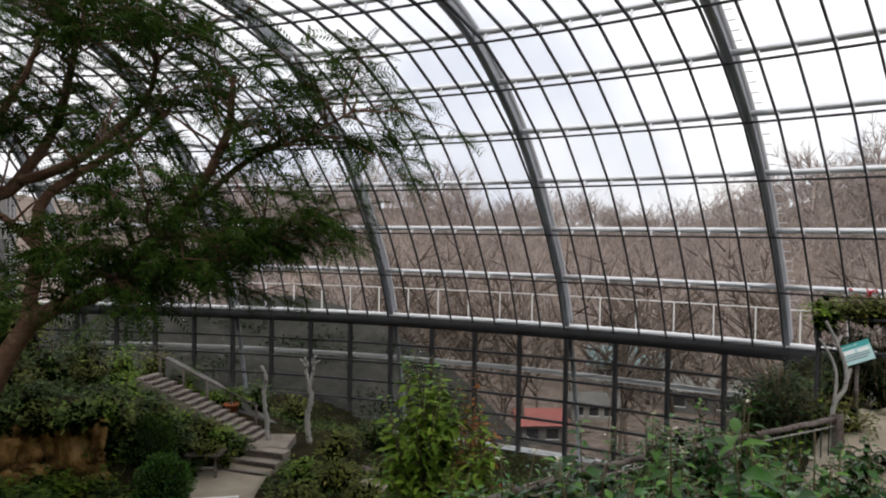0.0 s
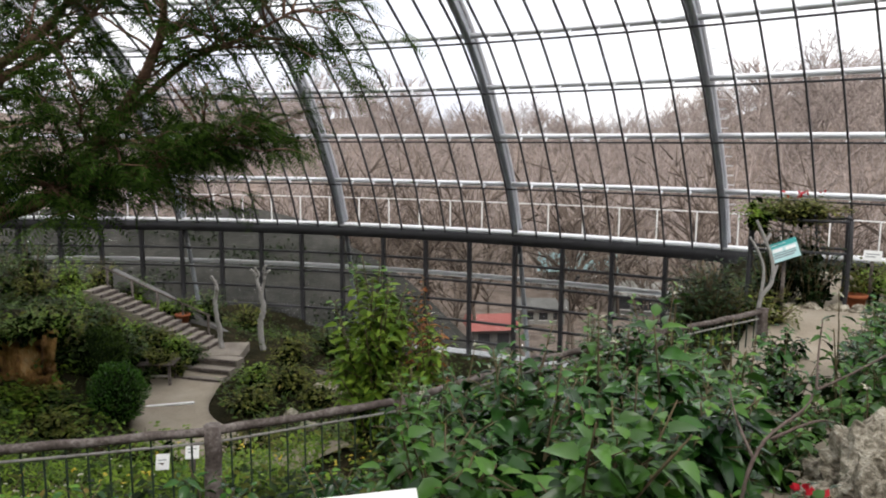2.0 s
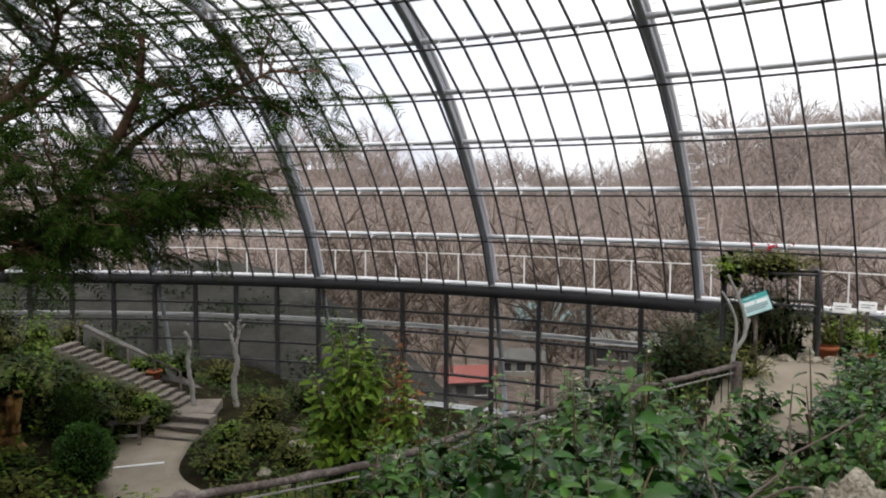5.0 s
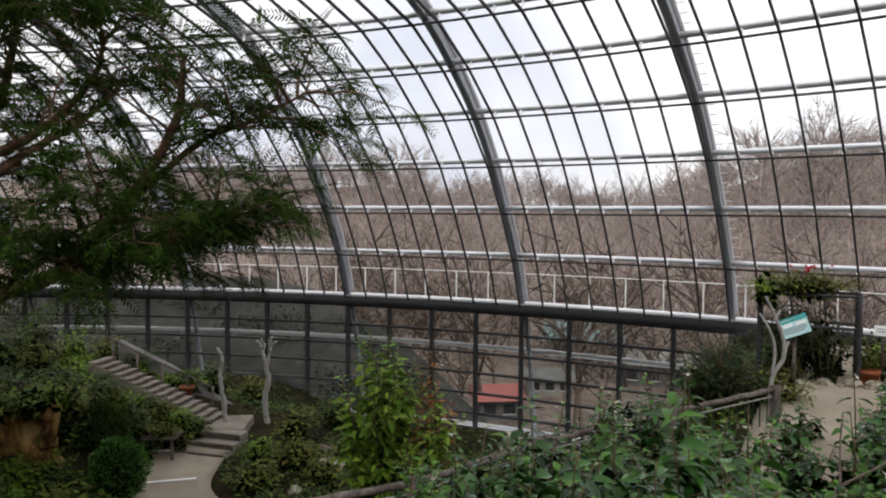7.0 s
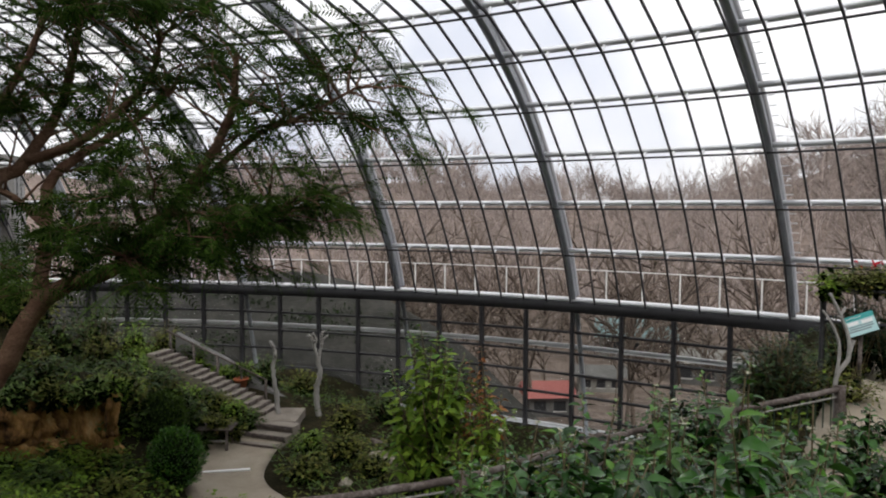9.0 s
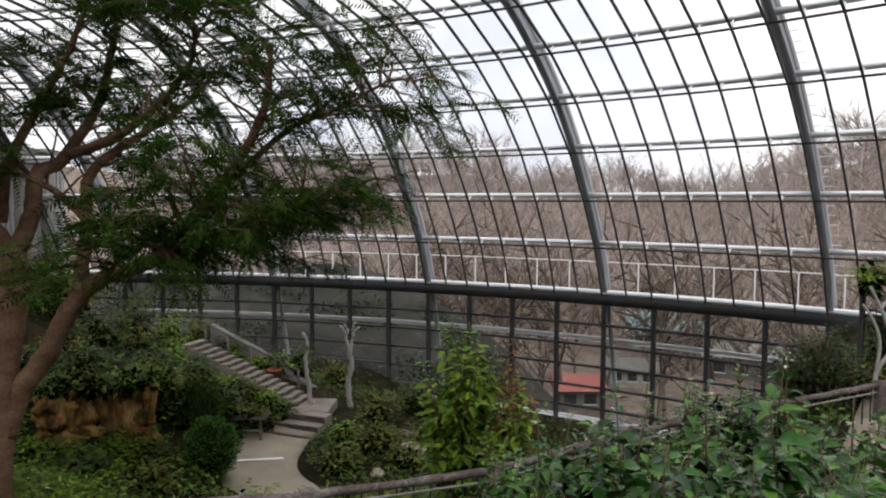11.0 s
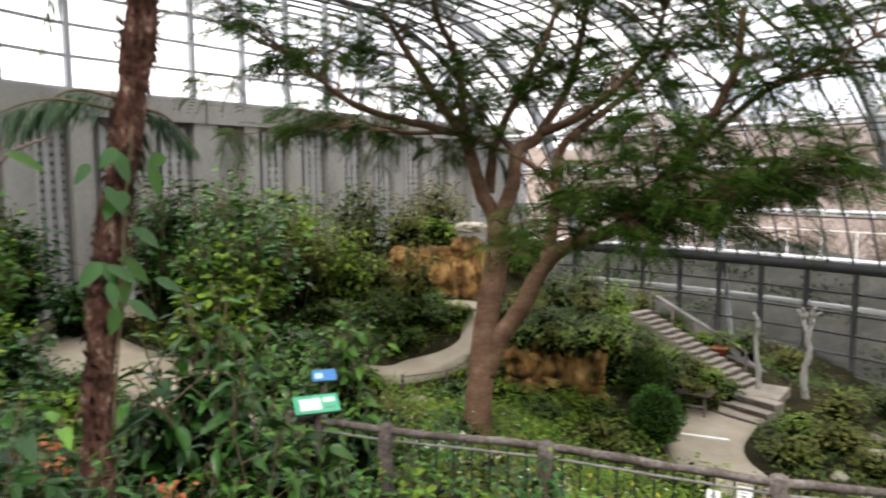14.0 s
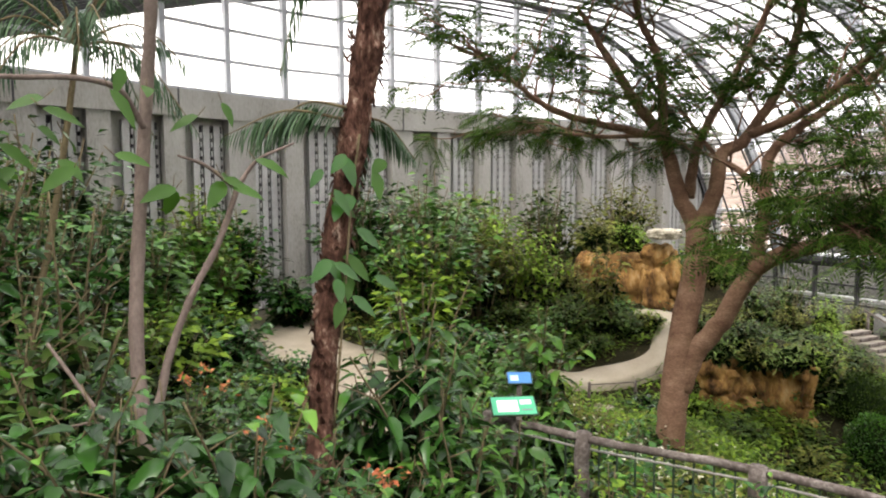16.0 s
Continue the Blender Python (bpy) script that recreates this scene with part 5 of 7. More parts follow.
# shrubs of the west bank, near to far
WEST = [  # x, y, height, width, leaf, leaf length, leaves
    (-4.2, 1.6, 1.0, 1.1, "broad", 0.14, 420), (-4.0, 0.4, 1.1, 1.2, "broad", 0.15, 420), (-4.6, 2.6, 0.9, 1.0, "broad", 0.13, 380), (-5.6, 0.2, 2.0, 1.3, "deep", 0.13, 480),
    (-6.4, 0.7, 2.5, 1.5, "broad", 0.14, 560), (-6.9, 1.9, 0.9, 1.2, "deep", 0.12, 420), (-7.6, 0.4, 2.9, 1.7, "broad", 0.15, 640), (-8.4, 1.5, 1.2, 1.4, "bright", 0.13, 520),
    (-9.2, 0.7, 2.7, 1.9, "broad", 0.16, 700), (-10.0, 2.0, 1.3, 1.6, "deep", 0.14, 620), (-11.3, 1.6, 2.7, 2.0, "broad", 0.16, 700), (-11.2, 2.9, 1.2, 1.6, "bright", 0.14, 560), (-12.9, 2.5, 2.2, 1.8, "broad", 0.16, 700),
    (-14.3, 3.9, 1.5, 1.6, "deep", 0.16, 640), (-13.4, 4.6, 0.7, 1.4, "bright", 0.13, 460),
    (-6.3, 3.4, 0.6, 1.2, "broad", 0.2, 200), (-7.4, 3.4, 0.6, 1.2, "bright", 0.16, 260), (-8.3, 6.6, 1.1, 1.3, "broad", 0.2, 300), (-9.3, 7.4, 0.8, 1.2, "bright", 0.18, 300),
    (-10.6, 8.6, 0.8, 1.4, "broad", 0.18, 520), (-11.8, 8.4, 2.0, 1.7, "bright", 0.16, 560), (-12.8, 9.4, 2.8, 2.2, "mid", 0.16, 820), (-11.4, 10.9, 0.6, 1.5, "deep", 0.11, 700), (-14.6, 8.9, 2.9, 2.2, "broad", 0.17, 760), (-15.6, 10.4, 2.8, 2.0, "deep", 0.16, 640),
    (-14.9, 11.8, 2.6, 2.0, "broad", 0.16, 640), (-13.6, 11.6, 2.2, 1.8, "olive", 0.14, 620), (-15.8, 13.4, 2.8, 2.0, "bright", 0.15, 600), (-16.2, 6.3, 2.4, 1.6, "broad", 0.16, 520), (-15.4, 5.2, 2.6, 1.8, "bright", 0.15, 560), (-15.2, 3.2, 2.8, 1.8, "deep", 0.15, 560),
    (-14.6, 17.2, 1.5, 2.0, "olive", 0.14, 620), (-16.0, 16.6, 2.5, 2.0, "deep", 0.14, 560), (-15.4, 19.5, 1.8, 2.2, "olive", 0.13, 560), (-12.6, 20.5, 1.4, 2.0, "bright", 0.12, 560), (-10.6, 21.6, 1.5, 1.9, "deep", 0.12, 560), (-13.6, 23.0, 1.6, 2.0, "olive", 0.13, 480),
    (-5.9, 6.6, 0.8, 1.2, "bright", 0.09, 620), (-7.0, 7.6, 0.9, 1.3, "olive", 0.09, 640), (-5.2, 7.6, 0.8, 1.3, "broad", 0.09, 620), (-7.9, 8.6, 0.7, 1.2, "mid", 0.10, 560), (-6.1, 9.0, 0.8, 1.3, "olive", 0.09, 620), (-4.6, 8.6, 0.8, 1.3, "bright", 0.08, 620), (-8.8, 9.9, 0.5, 0.9, "bright", 0.10, 460),
]
KIND = {"mid": "leafy mid-green shrub in the planting", "broad": "green broad-leaved shrub beside the footpath", "deep": "dense dark green shrub in the planting", "bright": "fresh light green shrub in the planting", "olive": "loose olive green shrub on the bank"}
WEST += [(-6.1, 2.9, 0.75, 1.0, "broad", 0.13, 320), (-8.0, 3.9, 0.6, 0.9, "bright", 0.12, 320), (-9.3, 6.9, 0.8, 1.2, "broad", 0.13, 420), (-11.4, 7.9, 0.9, 1.3, "bright", 0.13, 420), (-10.9, 5.0, 0.5, 1.2, "broad", 0.12, 360), (-6.6, 5.2, 0.9, 0.9, "broad", 0.16, 300), (-14.9, 7.0, 1.0, 1.2, "broad", 0.14, 400),
         (-6.3, 5.9, 1.9, 1.2, "broad", 0.22, 260),  (-5.5, 3.6, 0.6, 1.0, "broad", 0.18, 240), (-8.9, 3.3, 0.6, 1.4, "broad", 0.16, 380), (-9.9, 4.2, 0.5, 1.3, "bright", 0.15, 360),
         (-12.2, 4.3, 0.9, 1.5, "broad", 0.16, 420), (-12.6, 3.3, 2.0, 1.8, "mid", 0.15, 760), (-13.8, 3.1, 2.4, 1.9, "broad", 0.16, 820), (-14.7, 4.9, 2.2, 1.7, "mid", 0.15, 760), (-10.4, 0.9, 2.6, 1.9, "mid", 0.15, 800), (-8.6, 0.2, 2.7, 1.7, "broad", 0.15, 760), (-7.0, 0.9, 1.9, 1.4, "broad", 0.15, 700), (-4.75, 1.05, 1.0, 1.2, "broad", 0.15, 480), (-4.55, 0.15, 1.3, 1.2, "broad", 0.15, 480), (-5.2, 1.5, 0.8, 1.0, "broad", 0.14, 420), (-10.9, 0.6, 3.4, 2.2, "deep", 0.16, 700), (-13.4, 2.0, 3.6, 2.2, "broad", 0.17, 700), (-14.0, 10.3, 3.1, 2.0, "mid", 0.16, 700), (-12.2, 9.0, 2.4, 1.8, "broad", 0.17, 620), (-10.2, 9.7, 0.6, 1.3, "deep", 0.14, 620)]
for i, (x, y, h, w, leaf, size, n) in enumerate(WEST):
    h = h * (1.25 if x < -7.5 else 1.1)
    h = max(h, 2.8 + 0.5 * math.sin(i * 2.1)) if x < -12.4 and 7.5 < y < 14 or x < -15 else h
    if x > -9.5:
        leggy("garden_shrub", on(x, y), h, w, "mid" if leaf == "broad" and i % 2 and x < -5.5 else leaf, size * (1.1 if size < 0.2 else 0.9), KIND[leaf], seed=200 + i, group="garden shrubs", stems=int(9 + 5 * h * w / (0.6 + h)), spacing=0.065 + size * 0.2, low=0.1, sides=3 if h < 1.5 else 4)
        continue
    shrub("garden_shrub", on(x, y), h, w * (1.0 if x > -11 else 1.2), leaf, size * (1.05 if x > -11 else 1.5), int(n * (1.8 if x > -11 else 1.9)), KIND[leaf], seed=200 + i, group="garden shrubs", shape="ovate" if size > 0.12 and x > -9 else "diamond", wide=0.5, low=0.12, tips="tip" if x > -8 else None, loose=0.5)
# tall plants with long drooping leaves beside the palm
for i, (x, y, h, w) in enumerate([(-5.0, 3.05, 2.4, 1.2), (-5.6, 3.45, 2.6, 1.3), (-4.75, 3.3, 1.7, 1.0), (-5.9, 5.6, 1.2, 0.8), (-5.35, 2.75, 1.5, 0.8), (-4.35, 2.95, 1.25, 0.9), (-4.0, 2.35, 0.95, 0.9), (-4.95, 3.95, 1.5, 0.9), (-3.7, 1.0, 1.15, 0.9), (-3.9, 1.75, 1.0, 0.9), (-4.4, 0.75, 1.3, 1.0)]):
    leggy("large_leaf_plant", on(x, y), h, w, "mid" if i % 2 else "broad", 0.22, "tall plant with long drooping green leaves beside the palm", "plant", seed=280 + i, group="large-leaved plants", stems=11, sides=3, spacing=0.12, wide=0.42, low=0.3, droop=0.5)
for i, (x, y, h, w) in enumerate([(-7.2, 3.6, 0.9, 1.0), (-8.2, 4.0, 0.8, 1.0), (-9.4, 3.5, 0.9, 1.1), (-10.6, 3.9, 0.8, 1.1), (-8.6, 6.3, 0.8, 1.0), (-11.9, 4.6, 0.8, 1.1), (-7.2, 8.7, 1.0, 1.0), (-7.8, 9.3, 0.9, 1.0), (-7.3, 9.7, 0.9, 0.9), (-8.0, 10.9, 0.5, 0.8), (-8.4, 8.3, 0.6, 0.9)]):
    leggy("path_side_shrub", on(x, y), h, w, ("mid", "bright", "broad")[i % 3], 0.14, "leafy shrub leaning over the edge of the footpath", seed=290 + i, group="shrubs along the footpath", stems=12, spacing=0.08, low=0.05)
# light-crowned small trees before the wall, and a thin olive one before the rocks
for i, (x, y, h, w, leaf, n) in enumerate([(-13.6, 12.3, 2.9, 2.1, "bright", 26), (-11.9, 8.4, 2.7, 2.0, "mid", 26), (-13.2, 9.6, 3.2, 2.0, "mid", 22), (-12.9, 12.9, 2.6, 1.8, "bright", 18), (-11.2, 13.4, 2.1, 1.3, "olive", 9), (-10.0, 10.2, 0.7, 1.2, "bright", 10)]):
    leggy("small_garden_tree", on(x, y), h, w, leaf, 0.17, "small many-stemmed tree with light yellow-green leaves", "tree", seed=270 + i, group="small trees by the wall", stems=n, sides=5, spacing=0.12, low=0.35, tips="bright")
# leafy stems leaning on the log fence
for i, (x, y, h) in enumerate([(-4.9, 4.45, 0.95), (-4.3, 4.7, 1.0), (-3.6, 4.9, 0.9), (-2.9, 5.1, 0.95), (-2.2, 5.3, 0.85), (-4.0, 4.2, 1.1)]):
    leggy("fence_side_plant", on(x, y), h, 0.8, ("mid", "broad", "bright")[i % 3], 0.13, "leafy stems leaning over the log fence", "plant", seed=260 + i, group="plants against the fence", stems=8, spacing=0.09, low=0.15)
# flowering clumps
for i, (x, y, mat, h) in enumerate([(-7.3, 2.9, "orange", 0.55), (-9.4, 3.2, "orange", 0.9), (-5.3, 2.9, "orange", 0.5), (-5.0, 3.3, "red", 0.4), (2.42, 3.85, "red", 0.6), (2.7, 3.7, "red", 0.55), (-6.6, 2.7, "orange", 0.5), (-5.92, 2.16, "orange", 0.85), (-9.18, 2.83, "orange", 1.1), (-4.6, 2.4, "orange", 0.75), (-4.85, 2.5, "orange", 0.7)]):
    shrub("flowering_plant", on(x, y), h, 0.6, "broad", 0.09, 130, "low green plant with clusters of %s flowers" % ("coral orange" if mat == "orange" else "bright red"), "flowering plant", "diamond", 300 + i, "flowering plants", accent=mat, accent_n=6 if mat == "orange" else 4, accent_size=0.06)
# ---- rocks ----
def rock_block(name, mat, at, size, seed, parent, turn=0.0):
    """A weathered upright block: squared, fissured, its edges worn."""
    bm = bmesh.new()
    bmesh.ops.create_icosphere(bm, subdivisions=4, radius=1.0)
    for v in bm.verts:
        p = v.co
        k = (abs(p.x) ** 5 + abs(p.y) ** 5 + abs(p.z) ** 5) ** 0.2
        v.co = p / k
    bm.normal_update()
    for v in bm.verts:
        p = v.co * Vector((1.6, 1.6, 0.8)) + Vector((seed, seed * 0.7, seed * 1.3))
        crack = abs(noise.noise(p * 1.3)) ** 0.5
        v.co += v.normal * (noise.noise(p) * 0.22 + noise.noise(p * 2.6) * 0.12 - 0.16 * (1 - crack) + noise.noise(p * 6) * 0.05)
        v.co = Vector((v.co.x * size[0] / 2, v.co.y * size[1] / 2, v.co.z * size[2] / 2))
    ob = part(name, bm, mat, parent, smooth=True)
    ob.matrix_basis = pose(*at, 0, 0, turn)
    return ob


def cliff(label, a, b, top, base, seed, thick=0.9):
    """A rock face of upright jointed masses, each with worn edges and fine cracks, under an uneven brow."""
    r = random.Random(seed)
    ln, h = math.dist(a, b), top - base
    th = empty("rock_outcrop", label, "rock", at=(*a, base))
    turn = math.degrees(math.atan2(b[1] - a[1], b[0] - a[0]))
    th.rotation_euler[2] = radians(turn)
    u = 0.0
    while u < ln - 0.1:
        w = min(r.uniform(0.5, 1.2), ln - u)
        cut = sorted([0.0, 1.0 + r.uniform(-0.3, 0.1)] + [r.uniform(0.25, 0.6) for _ in range(r.choice((0, 1, 1)))])
        for z0, z1 in zip(cut[:-1], cut[1:]):
            bm = bmesh.new()
            bmesh.ops.create_cube(bm, size=1)
            bmesh.ops.subdivide_edges(bm, edges=bm.edges[:], cuts=13, use_grid_fill=True)
            bm.normal_update()
            lean, fwd = r.uniform(-0.15, 0.15), r.uniform(-0.28, 0.15)
            sd = r.uniform(0, 50)
            for v in bm.verts:
                c = v.co.copy()
                k = (abs(c.x * 2) ** 8 + abs(c.y * 2) ** 8 + abs(c.z * 2) ** 8) ** (1 / 8)
                c = c / k
                q = Vector((c.x * w, c.y * thick, c.z * h * (z1 - z0)))
                s = q * 2.2 + Vector((sd, sd * 0.7, sd * 0.3))
                wob = 0.2 * noise.noise(s * 0.8) + 0.13 * noise.noise(s * 2.1) + 0.06 * noise.noise(s * 5.1) - 0.09 * max(0, 0.12 - abs(noise.noise(Vector((s.x * 1.6, s.y * 1.6, s.z * 0.35))))) / 0.12
                v.co = q + v.normal * wob + Vector((lean * q.z, fwd, 0))
            ob = part("rock_mass", bm, M["rock"], th, smooth=True)
            ob.location = (u + w / 2, thick / 2, h * (z0 + z1) / 2)
        u += w * 0.8
    return th


cliff("ochre rock face under a grassy overhang", (-8.5, 13.2), (-6.6, 14.25), -3.75, -5.3, 3)
cliff("ochre weathered rock face behind the terrace path", (-13.5, 15.1), (-11.2, 16.6), -1.5, -3.8, 31)
for i, (x, y, z, leaf) in enumerate([(-8.3, 13.5, -3.85, "grass"), (-7.7, 13.8, -3.8, "olive"), (-7.1, 14.1, -3.8, "grass"), (-6.7, 14.4, -3.9, "bright"), (-13.2, 15.5, -1.7, "olive"), (-12.5, 15.9, -1.65, "bright"), (-12.9, 15.1, -3.3, "bright"), (-13.4, 14.9, -3.2, "olive"), (-7.4, 13.5, -5.1, "bright"), (-8.2, 13.0, -5.0, "grass"), (-6.8, 13.9, -5.2, "olive")]):
    shrub("rock_plant", (x, y, z), 0.5, 0.95, leaf, 0.16, 420, "grassy plant rooted on the ochre rock", "plant", "lance", 520 + i, "plants on the rocks", wide=0.2, low=0.0, upright=0.9)
cap = empty("cap_rock", "flat weathered capstone on the ochre rocks", "rock", at=(-11.6, 16.4, -1.5))
rock_block("stone", M["tufa"], (0, 0, 0.05), (0.9, 0.8, 0.28), 9.2, cap, 20)
for i, (x, y, sx, sz) in enumerate([(3.28, 4.3, 0.62, 0.72), (3.6, 4.05, 0.65, 0.8), (3.05, 3.85, 0.42, 0.5), (3.35, 3.75, 0.5, 0.6), (4.2, 4.7, 0.6, 0.5), (5.2, 6.6, 0.5, 0.4), (3.45, 4.7, 0.5, 0.6)]):
    tagged(boulder("tufa_boulder", M["tufa"], on(x, y, sz * 0.25), (sx, sx * 0.9, sz), 3.1 + i * 2, sub=5, rough=0.5), "pale buff pitted tufa boulder beside the footpath", "boulder", "tufa boulders")
for i, (x, y) in enumerate([(7.3, 12.45), (7.62, 12.28), (7.95, 12.05), (8.25, 11.85), (8.55, 11.7), (6.9, 12.3), (6.55, 11.8), (6.35, 11.5)]):
    tagged(boulder("edging_stone", M["tufa"], on(x, y, 0.1), (0.36, 0.26, 0.24), 20 + i * 1.9, sub=3, rough=0.2), "rounded buff stone edging the planting bed", "stone", "edging stones")
for i, (x, y, s) in enumerate([(-8.73, 10.3, 0.5), (-9.3, 11.0, 0.45), (-6.1, 4.35, 0.42), (-1.2, 13.6, 0.4), (-0.7, 13.2, 0.35), (-1.7, 14.0, 0.35), (-2.1, 14.6, 0.3), (-0.2, 13.0, 0.35)]):
    tagged(boulder("garden_stone", M["tufa"], on(x, y, s * 0.2), (s, s * 0.8, s * 0.6), 60 + i * 2.3, sub=3, rough=0.2), "weathered buff garden stone set in the bed", "stone", "garden stones")

# ---- stone steps ----
def flight(label, start, direction, n, rise, run, width, z0):
    d = Vector((*direction, 0)).normalized()
    turn = math.degrees(math.atan2(d.y, d.x))
    th = empty("garden_steps", label, "steps", kind="structure", at=(*start, z0))
    for k in range(n):
        bm = bmesh.new()
        box(bm, 0, -width / 2, -0.6, run + 0.03, width / 2, rise, bevel=0.012)
        st_ = part("step", bm, M["step_stone"], th)
        st_.matrix_basis = pose(d.x * run * k, d.y * run * k, rise * k + random.uniform(-0.006, 0.006), 0, 0, turn + random.uniform(-1, 1))
        bm = bmesh.new()
        box(bm, -0.05, -width / 2 + 0.02, rise - 0.075, 0.0, width / 2 - 0.02, rise + 0.012, bevel=0.015)
        part("nosing", bm, M["log"], st_)
    return th


flight("low stone steps up from the footpath to the landing", (-4.75, 17.1), (0.35, 1), 3, 0.15, 0.33, 1.5, -5.82)
bm = bmesh.new()
box(bm, -5.1, 17.95, -6.2, -3.85, 19.2, -5.36, bevel=0.02)
tagged(part("landing", bm, M["step_stone"]), "worn stone landing at the foot of the stairs", "landing", kind="structure")
flight("long flight of worn garden steps climbing the bank", (-4.7, 18.85), (-3.3, 0.8), 15, 0.0955, 0.23, 0.8, -5.37)
rail = empty("stair_handrail", "dark log handrail with posts beside the garden steps", "handrail", at=(-5.0, 19.5, -5.3))
for k in range(5):
    x, y, z = -5.0 - 0.72 * k, 19.5 + 0.175 * k, -5.3 + 0.3 * k
    v, f = tube_arrays([(x, y, z - 0.3), (x, y, z + 0.62)], 0.035, 8)
    raw("post", v - np.array(rail.location), f, M["log"], rail, True)
v, f = tube_arrays([(-4.95, 19.5, -4.7), (-8.0, 20.22, -3.45)], 0.025, 8)
raw("rail", v - np.array(rail.location), f, M["log"], rail, True)
# sloping concrete parapet behind the stairs
bm = bmesh.new()
prof = [(-7.88, 20.6, -3.6), (-6.44, 20.6, -4.35), (-5.3, 20.6, -5.15), (-4.2, 20.6, -5.85)]
for (xa, ya, za), (xb, yb, zb) in zip(prof[:-1], prof[1:]):
    q = [bm.verts.new(p) for p in ((xa, ya, za), (xb, yb, zb), (xb, yb, zb - 0.9), (xa, ya, za - 0.9), (xa, ya + 0.25, za), (xb, yb + 0.25, zb), (xb, yb + 0.25, zb - 0.9), (xa, ya + 0.25, za - 0.9))]
    for ids in ((0, 3, 2, 1), (4, 5, 6, 7), (0, 1, 5, 4), (3, 7, 6, 2), (1, 2, 6, 5), (0, 4, 7, 3)):
        bm.faces.new([q[i] for i in ids])
tagged(part("parapet_wall", bm, M["dark_concrete"]), "sloping grey concrete parapet behind the stairs", "wall", kind="structure")
# thin pale strip across the lower path
bm = bmesh.new()
box(bm, -0.55, -0.045, -0.1, 0.55, 0.045, 0.015)
line_ob = tagged(part("drain_strip", bm, M["white"]), "pale drain strip set across the footpath", "drain strip", kind="structure")
line_ob.matrix_basis = pose(-4.85, 15.3, gz(-4.85, 15.3) + 0.1, 0, 0, 12)

# ---- dead trunks ----
def dead_trunk(at, lines, label):
    th = empty("dead_trunk", label, "dead tree", at=at)
    for pts, r0, r1 in lines:
        k = 6 * len(pts)
        ln = smooth_line(pts, k)
        ln[1:-1] += np.random.default_rng(k).normal(0, 0.012, (k - 2, 3))
        v, f = tube_arrays(ln, np.linspace(r0, r1, k) * 0.66, 9, 0.2, 4)
        raw("trunk" if r0 > 0.09 else "stub", v, f, M["pale_wood"], th, True)


dead_trunk((-4.47, 18.65, -5.4), [([(0, 0, 0), (-0.05, 0, 0.7), (-0.12, 0, 1.25), (-0.05, 0, 1.65), (-0.2, 0, 1.95)], 0.10, 0.055)], "bleached grey dead trunk, crooked and lopped, on the landing")
dead_trunk((-3.52, 19.3, gz(-3.52, 19.3) - 0.05), [([(0, 0, 0), (-0.05, 0, 0.7), (0.04, 0, 1.2), (0.0, 0, 1.7)], 0.12, 0.095), ([(0.0, 0, 1.6), (-0.1, 0, 1.95), (-0.06, 0, 2.15), (-0.15, 0, 2.32)], 0.07, 0.05), ([(0.0, 0, 1.6), (0.1, 0, 2.0), (0.08, 0, 2.2), (0.16, 0, 2.38)], 0.07, 0.05), ([(-0.09, 0, 2.05), (-0.25, 0, 2.28)], 0.045, 0.035), ([(0.09, 0, 2.1), (0.26, 0, 2.25)], 0.045, 0.035)], "bleached forked dead trunk with lopped stubs")

# ---- clipped bush, table, planting of the lower garden ----
def topiary(at, w, h, label, seed, leaf="bright"):
    g = np.random.default_rng(seed)
    th = empty("clipped_bush", label, "bush", at=at)
    # lumpy core, coloured near-black for the shade behind the clipped leaves
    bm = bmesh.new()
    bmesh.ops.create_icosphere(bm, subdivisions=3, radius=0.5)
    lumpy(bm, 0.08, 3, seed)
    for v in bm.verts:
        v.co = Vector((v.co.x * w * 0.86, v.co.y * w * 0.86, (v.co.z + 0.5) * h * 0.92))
    part("inner_shade_core", bm, M["inner"], th)
    n = 2600
    d = unit(g.normal(0, 1, (n, 3)))
    p = d * [w / 2, w / 2, h / 2] * (0.88 + 0.2 * g.random((n, 1))) * (1 + 0.1 * np.sin(d[:, :1] * 9) * np.cos(d[:, 2:] * 8)) + [0, 0, h / 2]
    p = p[p[:, 2] > 0.02]
    v, f = blades(p, unit(p - [0, 0, h / 2]) * 0.6 + g.normal(0, 0.5, p.shape) + [0, 0, 0.5], g.normal(0, 1, p.shape), 0.075, 0.035, "diamond")
    tagged(raw("foliage", v, f, M[leaf], th), kind="stuff")


topiary(on(-5.45, 14.2, 0.0), 1.02, 1.2, "clipped round green bush beside the lower footpath", 5, "mid")
topiary(on(-6.4, 15.6, 0.0), 1.2, 1.0, "dense dark bush at the corner of the footpath", 6, "deep")
for k in range(8):   # planting along the flank of the stairs
    fx, fy = -5.0 - 0.44 * k, 17.85 + 0.12 * k
    fz = -5.37 + 0.11 * (k * 0.46 / 0.265)
    shrub("stair_side_bush", on(fx, fy), max(0.5, fz - gz(fx, fy) + 0.28), 0.9, ("deep", "bright", "olive")[k % 3], 0.12, 420, "low bush growing along the stair flank", "bush", "diamond", 380 + k, "bushes beside the stairs", low=0.0)
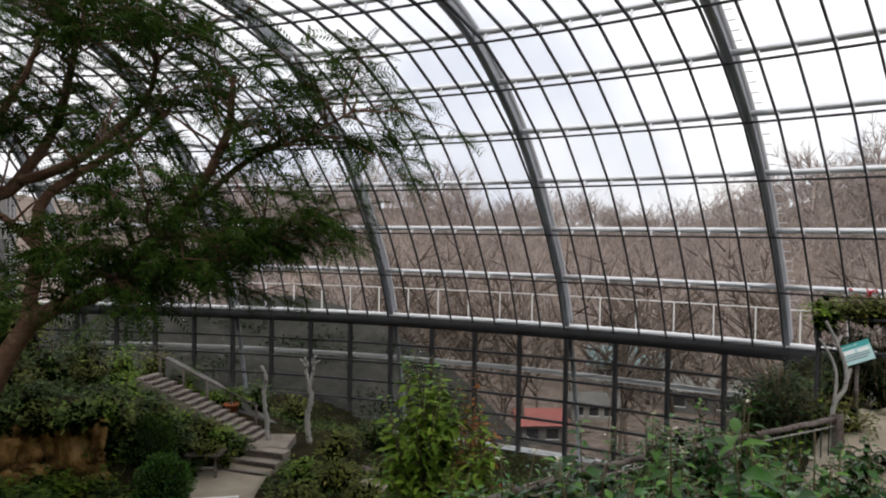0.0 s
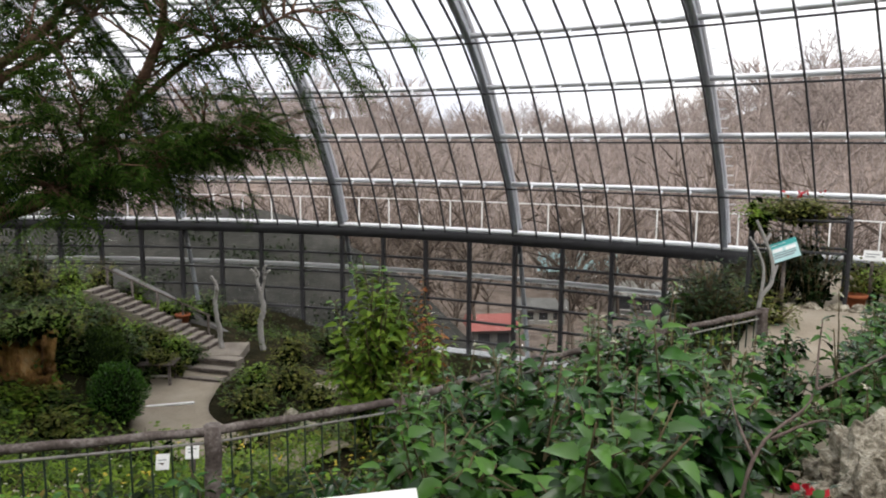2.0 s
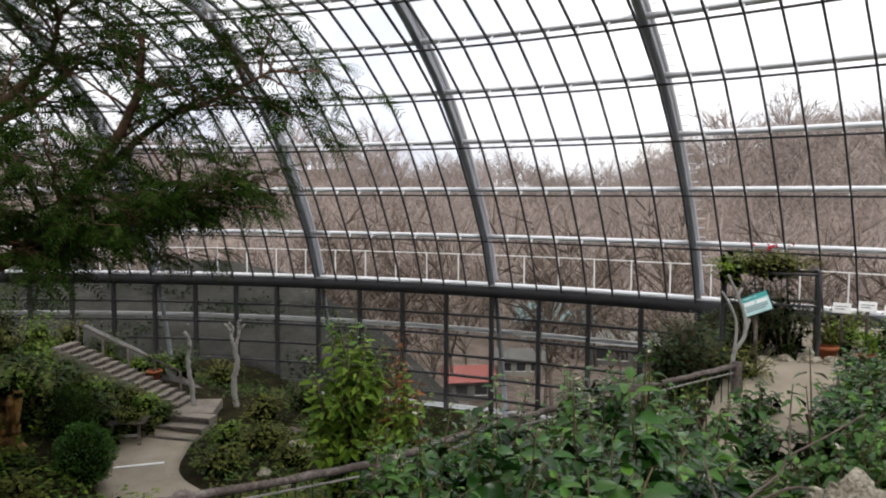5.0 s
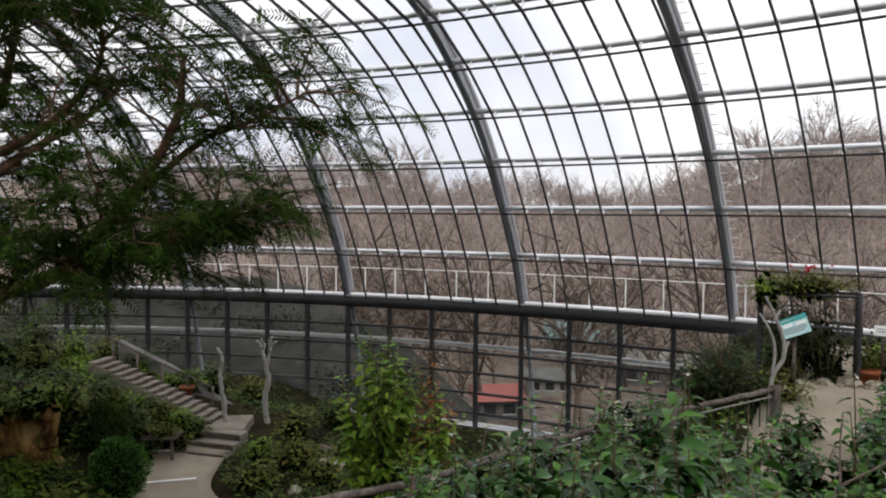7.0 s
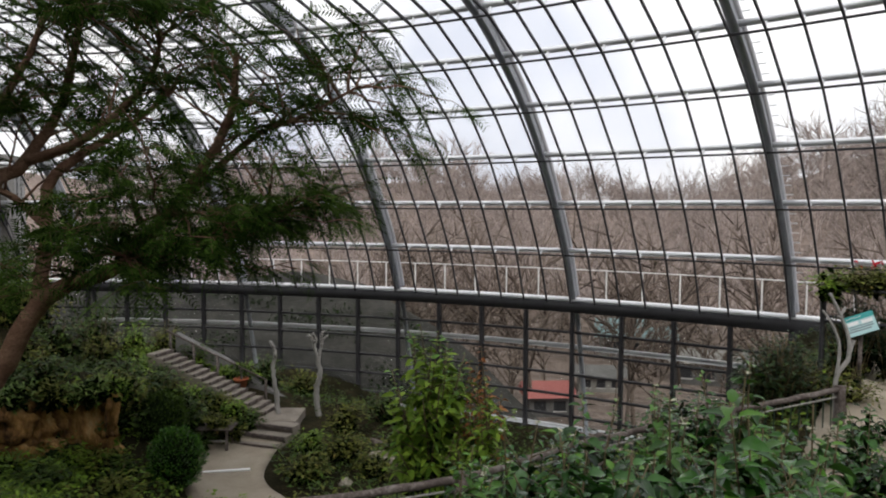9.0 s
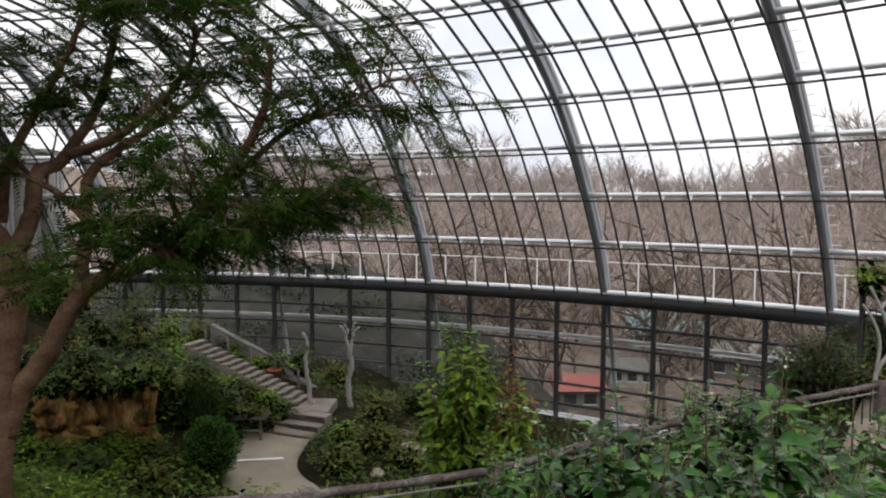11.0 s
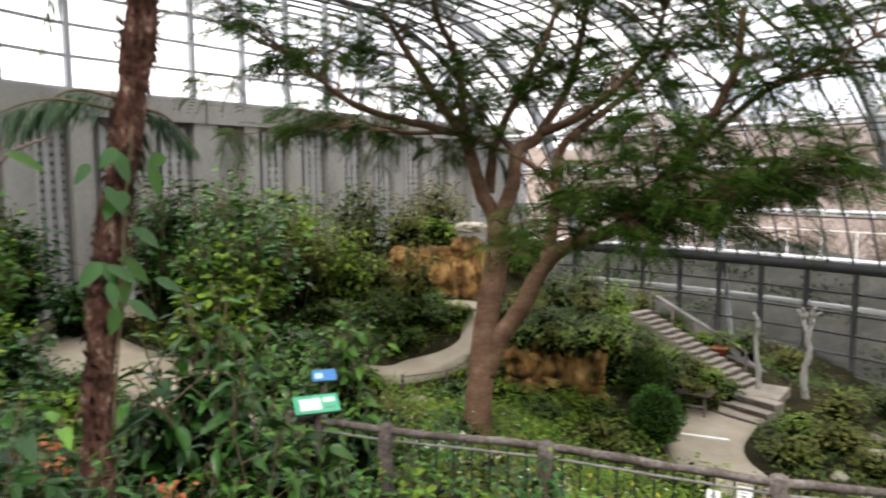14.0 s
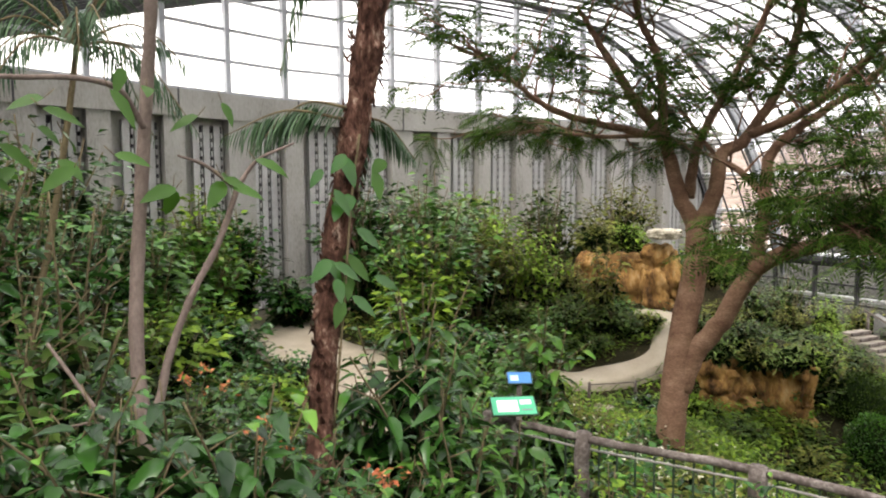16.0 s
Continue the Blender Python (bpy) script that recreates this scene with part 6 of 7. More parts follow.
LOWER = [  # x, y, height, width, leaf, leaf length, leaves
    (-3.0, 14.9, 0.6, 1.0, "olive", 0.10, 700), (-2.4, 16.0, 0.8, 1.3, "olive", 0.10, 800), (-3.2, 16.6, 0.5, 0.9, "bright", 0.10, 600), (-1.6, 15.2, 0.6, 1.2, "olive", 0.09, 700), (-1.2, 16.8, 0.55, 1.1, "olive", 0.10, 700),
    (-2.6, 18.0, 0.9, 1.2, "olive", 0.11, 700), (-1.6, 19.2, 1.0, 1.5, "deep", 0.11, 800), (0.4, 17.4, 0.7, 1.5, "olive", 0.10, 800), (0.2, 15.4, 0.5, 1.4, "bright", 0.08, 800), (1.6, 15.8, 0.7, 1.5, "deep", 0.10, 800), (2.8, 14.6, 1.0, 1.6, "broad", 0.12, 800),
    (1.2, 19.6, 0.9, 1.7, "deep", 0.11, 800), (-0.4, 21.2, 0.8, 1.7, "deep", 0.11, 700), (3.4, 17.6, 1.2, 1.7, "deep", 0.12, 800), (4.6, 15.6, 1.3, 1.6, "broad", 0.12, 800), (5.6, 18.4, 1.3, 1.7, "deep", 0.12, 800), (4.4, 12.8, 1.1, 1.5, "broad", 0.13, 700),
    (-6.9, 16.4, 1.1, 1.5, "deep", 0.11, 1100), (-7.8, 17.1, 0.9, 1.3, "bright", 0.11, 800), (-6.3, 17.0, 0.9, 1.1, "deep", 0.10, 900), (-8.8, 17.8, 0.7, 1.3, "deep", 0.11, 800), (-6.9, 15.0, 1.1, 1.2, "olive", 0.10, 800), (-6.0, 12.6, 0.5, 1.0, "olive", 0.09, 800), (-7.3, 12.6, 0.5, 0.9, "deep", 0.10, 700),
    (-8.3, 14.6, 0.8, 1.4, "olive", 0.10, 900), (-7.2, 15.2, 0.7, 1.4, "olive", 0.10, 900), (-9.4, 14.6, 0.9, 1.3, "deep", 0.11, 700), (-9.9, 16.6, 0.9, 1.5, "olive", 0.11, 800), (-8.9, 12.0, 0.5, 1.0, "broad", 0.11, 600), (-11.6, 12.6, 0.9, 1.7, "deep", 0.10, 1100), (-12.4, 11.6, 0.9, 1.4, "deep", 0.10, 900), (-10.9, 13.2, 0.8, 1.2, "deep", 0.10, 800),
    (-6.0, 20.6, 0.8, 1.0, "bright", 0.10, 600), (-7.2, 20.3, 0.7, 1.0, "bright", 0.10, 600), (-8.6, 20.0, 0.8, 1.2, "bright", 0.10, 700), (-9.8, 20.0, 1.2, 1.4, "olive", 0.11, 700), (-5.4, 21.0, 1.2, 1.1, "deep", 0.12, 600), (-9.0, 22.6, 1.8, 1.6, "deep", 0.13, 700), (-6.4, 23.6, 1.5, 1.6, "deep", 0.13, 600),
    (-11.4, 18.4, 1.3, 1.7, "olive", 0.12, 800), (-10.4, 18.9, 1.2, 1.5, "deep", 0.12, 700), (-13.4, 17.6, 1.0, 1.6, "bright", 0.12, 700), (-14.2, 15.0, 1.6, 1.7, "olive", 0.13, 800), (-12.9, 14.4, 0.7, 1.3, "bright", 0.10, 700),
    (-3.6, 10.6, 0.8, 1.4, "bright", 0.08, 900), (-2.4, 11.6, 0.7, 1.4, "olive", 0.08, 900), (-2.2, 9.2, 0.7, 1.3, "bright", 0.08, 900), (-0.6, 8.6, 0.7, 1.3, "olive", 0.08, 900), (-1.0, 12.6, 0.6, 1.4, "grass", 0.08, 800), (1.2, 12.4, 0.8, 1.5, "olive", 0.09, 900), (2.6, 10.4, 1.0, 1.5, "broad", 0.11, 900), (0.6, 8.9, 0.9, 1.3, "broad", 0.10, 900), (3.8, 10.6, 1.0, 1.4, "broad", 0.11, 800),
    (-2.6, 22.6, 0.9, 1.5, "deep", 0.12, 600), (1.0, 22.6, 0.8, 1.5, "olive", 0.12, 600), (3.0, 20.6, 0.9, 1.6, "deep", 0.12, 700), (-4.6, 22.4, 1.0, 1.4, "olive", 0.12, 600), (6.8, 19.6, 1.1, 1.6, "deep", 0.12, 700),
    (-7.6, 13.3, 0.35, 0.8, "grass", 0.12, 500), (-8.0, 14.3, 0.5, 1.1, "grass", 0.14, 500), (-7.0, 14.7, 0.5, 1.1, "olive", 0.12, 500), (-12.3, 15.2, 0.6, 1.0, "olive", 0.12, 500), (-12.6, 16.9, 0.7, 1.2, "grass", 0.14, 500),
    (-5.9, 16.6, 0.6, 0.8, "deep", 0.10, 500), (-5.3, 17.35, 0.75, 0.7, "olive", 0.10, 400),
    (-13.0, 14.2, 1.5, 1.2, "olive", 0.10, 900), (-12.3, 14.9, 1.1, 0.9, "bright", 0.10, 700), (-7.3, 20.7, 1.1, 1.2, "deep", 0.11, 700), (-8.3, 20.9, 1.2, 1.3, "olive", 0.11, 700), (-6.3, 20.3, 0.7, 0.9, "bright", 0.10, 600), (-9.2, 20.8, 1.4, 1.4, "bright", 0.11, 700), (-8.6, 12.8, 0.5, 0.9, "bright", 0.10, 600), (-6.4, 13.7, 0.5, 0.7, "olive", 0.10, 600),
    (-3.2, 7.4, 0.6, 1.2, "bright", 0.07, 900), (-1.6, 7.4, 0.55, 1.2, "grass", 0.07, 900), (-4.6, 6.4, 0.6, 1.1, "olive", 0.07, 800),
]
LOWER += [(-10.8, 12.3, 0.6, 1.0, "deep", 0.10, 800), (-11.4, 13.0, 0.7, 1.2, "deep", 0.10, 900), (-10.7, 13.4, 0.6, 1.0, "deep", 0.10, 800), (-11.3, 14.1, 0.6, 1.1, "mid", 0.10, 800), (-12.1, 13.3, 0.7, 1.2, "deep", 0.10, 900), (-11.7, 12.0, 0.7, 1.2, "mid", 0.10, 800), (-10.5, 14.1, 0.45, 0.8, "olive", 0.10, 500)]
KIND_LOW = {"mid": "green leafy bush in the lower garden", "broad": "green leafy bush in the lower garden", "deep": "dark evergreen bush in the lower garden, some coloured for tree shade", "bright": "light green low bush in the lower garden", "olive": "straggling olive green undergrowth clump", "grass": "low grassy herb clump in the lower garden"}
for i, (x, y, h, w, leaf, size, n) in enumerate(LOWER):
    # a few bushes under the tree take darker leaves, its shade as colour
    leaf = ("shade_leaf" if i % 2 else "deep") if x < -6.2 and 12.2 < y < 20.5 and i % 6 == 0 else leaf
    shrub("low_bush", on(x, y), h, w, leaf, size * 1.3, int(n * 0.75), KIND_LOW.get(leaf, KIND_LOW["deep"]), "bush", "diamond", 400 + i, "bushes of the lower garden", wide=0.5, low=0.05)
leggy("red_tipped_bush", on(-0.3, 11.4), 3.2, 1.5, "bright", 0.2, "tall rounded bush with light green leaves and rusty young tips", "bush", seed=501, stems=38, spacing=0.08, low=0.3, sides=4, tips="tip")
leggy("bushy_shrub", on(0.45, 10.3), 2.1, 1.2, "bright", 0.15, "bright green leafy shrub beyond the log fence", seed=502, stems=18, spacing=0.08, low=0.2, sides=3, tips="bright")
leggy("rusty_shrub", on(0.6, 11.6), 2.75, 1.1, "rusty", 0.12, "shrub with rusty red young leaves", seed=503, stems=18, spacing=0.09, low=0.55, sides=3, tips="olive")
shrub("dark_round_shrub", on(5.05, 10.9), 1.45, 1.4, "shade_leaf", 0.1, 3200, "dense dark shrub growing beside the log fence", "shrub", "diamond", 504, low=0.05)
shrub("spreading_shrub", on(5.9, 10.9), 0.8, 1.3, "olive", 0.09, 900, "grey-green low shrub at the end of the fence", "shrub", "diamond", 505, low=0.05)
# low wooden stand with a plant over it
tb = empty("wooden_stand", "low weathered wooden stand beside the steps", "stand", at=on(-5.55, 17.0))
for x, y in ((-0.3, -0.2), (0.3, -0.2), (-0.3, 0.2), (0.3, 0.2)):
    bm = bmesh.new()
    box(bm, x - 0.03, y - 0.03, 0, x + 0.03, y + 0.03, 0.5, bevel=0.008)
    part("leg", bm, M["log"], tb)
for k in range(4):
    bm = bmesh.new()
    box(bm, -0.42, -0.3 + k * 0.155, 0.5, 0.42, -0.16 + k * 0.155, 0.53, bevel=0.006)
    part("slat", bm, M["log"], tb)
bm = bmesh.new()
box(bm, -0.3, -0.22, 0.2, 0.3, -0.18, 0.25, bevel=0.005)
part("stretcher", bm, M["pale_wood"], tb)
shrub("stand_plant", on(-5.55, 17.0, 0.53), 0.35, 0.85, "olive", 0.1, 420, "pale grey-green plant spreading over the wooden stand", "plant", "diamond", 506, low=0.0)
# shallow pale basin sunk in the bed
bs = empty("stone_basin", "shallow pale stone basin sunk in the planting bed", "basin", at=on(-1.47, 16.32, 0.12))
n, prof = 24, [(0.0, -0.02), (0.27, -0.01), (0.33, 0.05), (0.36, 0.05), (0.37, -0.25)]
v = np.array([(r * math.cos(a), r * 0.6 * math.sin(a), z) for r, z in prof for a in np.arange(n) * 2 * np.pi / n])
f = np.array([(i * n + k, i * n + (k + 1) % n, (i + 1) * n + (k + 1) % n, (i + 1) * n + k) for i in range(len(prof) - 1) for k in range(n)])
raw("bowl", v, f, M["tufa"], bs, True)
# log edging of the lower bed
ed = empty("log_edging", "reddish brown log edging of the planting bed", "edging", at=on(-1.9, 17.3))
for k in range(3):
    a = np.array([-1.9 + 0.85 * k, 17.3 - 0.12 * k, gz(-1.9 + 0.85 * k, 17.3) + 0.1])
    b = np.array([-1.9 + 0.85 * (k + 1), 17.3 - 0.12 * (k + 1), gz(-1.05 + 0.85 * k, 17.3) + 0.1])
    v, f = log_arrays(a, b, 0.09, 80 + k)
    raw("log", v - np.array(ed.location), f, M["log"], ed, True)

# ---- second, low fence by the terrace path ----
log_fence("low_wire_fence", [(x, y, gz(x, y) + 0.5) for x, y in ((-9.6, 10.9), (-9.35, 12.1), (-9.1, 13.3))], "low dark post and rod fence along the terrace path", -3.3, 91, 0.03, 0.012, False)
# ---- undergrowth over all the beds ----
PATHS = [[(1.2, 1.5), (2.9, 4.4), (4.2, 6.9), (6.5, 10.2), (8.7, 13.3), (11.0, 15.6)], [(-3.2, 12.6), (-4.6, 14.6), (-5.1, 16.4), (-4.9, 17.6)], [(-5.2, 3.6), (-7.6, 5.0), (-10.4, 6.4), (-13.4, 6.4), (-15.9, 7.4), (-16.6, 10.5)],
         [(-11.8, 9.4), (-10.5, 11.3), (-10.0, 12.8), (-9.75, 13.8), (-10.2, 14.8), (-11.3, 15.1), (-12.4, 14.3), (-13.8, 13.0)], [(-4.9, 18.2), (-3.2, 18.9)], [(-4.9, 18.75), (-8.6, 19.8)]]
PATH_PTS = np.vstack([smooth_line([(*q, 0) for q in p], 60)[:, :2] for p in PATHS])


def cover(name, n, leaf, size, tall, seed, label, shape="diamond", wide=0.5, patch=0.5, area=(-17, 14, 3.0, 27), upright=0.8, keep=1.05):
    """Leaves of all the low plants of a bed, thick and thin by patches, clear of paths."""
    g = np.random.default_rng(seed)
    x, y = g.uniform(area[0], area[1], n), g.uniform(area[2], area[3], n)
    dist = np.full(n, 9.0)
    for a in range(0, len(PATH_PTS), 40):
        dist = np.minimum(dist, np.sqrt((x[:, None] - PATH_PTS[a:a + 40, 0]) ** 2 + (y[:, None] - PATH_PTS[a:a + 40, 1]) ** 2).min(1))
    fld = 0.5 + 0.25 * (np.sin(x * 1.7 + seed) * np.cos(y * 1.3 - seed) + np.sin(x * 0.6 + y * 0.9 + seed * 2)) + g.normal(0, 0.1, n)
    ok = (dist > keep) & (fld > patch) & (np.hypot(x - MID.x, y - MID.y) < RAD - 0.4) & (x > -17.2)
    x, y, fld = x[ok], y[ok], fld[ok]
    n = len(x)
    h = tall * g.random(n) ** 1.3 * (0.4 + fld)
    P = np.c_[x, y, ground(x, y) + h]
    a = g.uniform(0, 2 * np.pi, n)
    D = np.c_[np.cos(a), np.sin(a), g.uniform(-0.2, upright, n)]
    N = np.c_[g.normal(0, 0.35, n), g.normal(0, 0.35, n), np.ones(n)]
    L = size * g.uniform(0.55, 1.3, n)
    v, f = blades(P, D, N, L, L * wide, shape, 0.2, 0.3)
    return tagged(raw(name, v, f, M[leaf]), label, "undergrowth", kind="stuff")


cover("ivy_cover", 40000, "deep", 0.15, 0.26, 1, "dark creeping ground cover over the garden beds", patch=0.25)
cover("herb_cover", 26000, "olive", 0.13, 0.34, 2, "olive and yellowing herbs filling the beds", patch=0.4, area=(-17, 14, 3.0, 13.5))
cover("fresh_cover", 26000, "bright", 0.12, 0.34, 3, "fresh light green herbs between the shrubs", patch=0.5, area=(-17, 14, 3.0, 14.5))
cover("grass_cover", 32000, "grass", 0.26, 0.12, 4, "tufts of grass blades over the banks", "lance", 0.06, 0.5, upright=2.2)
# bank cover in the darkest green: shade between the shrubs as leaf colour
cover("bank_cover", 20000, "shade_leaf", 0.13, 0.3, 5, "broad green leaves covering the bank under the viewpoint", "diamond", 0.55, 0.2, area=(-8, 8, 0.5, 9))
cover("sunny_cover", 20000, "bright", 0.12, 0.32, 8, "light green feathery herbs on the slope below the fence", "lance", 0.3, 0.2, area=(-8.5, -1.0, 6.2, 11.8), upright=1.4)
cover("terrace_cover", 11000, "bright", 0.12, 0.32, 9, "mixed low plants on the slope below the terrace path", "diamond", 0.5, 0.05, area=(-12.6, -6.6, 8.2, 15.0), keep=0.3)
cover("terrace_grass", 3000, "grass", 0.3, 0.15, 10, "grass tufts hanging over the edge of the terrace", "lance", 0.07, 0.05, area=(-11.2, -6.6, 8.2, 14.6), upright=1.6, keep=0.3)
cover("west_cover", 26000, "broad", 0.14, 0.55, 6, "thick green growth on the western bank", "diamond", 0.5, 0.3, area=(-17, -4, -3, 9))


def blossoms(name, n, mat, size, area, tall, seed, label):
    g = np.random.default_rng(seed)
    x, y = g.uniform(area[0], area[1], n), g.uniform(area[2], area[3], n)
    c = np.repeat(np.c_[x, y, ground(x, y) + tall * g.uniform(0.5, 1, n)], 5, 0)
    d = g.normal(0, 1, c.shape) * [1, 1, 0.4]
    v, f = blades(c, d, np.tile([0, 0, 1.0], (len(c), 1)), size, size * 0.6, "diamond", 0.2, 0.1)
    return tagged(raw(name, v, f, M[mat]), label, "flowers", kind="stuff")


blossoms("white_blossom", 160, "pale_flower", 0.035, (-8, -3, 5.5, 10), 0.75, 1, "small white flowers scattered over the herbs")
blossoms("yellow_blossom", 60, "yellow", 0.035, (-4, 1, 6.5, 10), 0.65, 2, "small yellow flowers among the herbs")

# ---- panels and signs ----
def tilted_sign(name, at, w, h, turn, tilt, post_h, colours, label, frame_mat="green_metal", lean=0.0):
    """A printed panel on a post: coloured fields and bars of print."""
    th = empty(name, label, "sign", at=(at[0], at[1], at[2] - post_h))
    v, f = tube_arrays([(0, 0, 0), (0, 0, post_h)], 0.03, 10)
    raw("post", v, f, M["log"], th, True)
    bm = bmesh.new()
    box(bm, -w / 2 - 0.015, -0.012, -h / 2 - 0.015, w / 2 + 0.015, 0.0, h / 2 + 0.015, bevel=0.004)
    bd = part("board", bm, M[frame_mat], th)
    bd.matrix_basis = pose(0, 0, post_h, tilt, lean, turn)
    for i, (x0, z0, x1, z1, mat) in enumerate(colours):
        bm = bmesh.new()
        box(bm, (x0 - 0.5) * w, -0.017 - 0.003 * (i > 0), (z0 - 0.5) * h, (x1 - 0.5) * w, -0.012, (z1 - 0.5) * h)
        part("print_bar" if i else "printed_face", bm, M[mat], bd)
    return th


tilted_sign("garden_sign", (6.3, 10.95, -1.72), 0.42, 0.36, -32, -40, 1.15, [(0, 0, 1, 1, "pale_teal"), (0, 0.74, 1, 1, "teal"), (0.08, 0.85, 0.6, 0.92, "panel_white"), (0.08, 0.52, 0.45, 0.68, "panel_white"), (0.55, 0.5, 0.92, 0.66, "panel_white"), (0.08, 0.3, 0.9, 0.36, "print"), (0.08, 0.18, 0.8, 0.24, "print"), (0.08, 0.42, 0.9, 0.46, "print")], "tilted white and teal notice panel beside the footpath", lean=-24)
tilted_sign("info_board", (-5.48, 4.64, -2.27), 0.44, 0.24, 56, -62, 1.2, [(0, 0, 1, 1, "mint"), (0.12, 0.15, 0.6, 0.8, "panel_white"), (0.66, 0.55, 0.92, 0.8, "panel_white"), (0.66, 0.2, 0.92, 0.28, "print")], "green and white picture board at the end of the log fence")
tilted_sign("blue_board", (-6.05, 5.3, -2.22), 0.26, 0.16, 52, -58, 1.25, [(0, 0, 1, 1, "blue"), (0.1, 0.2, 0.45, 0.7, "pale_teal")], "small blue board behind the green board")
tilted_sign("white_panel", (-0.05, 2.25, -1.47), 0.5, 0.36, 10, -58, 1.2, [(0, 0, 1, 1, "panel_white"), (0.1, 0.2, 0.9, 0.26, "print"), (0.1, 0.4, 0.9, 0.46, "print")], "white tilted label panel on the bank", "panel_white")
for i, (x, y, z) in enumerate([(8.6, 12.15, -2.0), (8.95, 11.95, -1.95), (9.3, 11.75, -2.0)]):
    tilted_sign("plant_label", (x, y, z), 0.26, 0.17, -38, -30, 0.75, [(0, 0, 1, 1, "panel_white"), (0.1, 0.6, 0.9, 0.7, "print"), (0.1, 0.3, 0.7, 0.4, "print")], "small white plant label among the potted plants", "panel_white")

for x, z in ((-2.42, -3.49), (-2.1, -3.37)):
    tilted_sign("plant_label", (x, 7.5, z), 0.11, 0.14, 5, -25, z - gz(x, 7.5), [(0, 0, 1, 1, "panel_white"), (0.1, 0.6, 0.9, 0.68, "print"), (0.1, 0.35, 0.7, 0.43, "print")], "small white plant label standing among the herbs", "panel_white")

# ---- flowering arbour and its gnarled branch ----
ar = empty("flower_arbour", "low dark wooden arbour overgrown with red flowering vine", "arbour", at=on(6.66, 12.8))
off = -np.array(ar.location)
CORN = [(6.66, 12.8), (8.06, 12.0), (7.0, 13.4), (8.4, 12.6)]
for i, (x, y) in enumerate(CORN):
    v, f = log_arrays(np.array((x, y, gz(x, y) - 0.1)), np.array((x, y, -1.36)), 0.04, 120 + i)
    raw("post", v + off, f, M["bar"], ar, True)
for i, (a, b, z) in enumerate([(0, 1, -1.38), (2, 3, -1.38), (0, 2, -1.34), (1, 3, -1.34), (0, 1, -1.95), (2, 3, -1.95)]):
    v, f = log_arrays(np.array((*CORN[a], z)), np.array((*CORN[b], z)), 0.028, 130 + i)
    raw("beam", v + off, f, M["bar"], ar, True)
for k in range(7):
    s = (k + 0.5) / 7
    x, y = 6.66 + 1.4 * s, 12.8 - 0.8 * s
    v, f = log_arrays(np.array((x, y, -1.3)), np.array((x + 0.34, y + 0.6, -1.3)), 0.02, 140 + k, 5, 6)
    raw("slat", v + off, f, M["bar"], ar, True)
shrub("arbour_vine", (7.5, 12.7, -1.38), 0.36, 1.9, "olive", 0.10, 1500, "thick flowering vine over the arbour with red blooms", "vine", "diamond", 601, accent="red", accent_n=5, accent_size=0.075, low=0.0, depth=1.2)
for i, (x, y) in enumerate([(7.2, 12.9), (7.8, 12.6), (7.6, 13.2)]):
    shrub("arbour_undergrowth", on(x, y), 1.85, 1.0, "shade_leaf", 0.11, 900, "dark leafy growth filling the arbour", "shrub", "diamond", 610 + i, "arbour undergrowth", low=0.0)
shrub("trailing_vine", (6.75, 12.6, -1.5), 0.5, 0.9, "bright", 0.12, 360, "light green vine hanging over the arbour post", "vine", "diamond", 602, low=0.0)
br = empty("branch_rail", "pale gnarled branch set upright as a rail end", "branch", at=on(5.43, 9.98))
off = -np.array(br.location)
for pts, r0, r1 in (([(5.4, 9.9, -3.0), (5.43, 9.98, -2.34), (5.6, 10.0, -2.05), (5.62, 10.05, -1.75), (5.52, 10.11, -1.43), (5.42, 10.2, -1.15)], 0.035, 0.02), ([(5.43, 9.98, -2.3), (5.5, 10.05, -1.9), (5.42, 10.1, -1.6), (5.33, 10.2, -1.4)], 0.024, 0.016), ([(5.6, 10.0, -2.0), (5.7, 10.05, -1.8)], 0.03, 0.02), ([(5.5, 10.1, -1.5), (5.62, 10.15, -1.35)], 0.028, 0.018)):
    k = 5 * len(pts)
    v, f = tube_arrays(smooth_line(pts, k), np.linspace(r0, r1, k), 9, 0.2, 2)
    raw("branch", v + off, f, M["pale_wood"], br, True)


# ---- pots ----
def potted(at, r, h, leaf, label, seed, plant_h=0.35, accent=None):
    th = empty("potted_plant", label, "potted plant", "potted plants", at=at)
    prof = [(0.0, 0.0), (r * 0.68, 0.0), (r * 0.92, h * 0.8), (r * 1.04, h * 0.8), (r * 1.04, h), (r * 0.9, h), (r * 0.85, h * 0.86), (0.0, h * 0.86)]
    n = 20
    v = np.array([(x * math.cos(a), x * math.sin(a), z) for x, z in prof for a in np.arange(n) * 2 * np.pi / n])
    f = np.array([(i * n + k, i * n + (k + 1) % n, (i + 1) * n + (k + 1) % n, (i + 1) * n + k) for i in range(len(prof) - 1) for k in range(n)])
    raw("pot", v, f, M["terracotta"], th, True)
    g = np.random.default_rng(seed)
    m = 160
    p = np.c_[g.normal(0, r * 0.6, (m, 2)), h + g.random(m) * plant_h]
    d = np.c_[p[:, :2] * 2 + g.normal(0, 0.3, (m, 2)), g.uniform(0, 1, m)]
    v, f = blades(p, d, np.tile([0, 0, 1.0], (m, 1)) + g.normal(0, 0.3, (m, 3)), 0.1, 0.05, "diamond")
    tagged(raw("plant", v, f, M[leaf], th), kind="stuff")


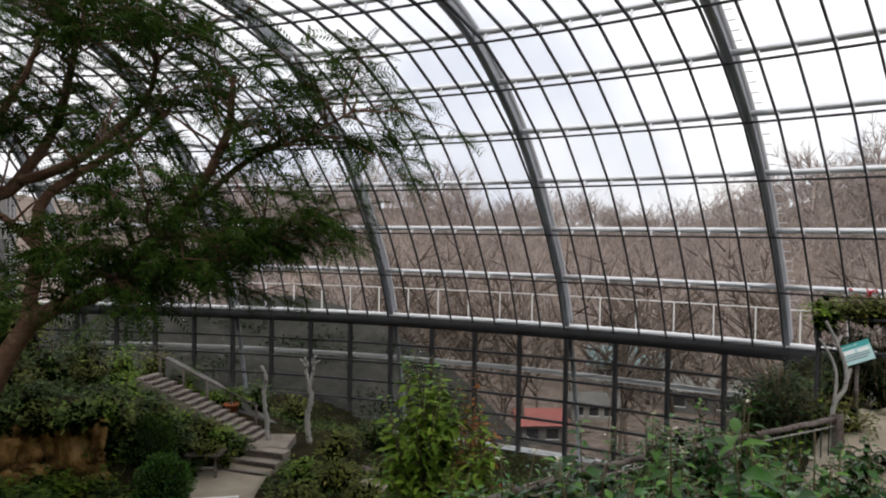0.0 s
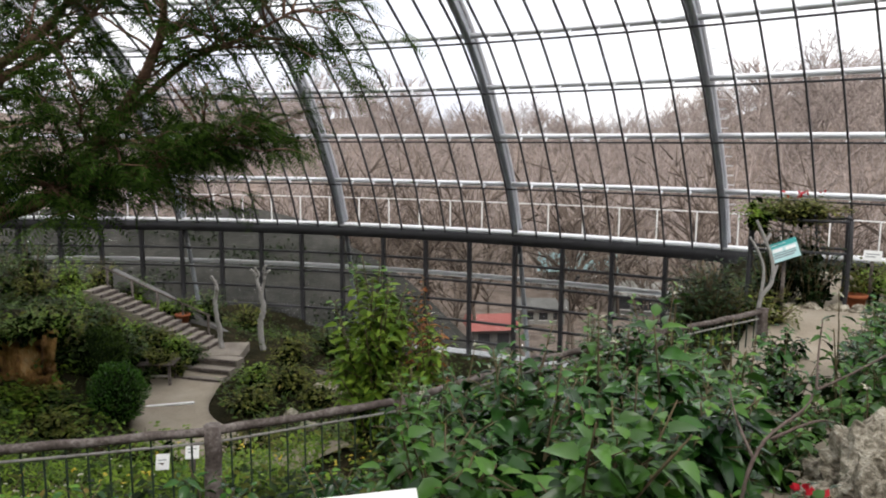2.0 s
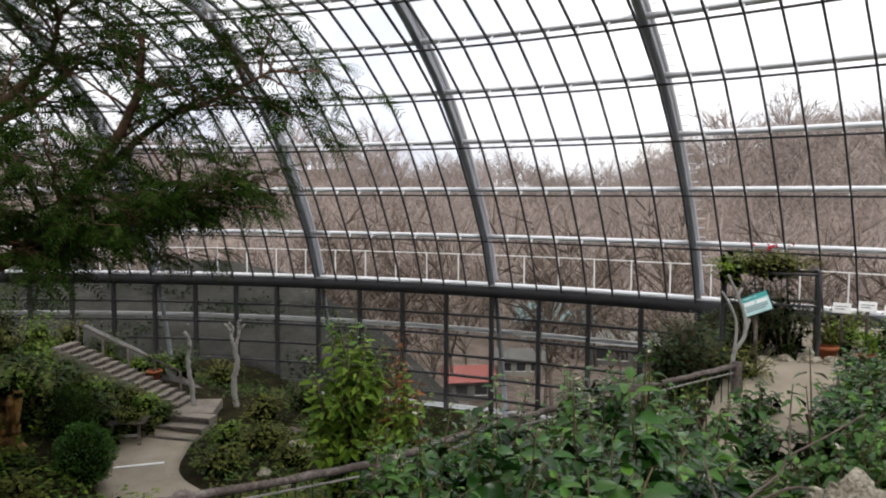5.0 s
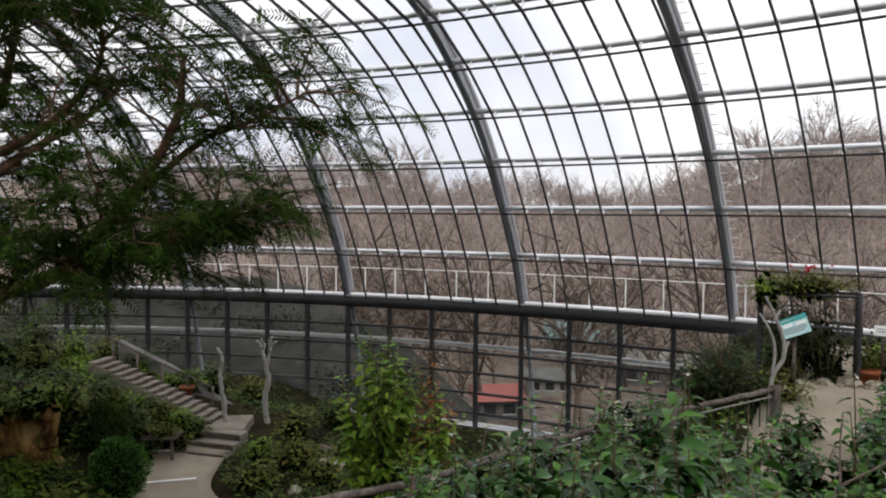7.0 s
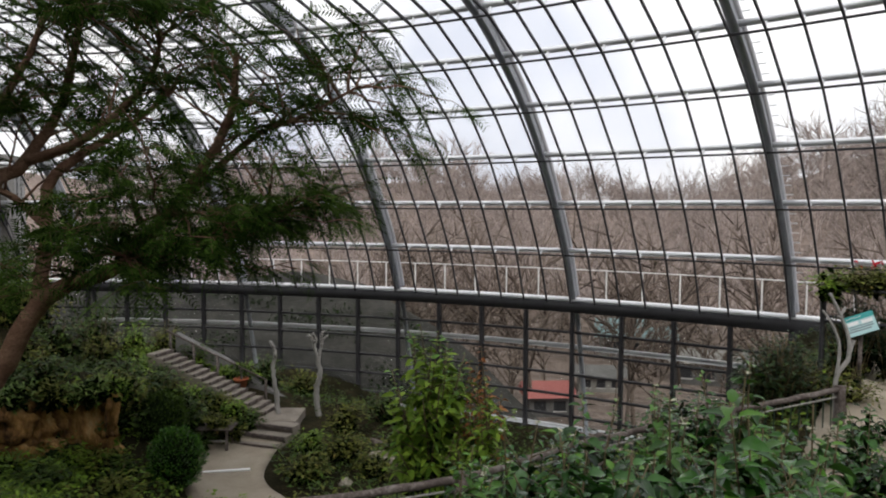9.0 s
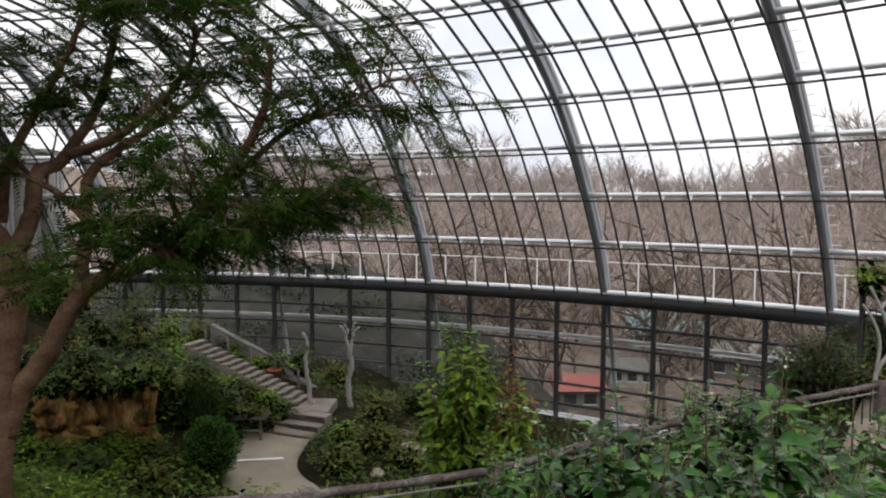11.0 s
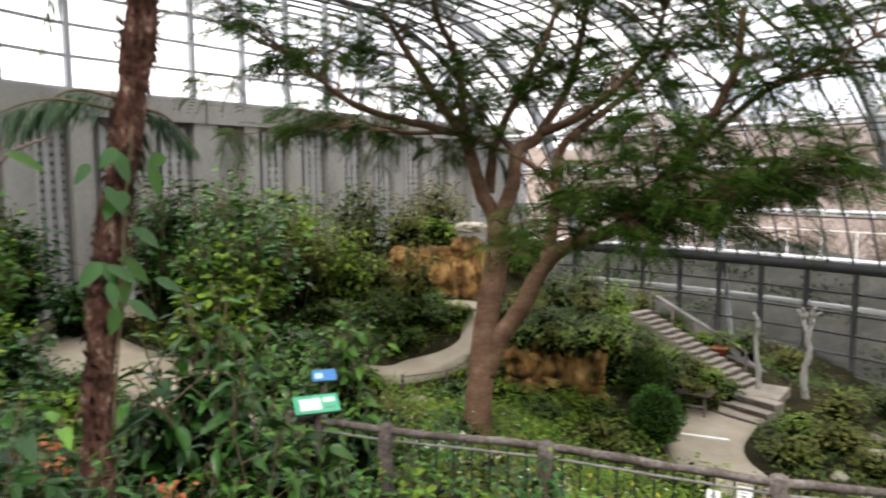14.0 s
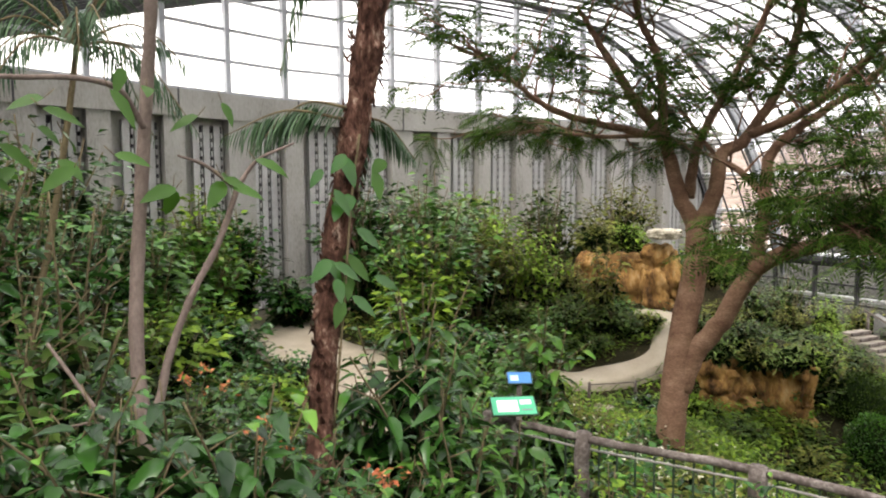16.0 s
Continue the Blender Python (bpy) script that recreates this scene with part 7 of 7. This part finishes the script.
potted(on(8.38, 12.2), 0.19, 0.32, "olive", "terracotta pot with a small plant beside the arbour", 1)
potted(on(8.85, 11.75), 0.15, 0.24, "bright", "small terracotta pot with green plant", 2)
potted(on(9.25, 11.5), 0.16, 0.24, "bright", "terracotta pot with green leaves by the path edge", 3)
potted((-5.75, 19.75, -4.95), 0.2, 0.26, "deep", "terracotta pot at the edge of the garden steps", 4)
for i, (x, y, h, w, leaf) in enumerate([(8.9, 12.6, 0.7, 1.2, "bright"), (9.8, 12.3, 0.8, 1.3, "broad"), (9.6, 11.2, 0.6, 1.0, "bright"), (10.6, 11.6, 0.9, 1.4, "broad"), (7.2, 13.6, 0.7, 1.2, "deep"), (6.2, 11.4, 0.45, 0.7, "bright"), (9.6, 13.6, 0.8, 1.3, "olive"), (8.6, 10.4, 0.8, 1.1, "broad"), (9.8, 9.6, 1.0, 1.4, "broad")]):
    shrub("border_plant", on(x, y), h, w, leaf, 0.10, 420, "leafy border plant beside the pale footpath", "plant", "diamond", 620 + i, "border plants", low=0.05)

# ---- sheds and pavilion outside, seen through the lower glass ----
def shed(name, at, w, d, h, roof_h, turn, wall, roof, label, openings=3):
    th = empty(name, label, "building", at=at)
    th.rotation_euler[2] = radians(turn)
    bm = bmesh.new()
    box(bm, -w / 2, -d / 2, 0, w / 2, d / 2, h)
    part("wall", bm, M[wall], th)
    bm = bmesh.new()
    q = [bm.verts.new(p) for p in ((-w / 2 - 0.4, -d / 2 - 0.4, h), (w / 2 + 0.4, -d / 2 - 0.4, h), (w / 2 + 0.4, d / 2 + 0.4, h), (-w / 2 - 0.4, d / 2 + 0.4, h), (-w / 2 - 0.4, 0, h + roof_h), (w / 2 + 0.4, 0, h + roof_h))]
    for ids in ((0, 1, 5, 4), (2, 3, 4, 5), (1, 2, 5), (3, 0, 4), (3, 2, 1, 0)):
        bm.faces.new([q[i] for i in ids])
    part("roof", bm, M[roof], th)
    for k in range(openings):
        x = -w / 2 + w * (k + 0.5) / openings
        bm = bmesh.new()
        box(bm, x - w / openings * 0.3, -d / 2 - 0.03, h * 0.35, x + w / openings * 0.3, -d / 2 + 0.02, h * 0.8)
        win = part("window", bm, M["hole"], th)
        bm = bmesh.new()
        box(bm, x - w / openings * 0.34, -d / 2 - 0.05, h * 0.31, x + w / openings * 0.34, -d / 2 - 0.01, h * 0.35)
        part("sill", bm, M["white"], win)


shed("red_pavilion", (6.0, 44, -12.6), 2.4, 2.0, 1.35, 0.75, 4, "dark_concrete", "red_roof", "small pavilion with faded red roof outside the glass", 2)
shed("teal_roofed_house", (16.0, 62, -12.6), 6.0, 5, 2.0, 1.2, -12, "dull_wall", "teal_roof", "pale house with teal metal roof in the valley")
shed("grey_shed", (10.5, 50, -12.6), 3.0, 2, 1.2, 0.6, -6, "dull_wall", "dark_concrete", "low grey shed behind the glasshouse")
shed("long_store", (19.5, 52, -12.6), 6.0, 3, 1.7, 0.8, -20, "dark_concrete", "dull_wall", "long pale store building in the valley", 4)

# dark earth bank outside, at the foot of the lower glass, with a few evergreens
g = np.random.default_rng(77)


def outer_height(a, r):
    return -12.5 + np.clip((np.degrees(a) - 62) / 14, 0, 1) * (5.2 + 0.6 * (r - RAD - 4)) + 0.35 * np.sin(a * 37) * np.cos(r * 1.3)


aa, rr = np.meshgrid(np.radians(np.linspace(60, 97, 90)), np.linspace(RAD + 3.6, RAD + 10, 16))
v = np.c_[(MID.x + rr * np.cos(aa)).ravel(), (MID.y + rr * np.sin(aa)).ravel(), np.where(rr < RAD + 3.7, -13.0, outer_height(aa, rr)).ravel()]
ii = np.arange(aa.size).reshape(aa.shape)
tagged(raw("outer_ground", v, np.stack([ii[:-1, :-1], ii[:-1, 1:], ii[1:, 1:], ii[1:, :-1]], -1).reshape(-1, 4), M["bank_earth"], None, True), "dark earth bank outside the lower glass", "bank", kind="structure")
n = 9000
a, r = np.radians(g.uniform(60, 96, n)), RAD + 4.2 + 5 * g.random(n)
keep = np.sin(a * 29) * np.cos(r * 1.9) > 0.1
a, r = a[keep], r[keep]
P = np.c_[MID.x + r * np.cos(a), MID.y + r * np.sin(a), outer_height(a, r) + 0.45 * g.random(len(a)) ** 2]
v, f = blades(P, g.normal(0, 1, P.shape), g.normal(0, 1, P.shape) + [0, 0, 1], 0.2, 0.1, "diamond")
tagged(raw("outer_evergreen", v, f, M["shade_leaf"]), "low evergreen growth on the bank outside", "bushes", kind="stuff")
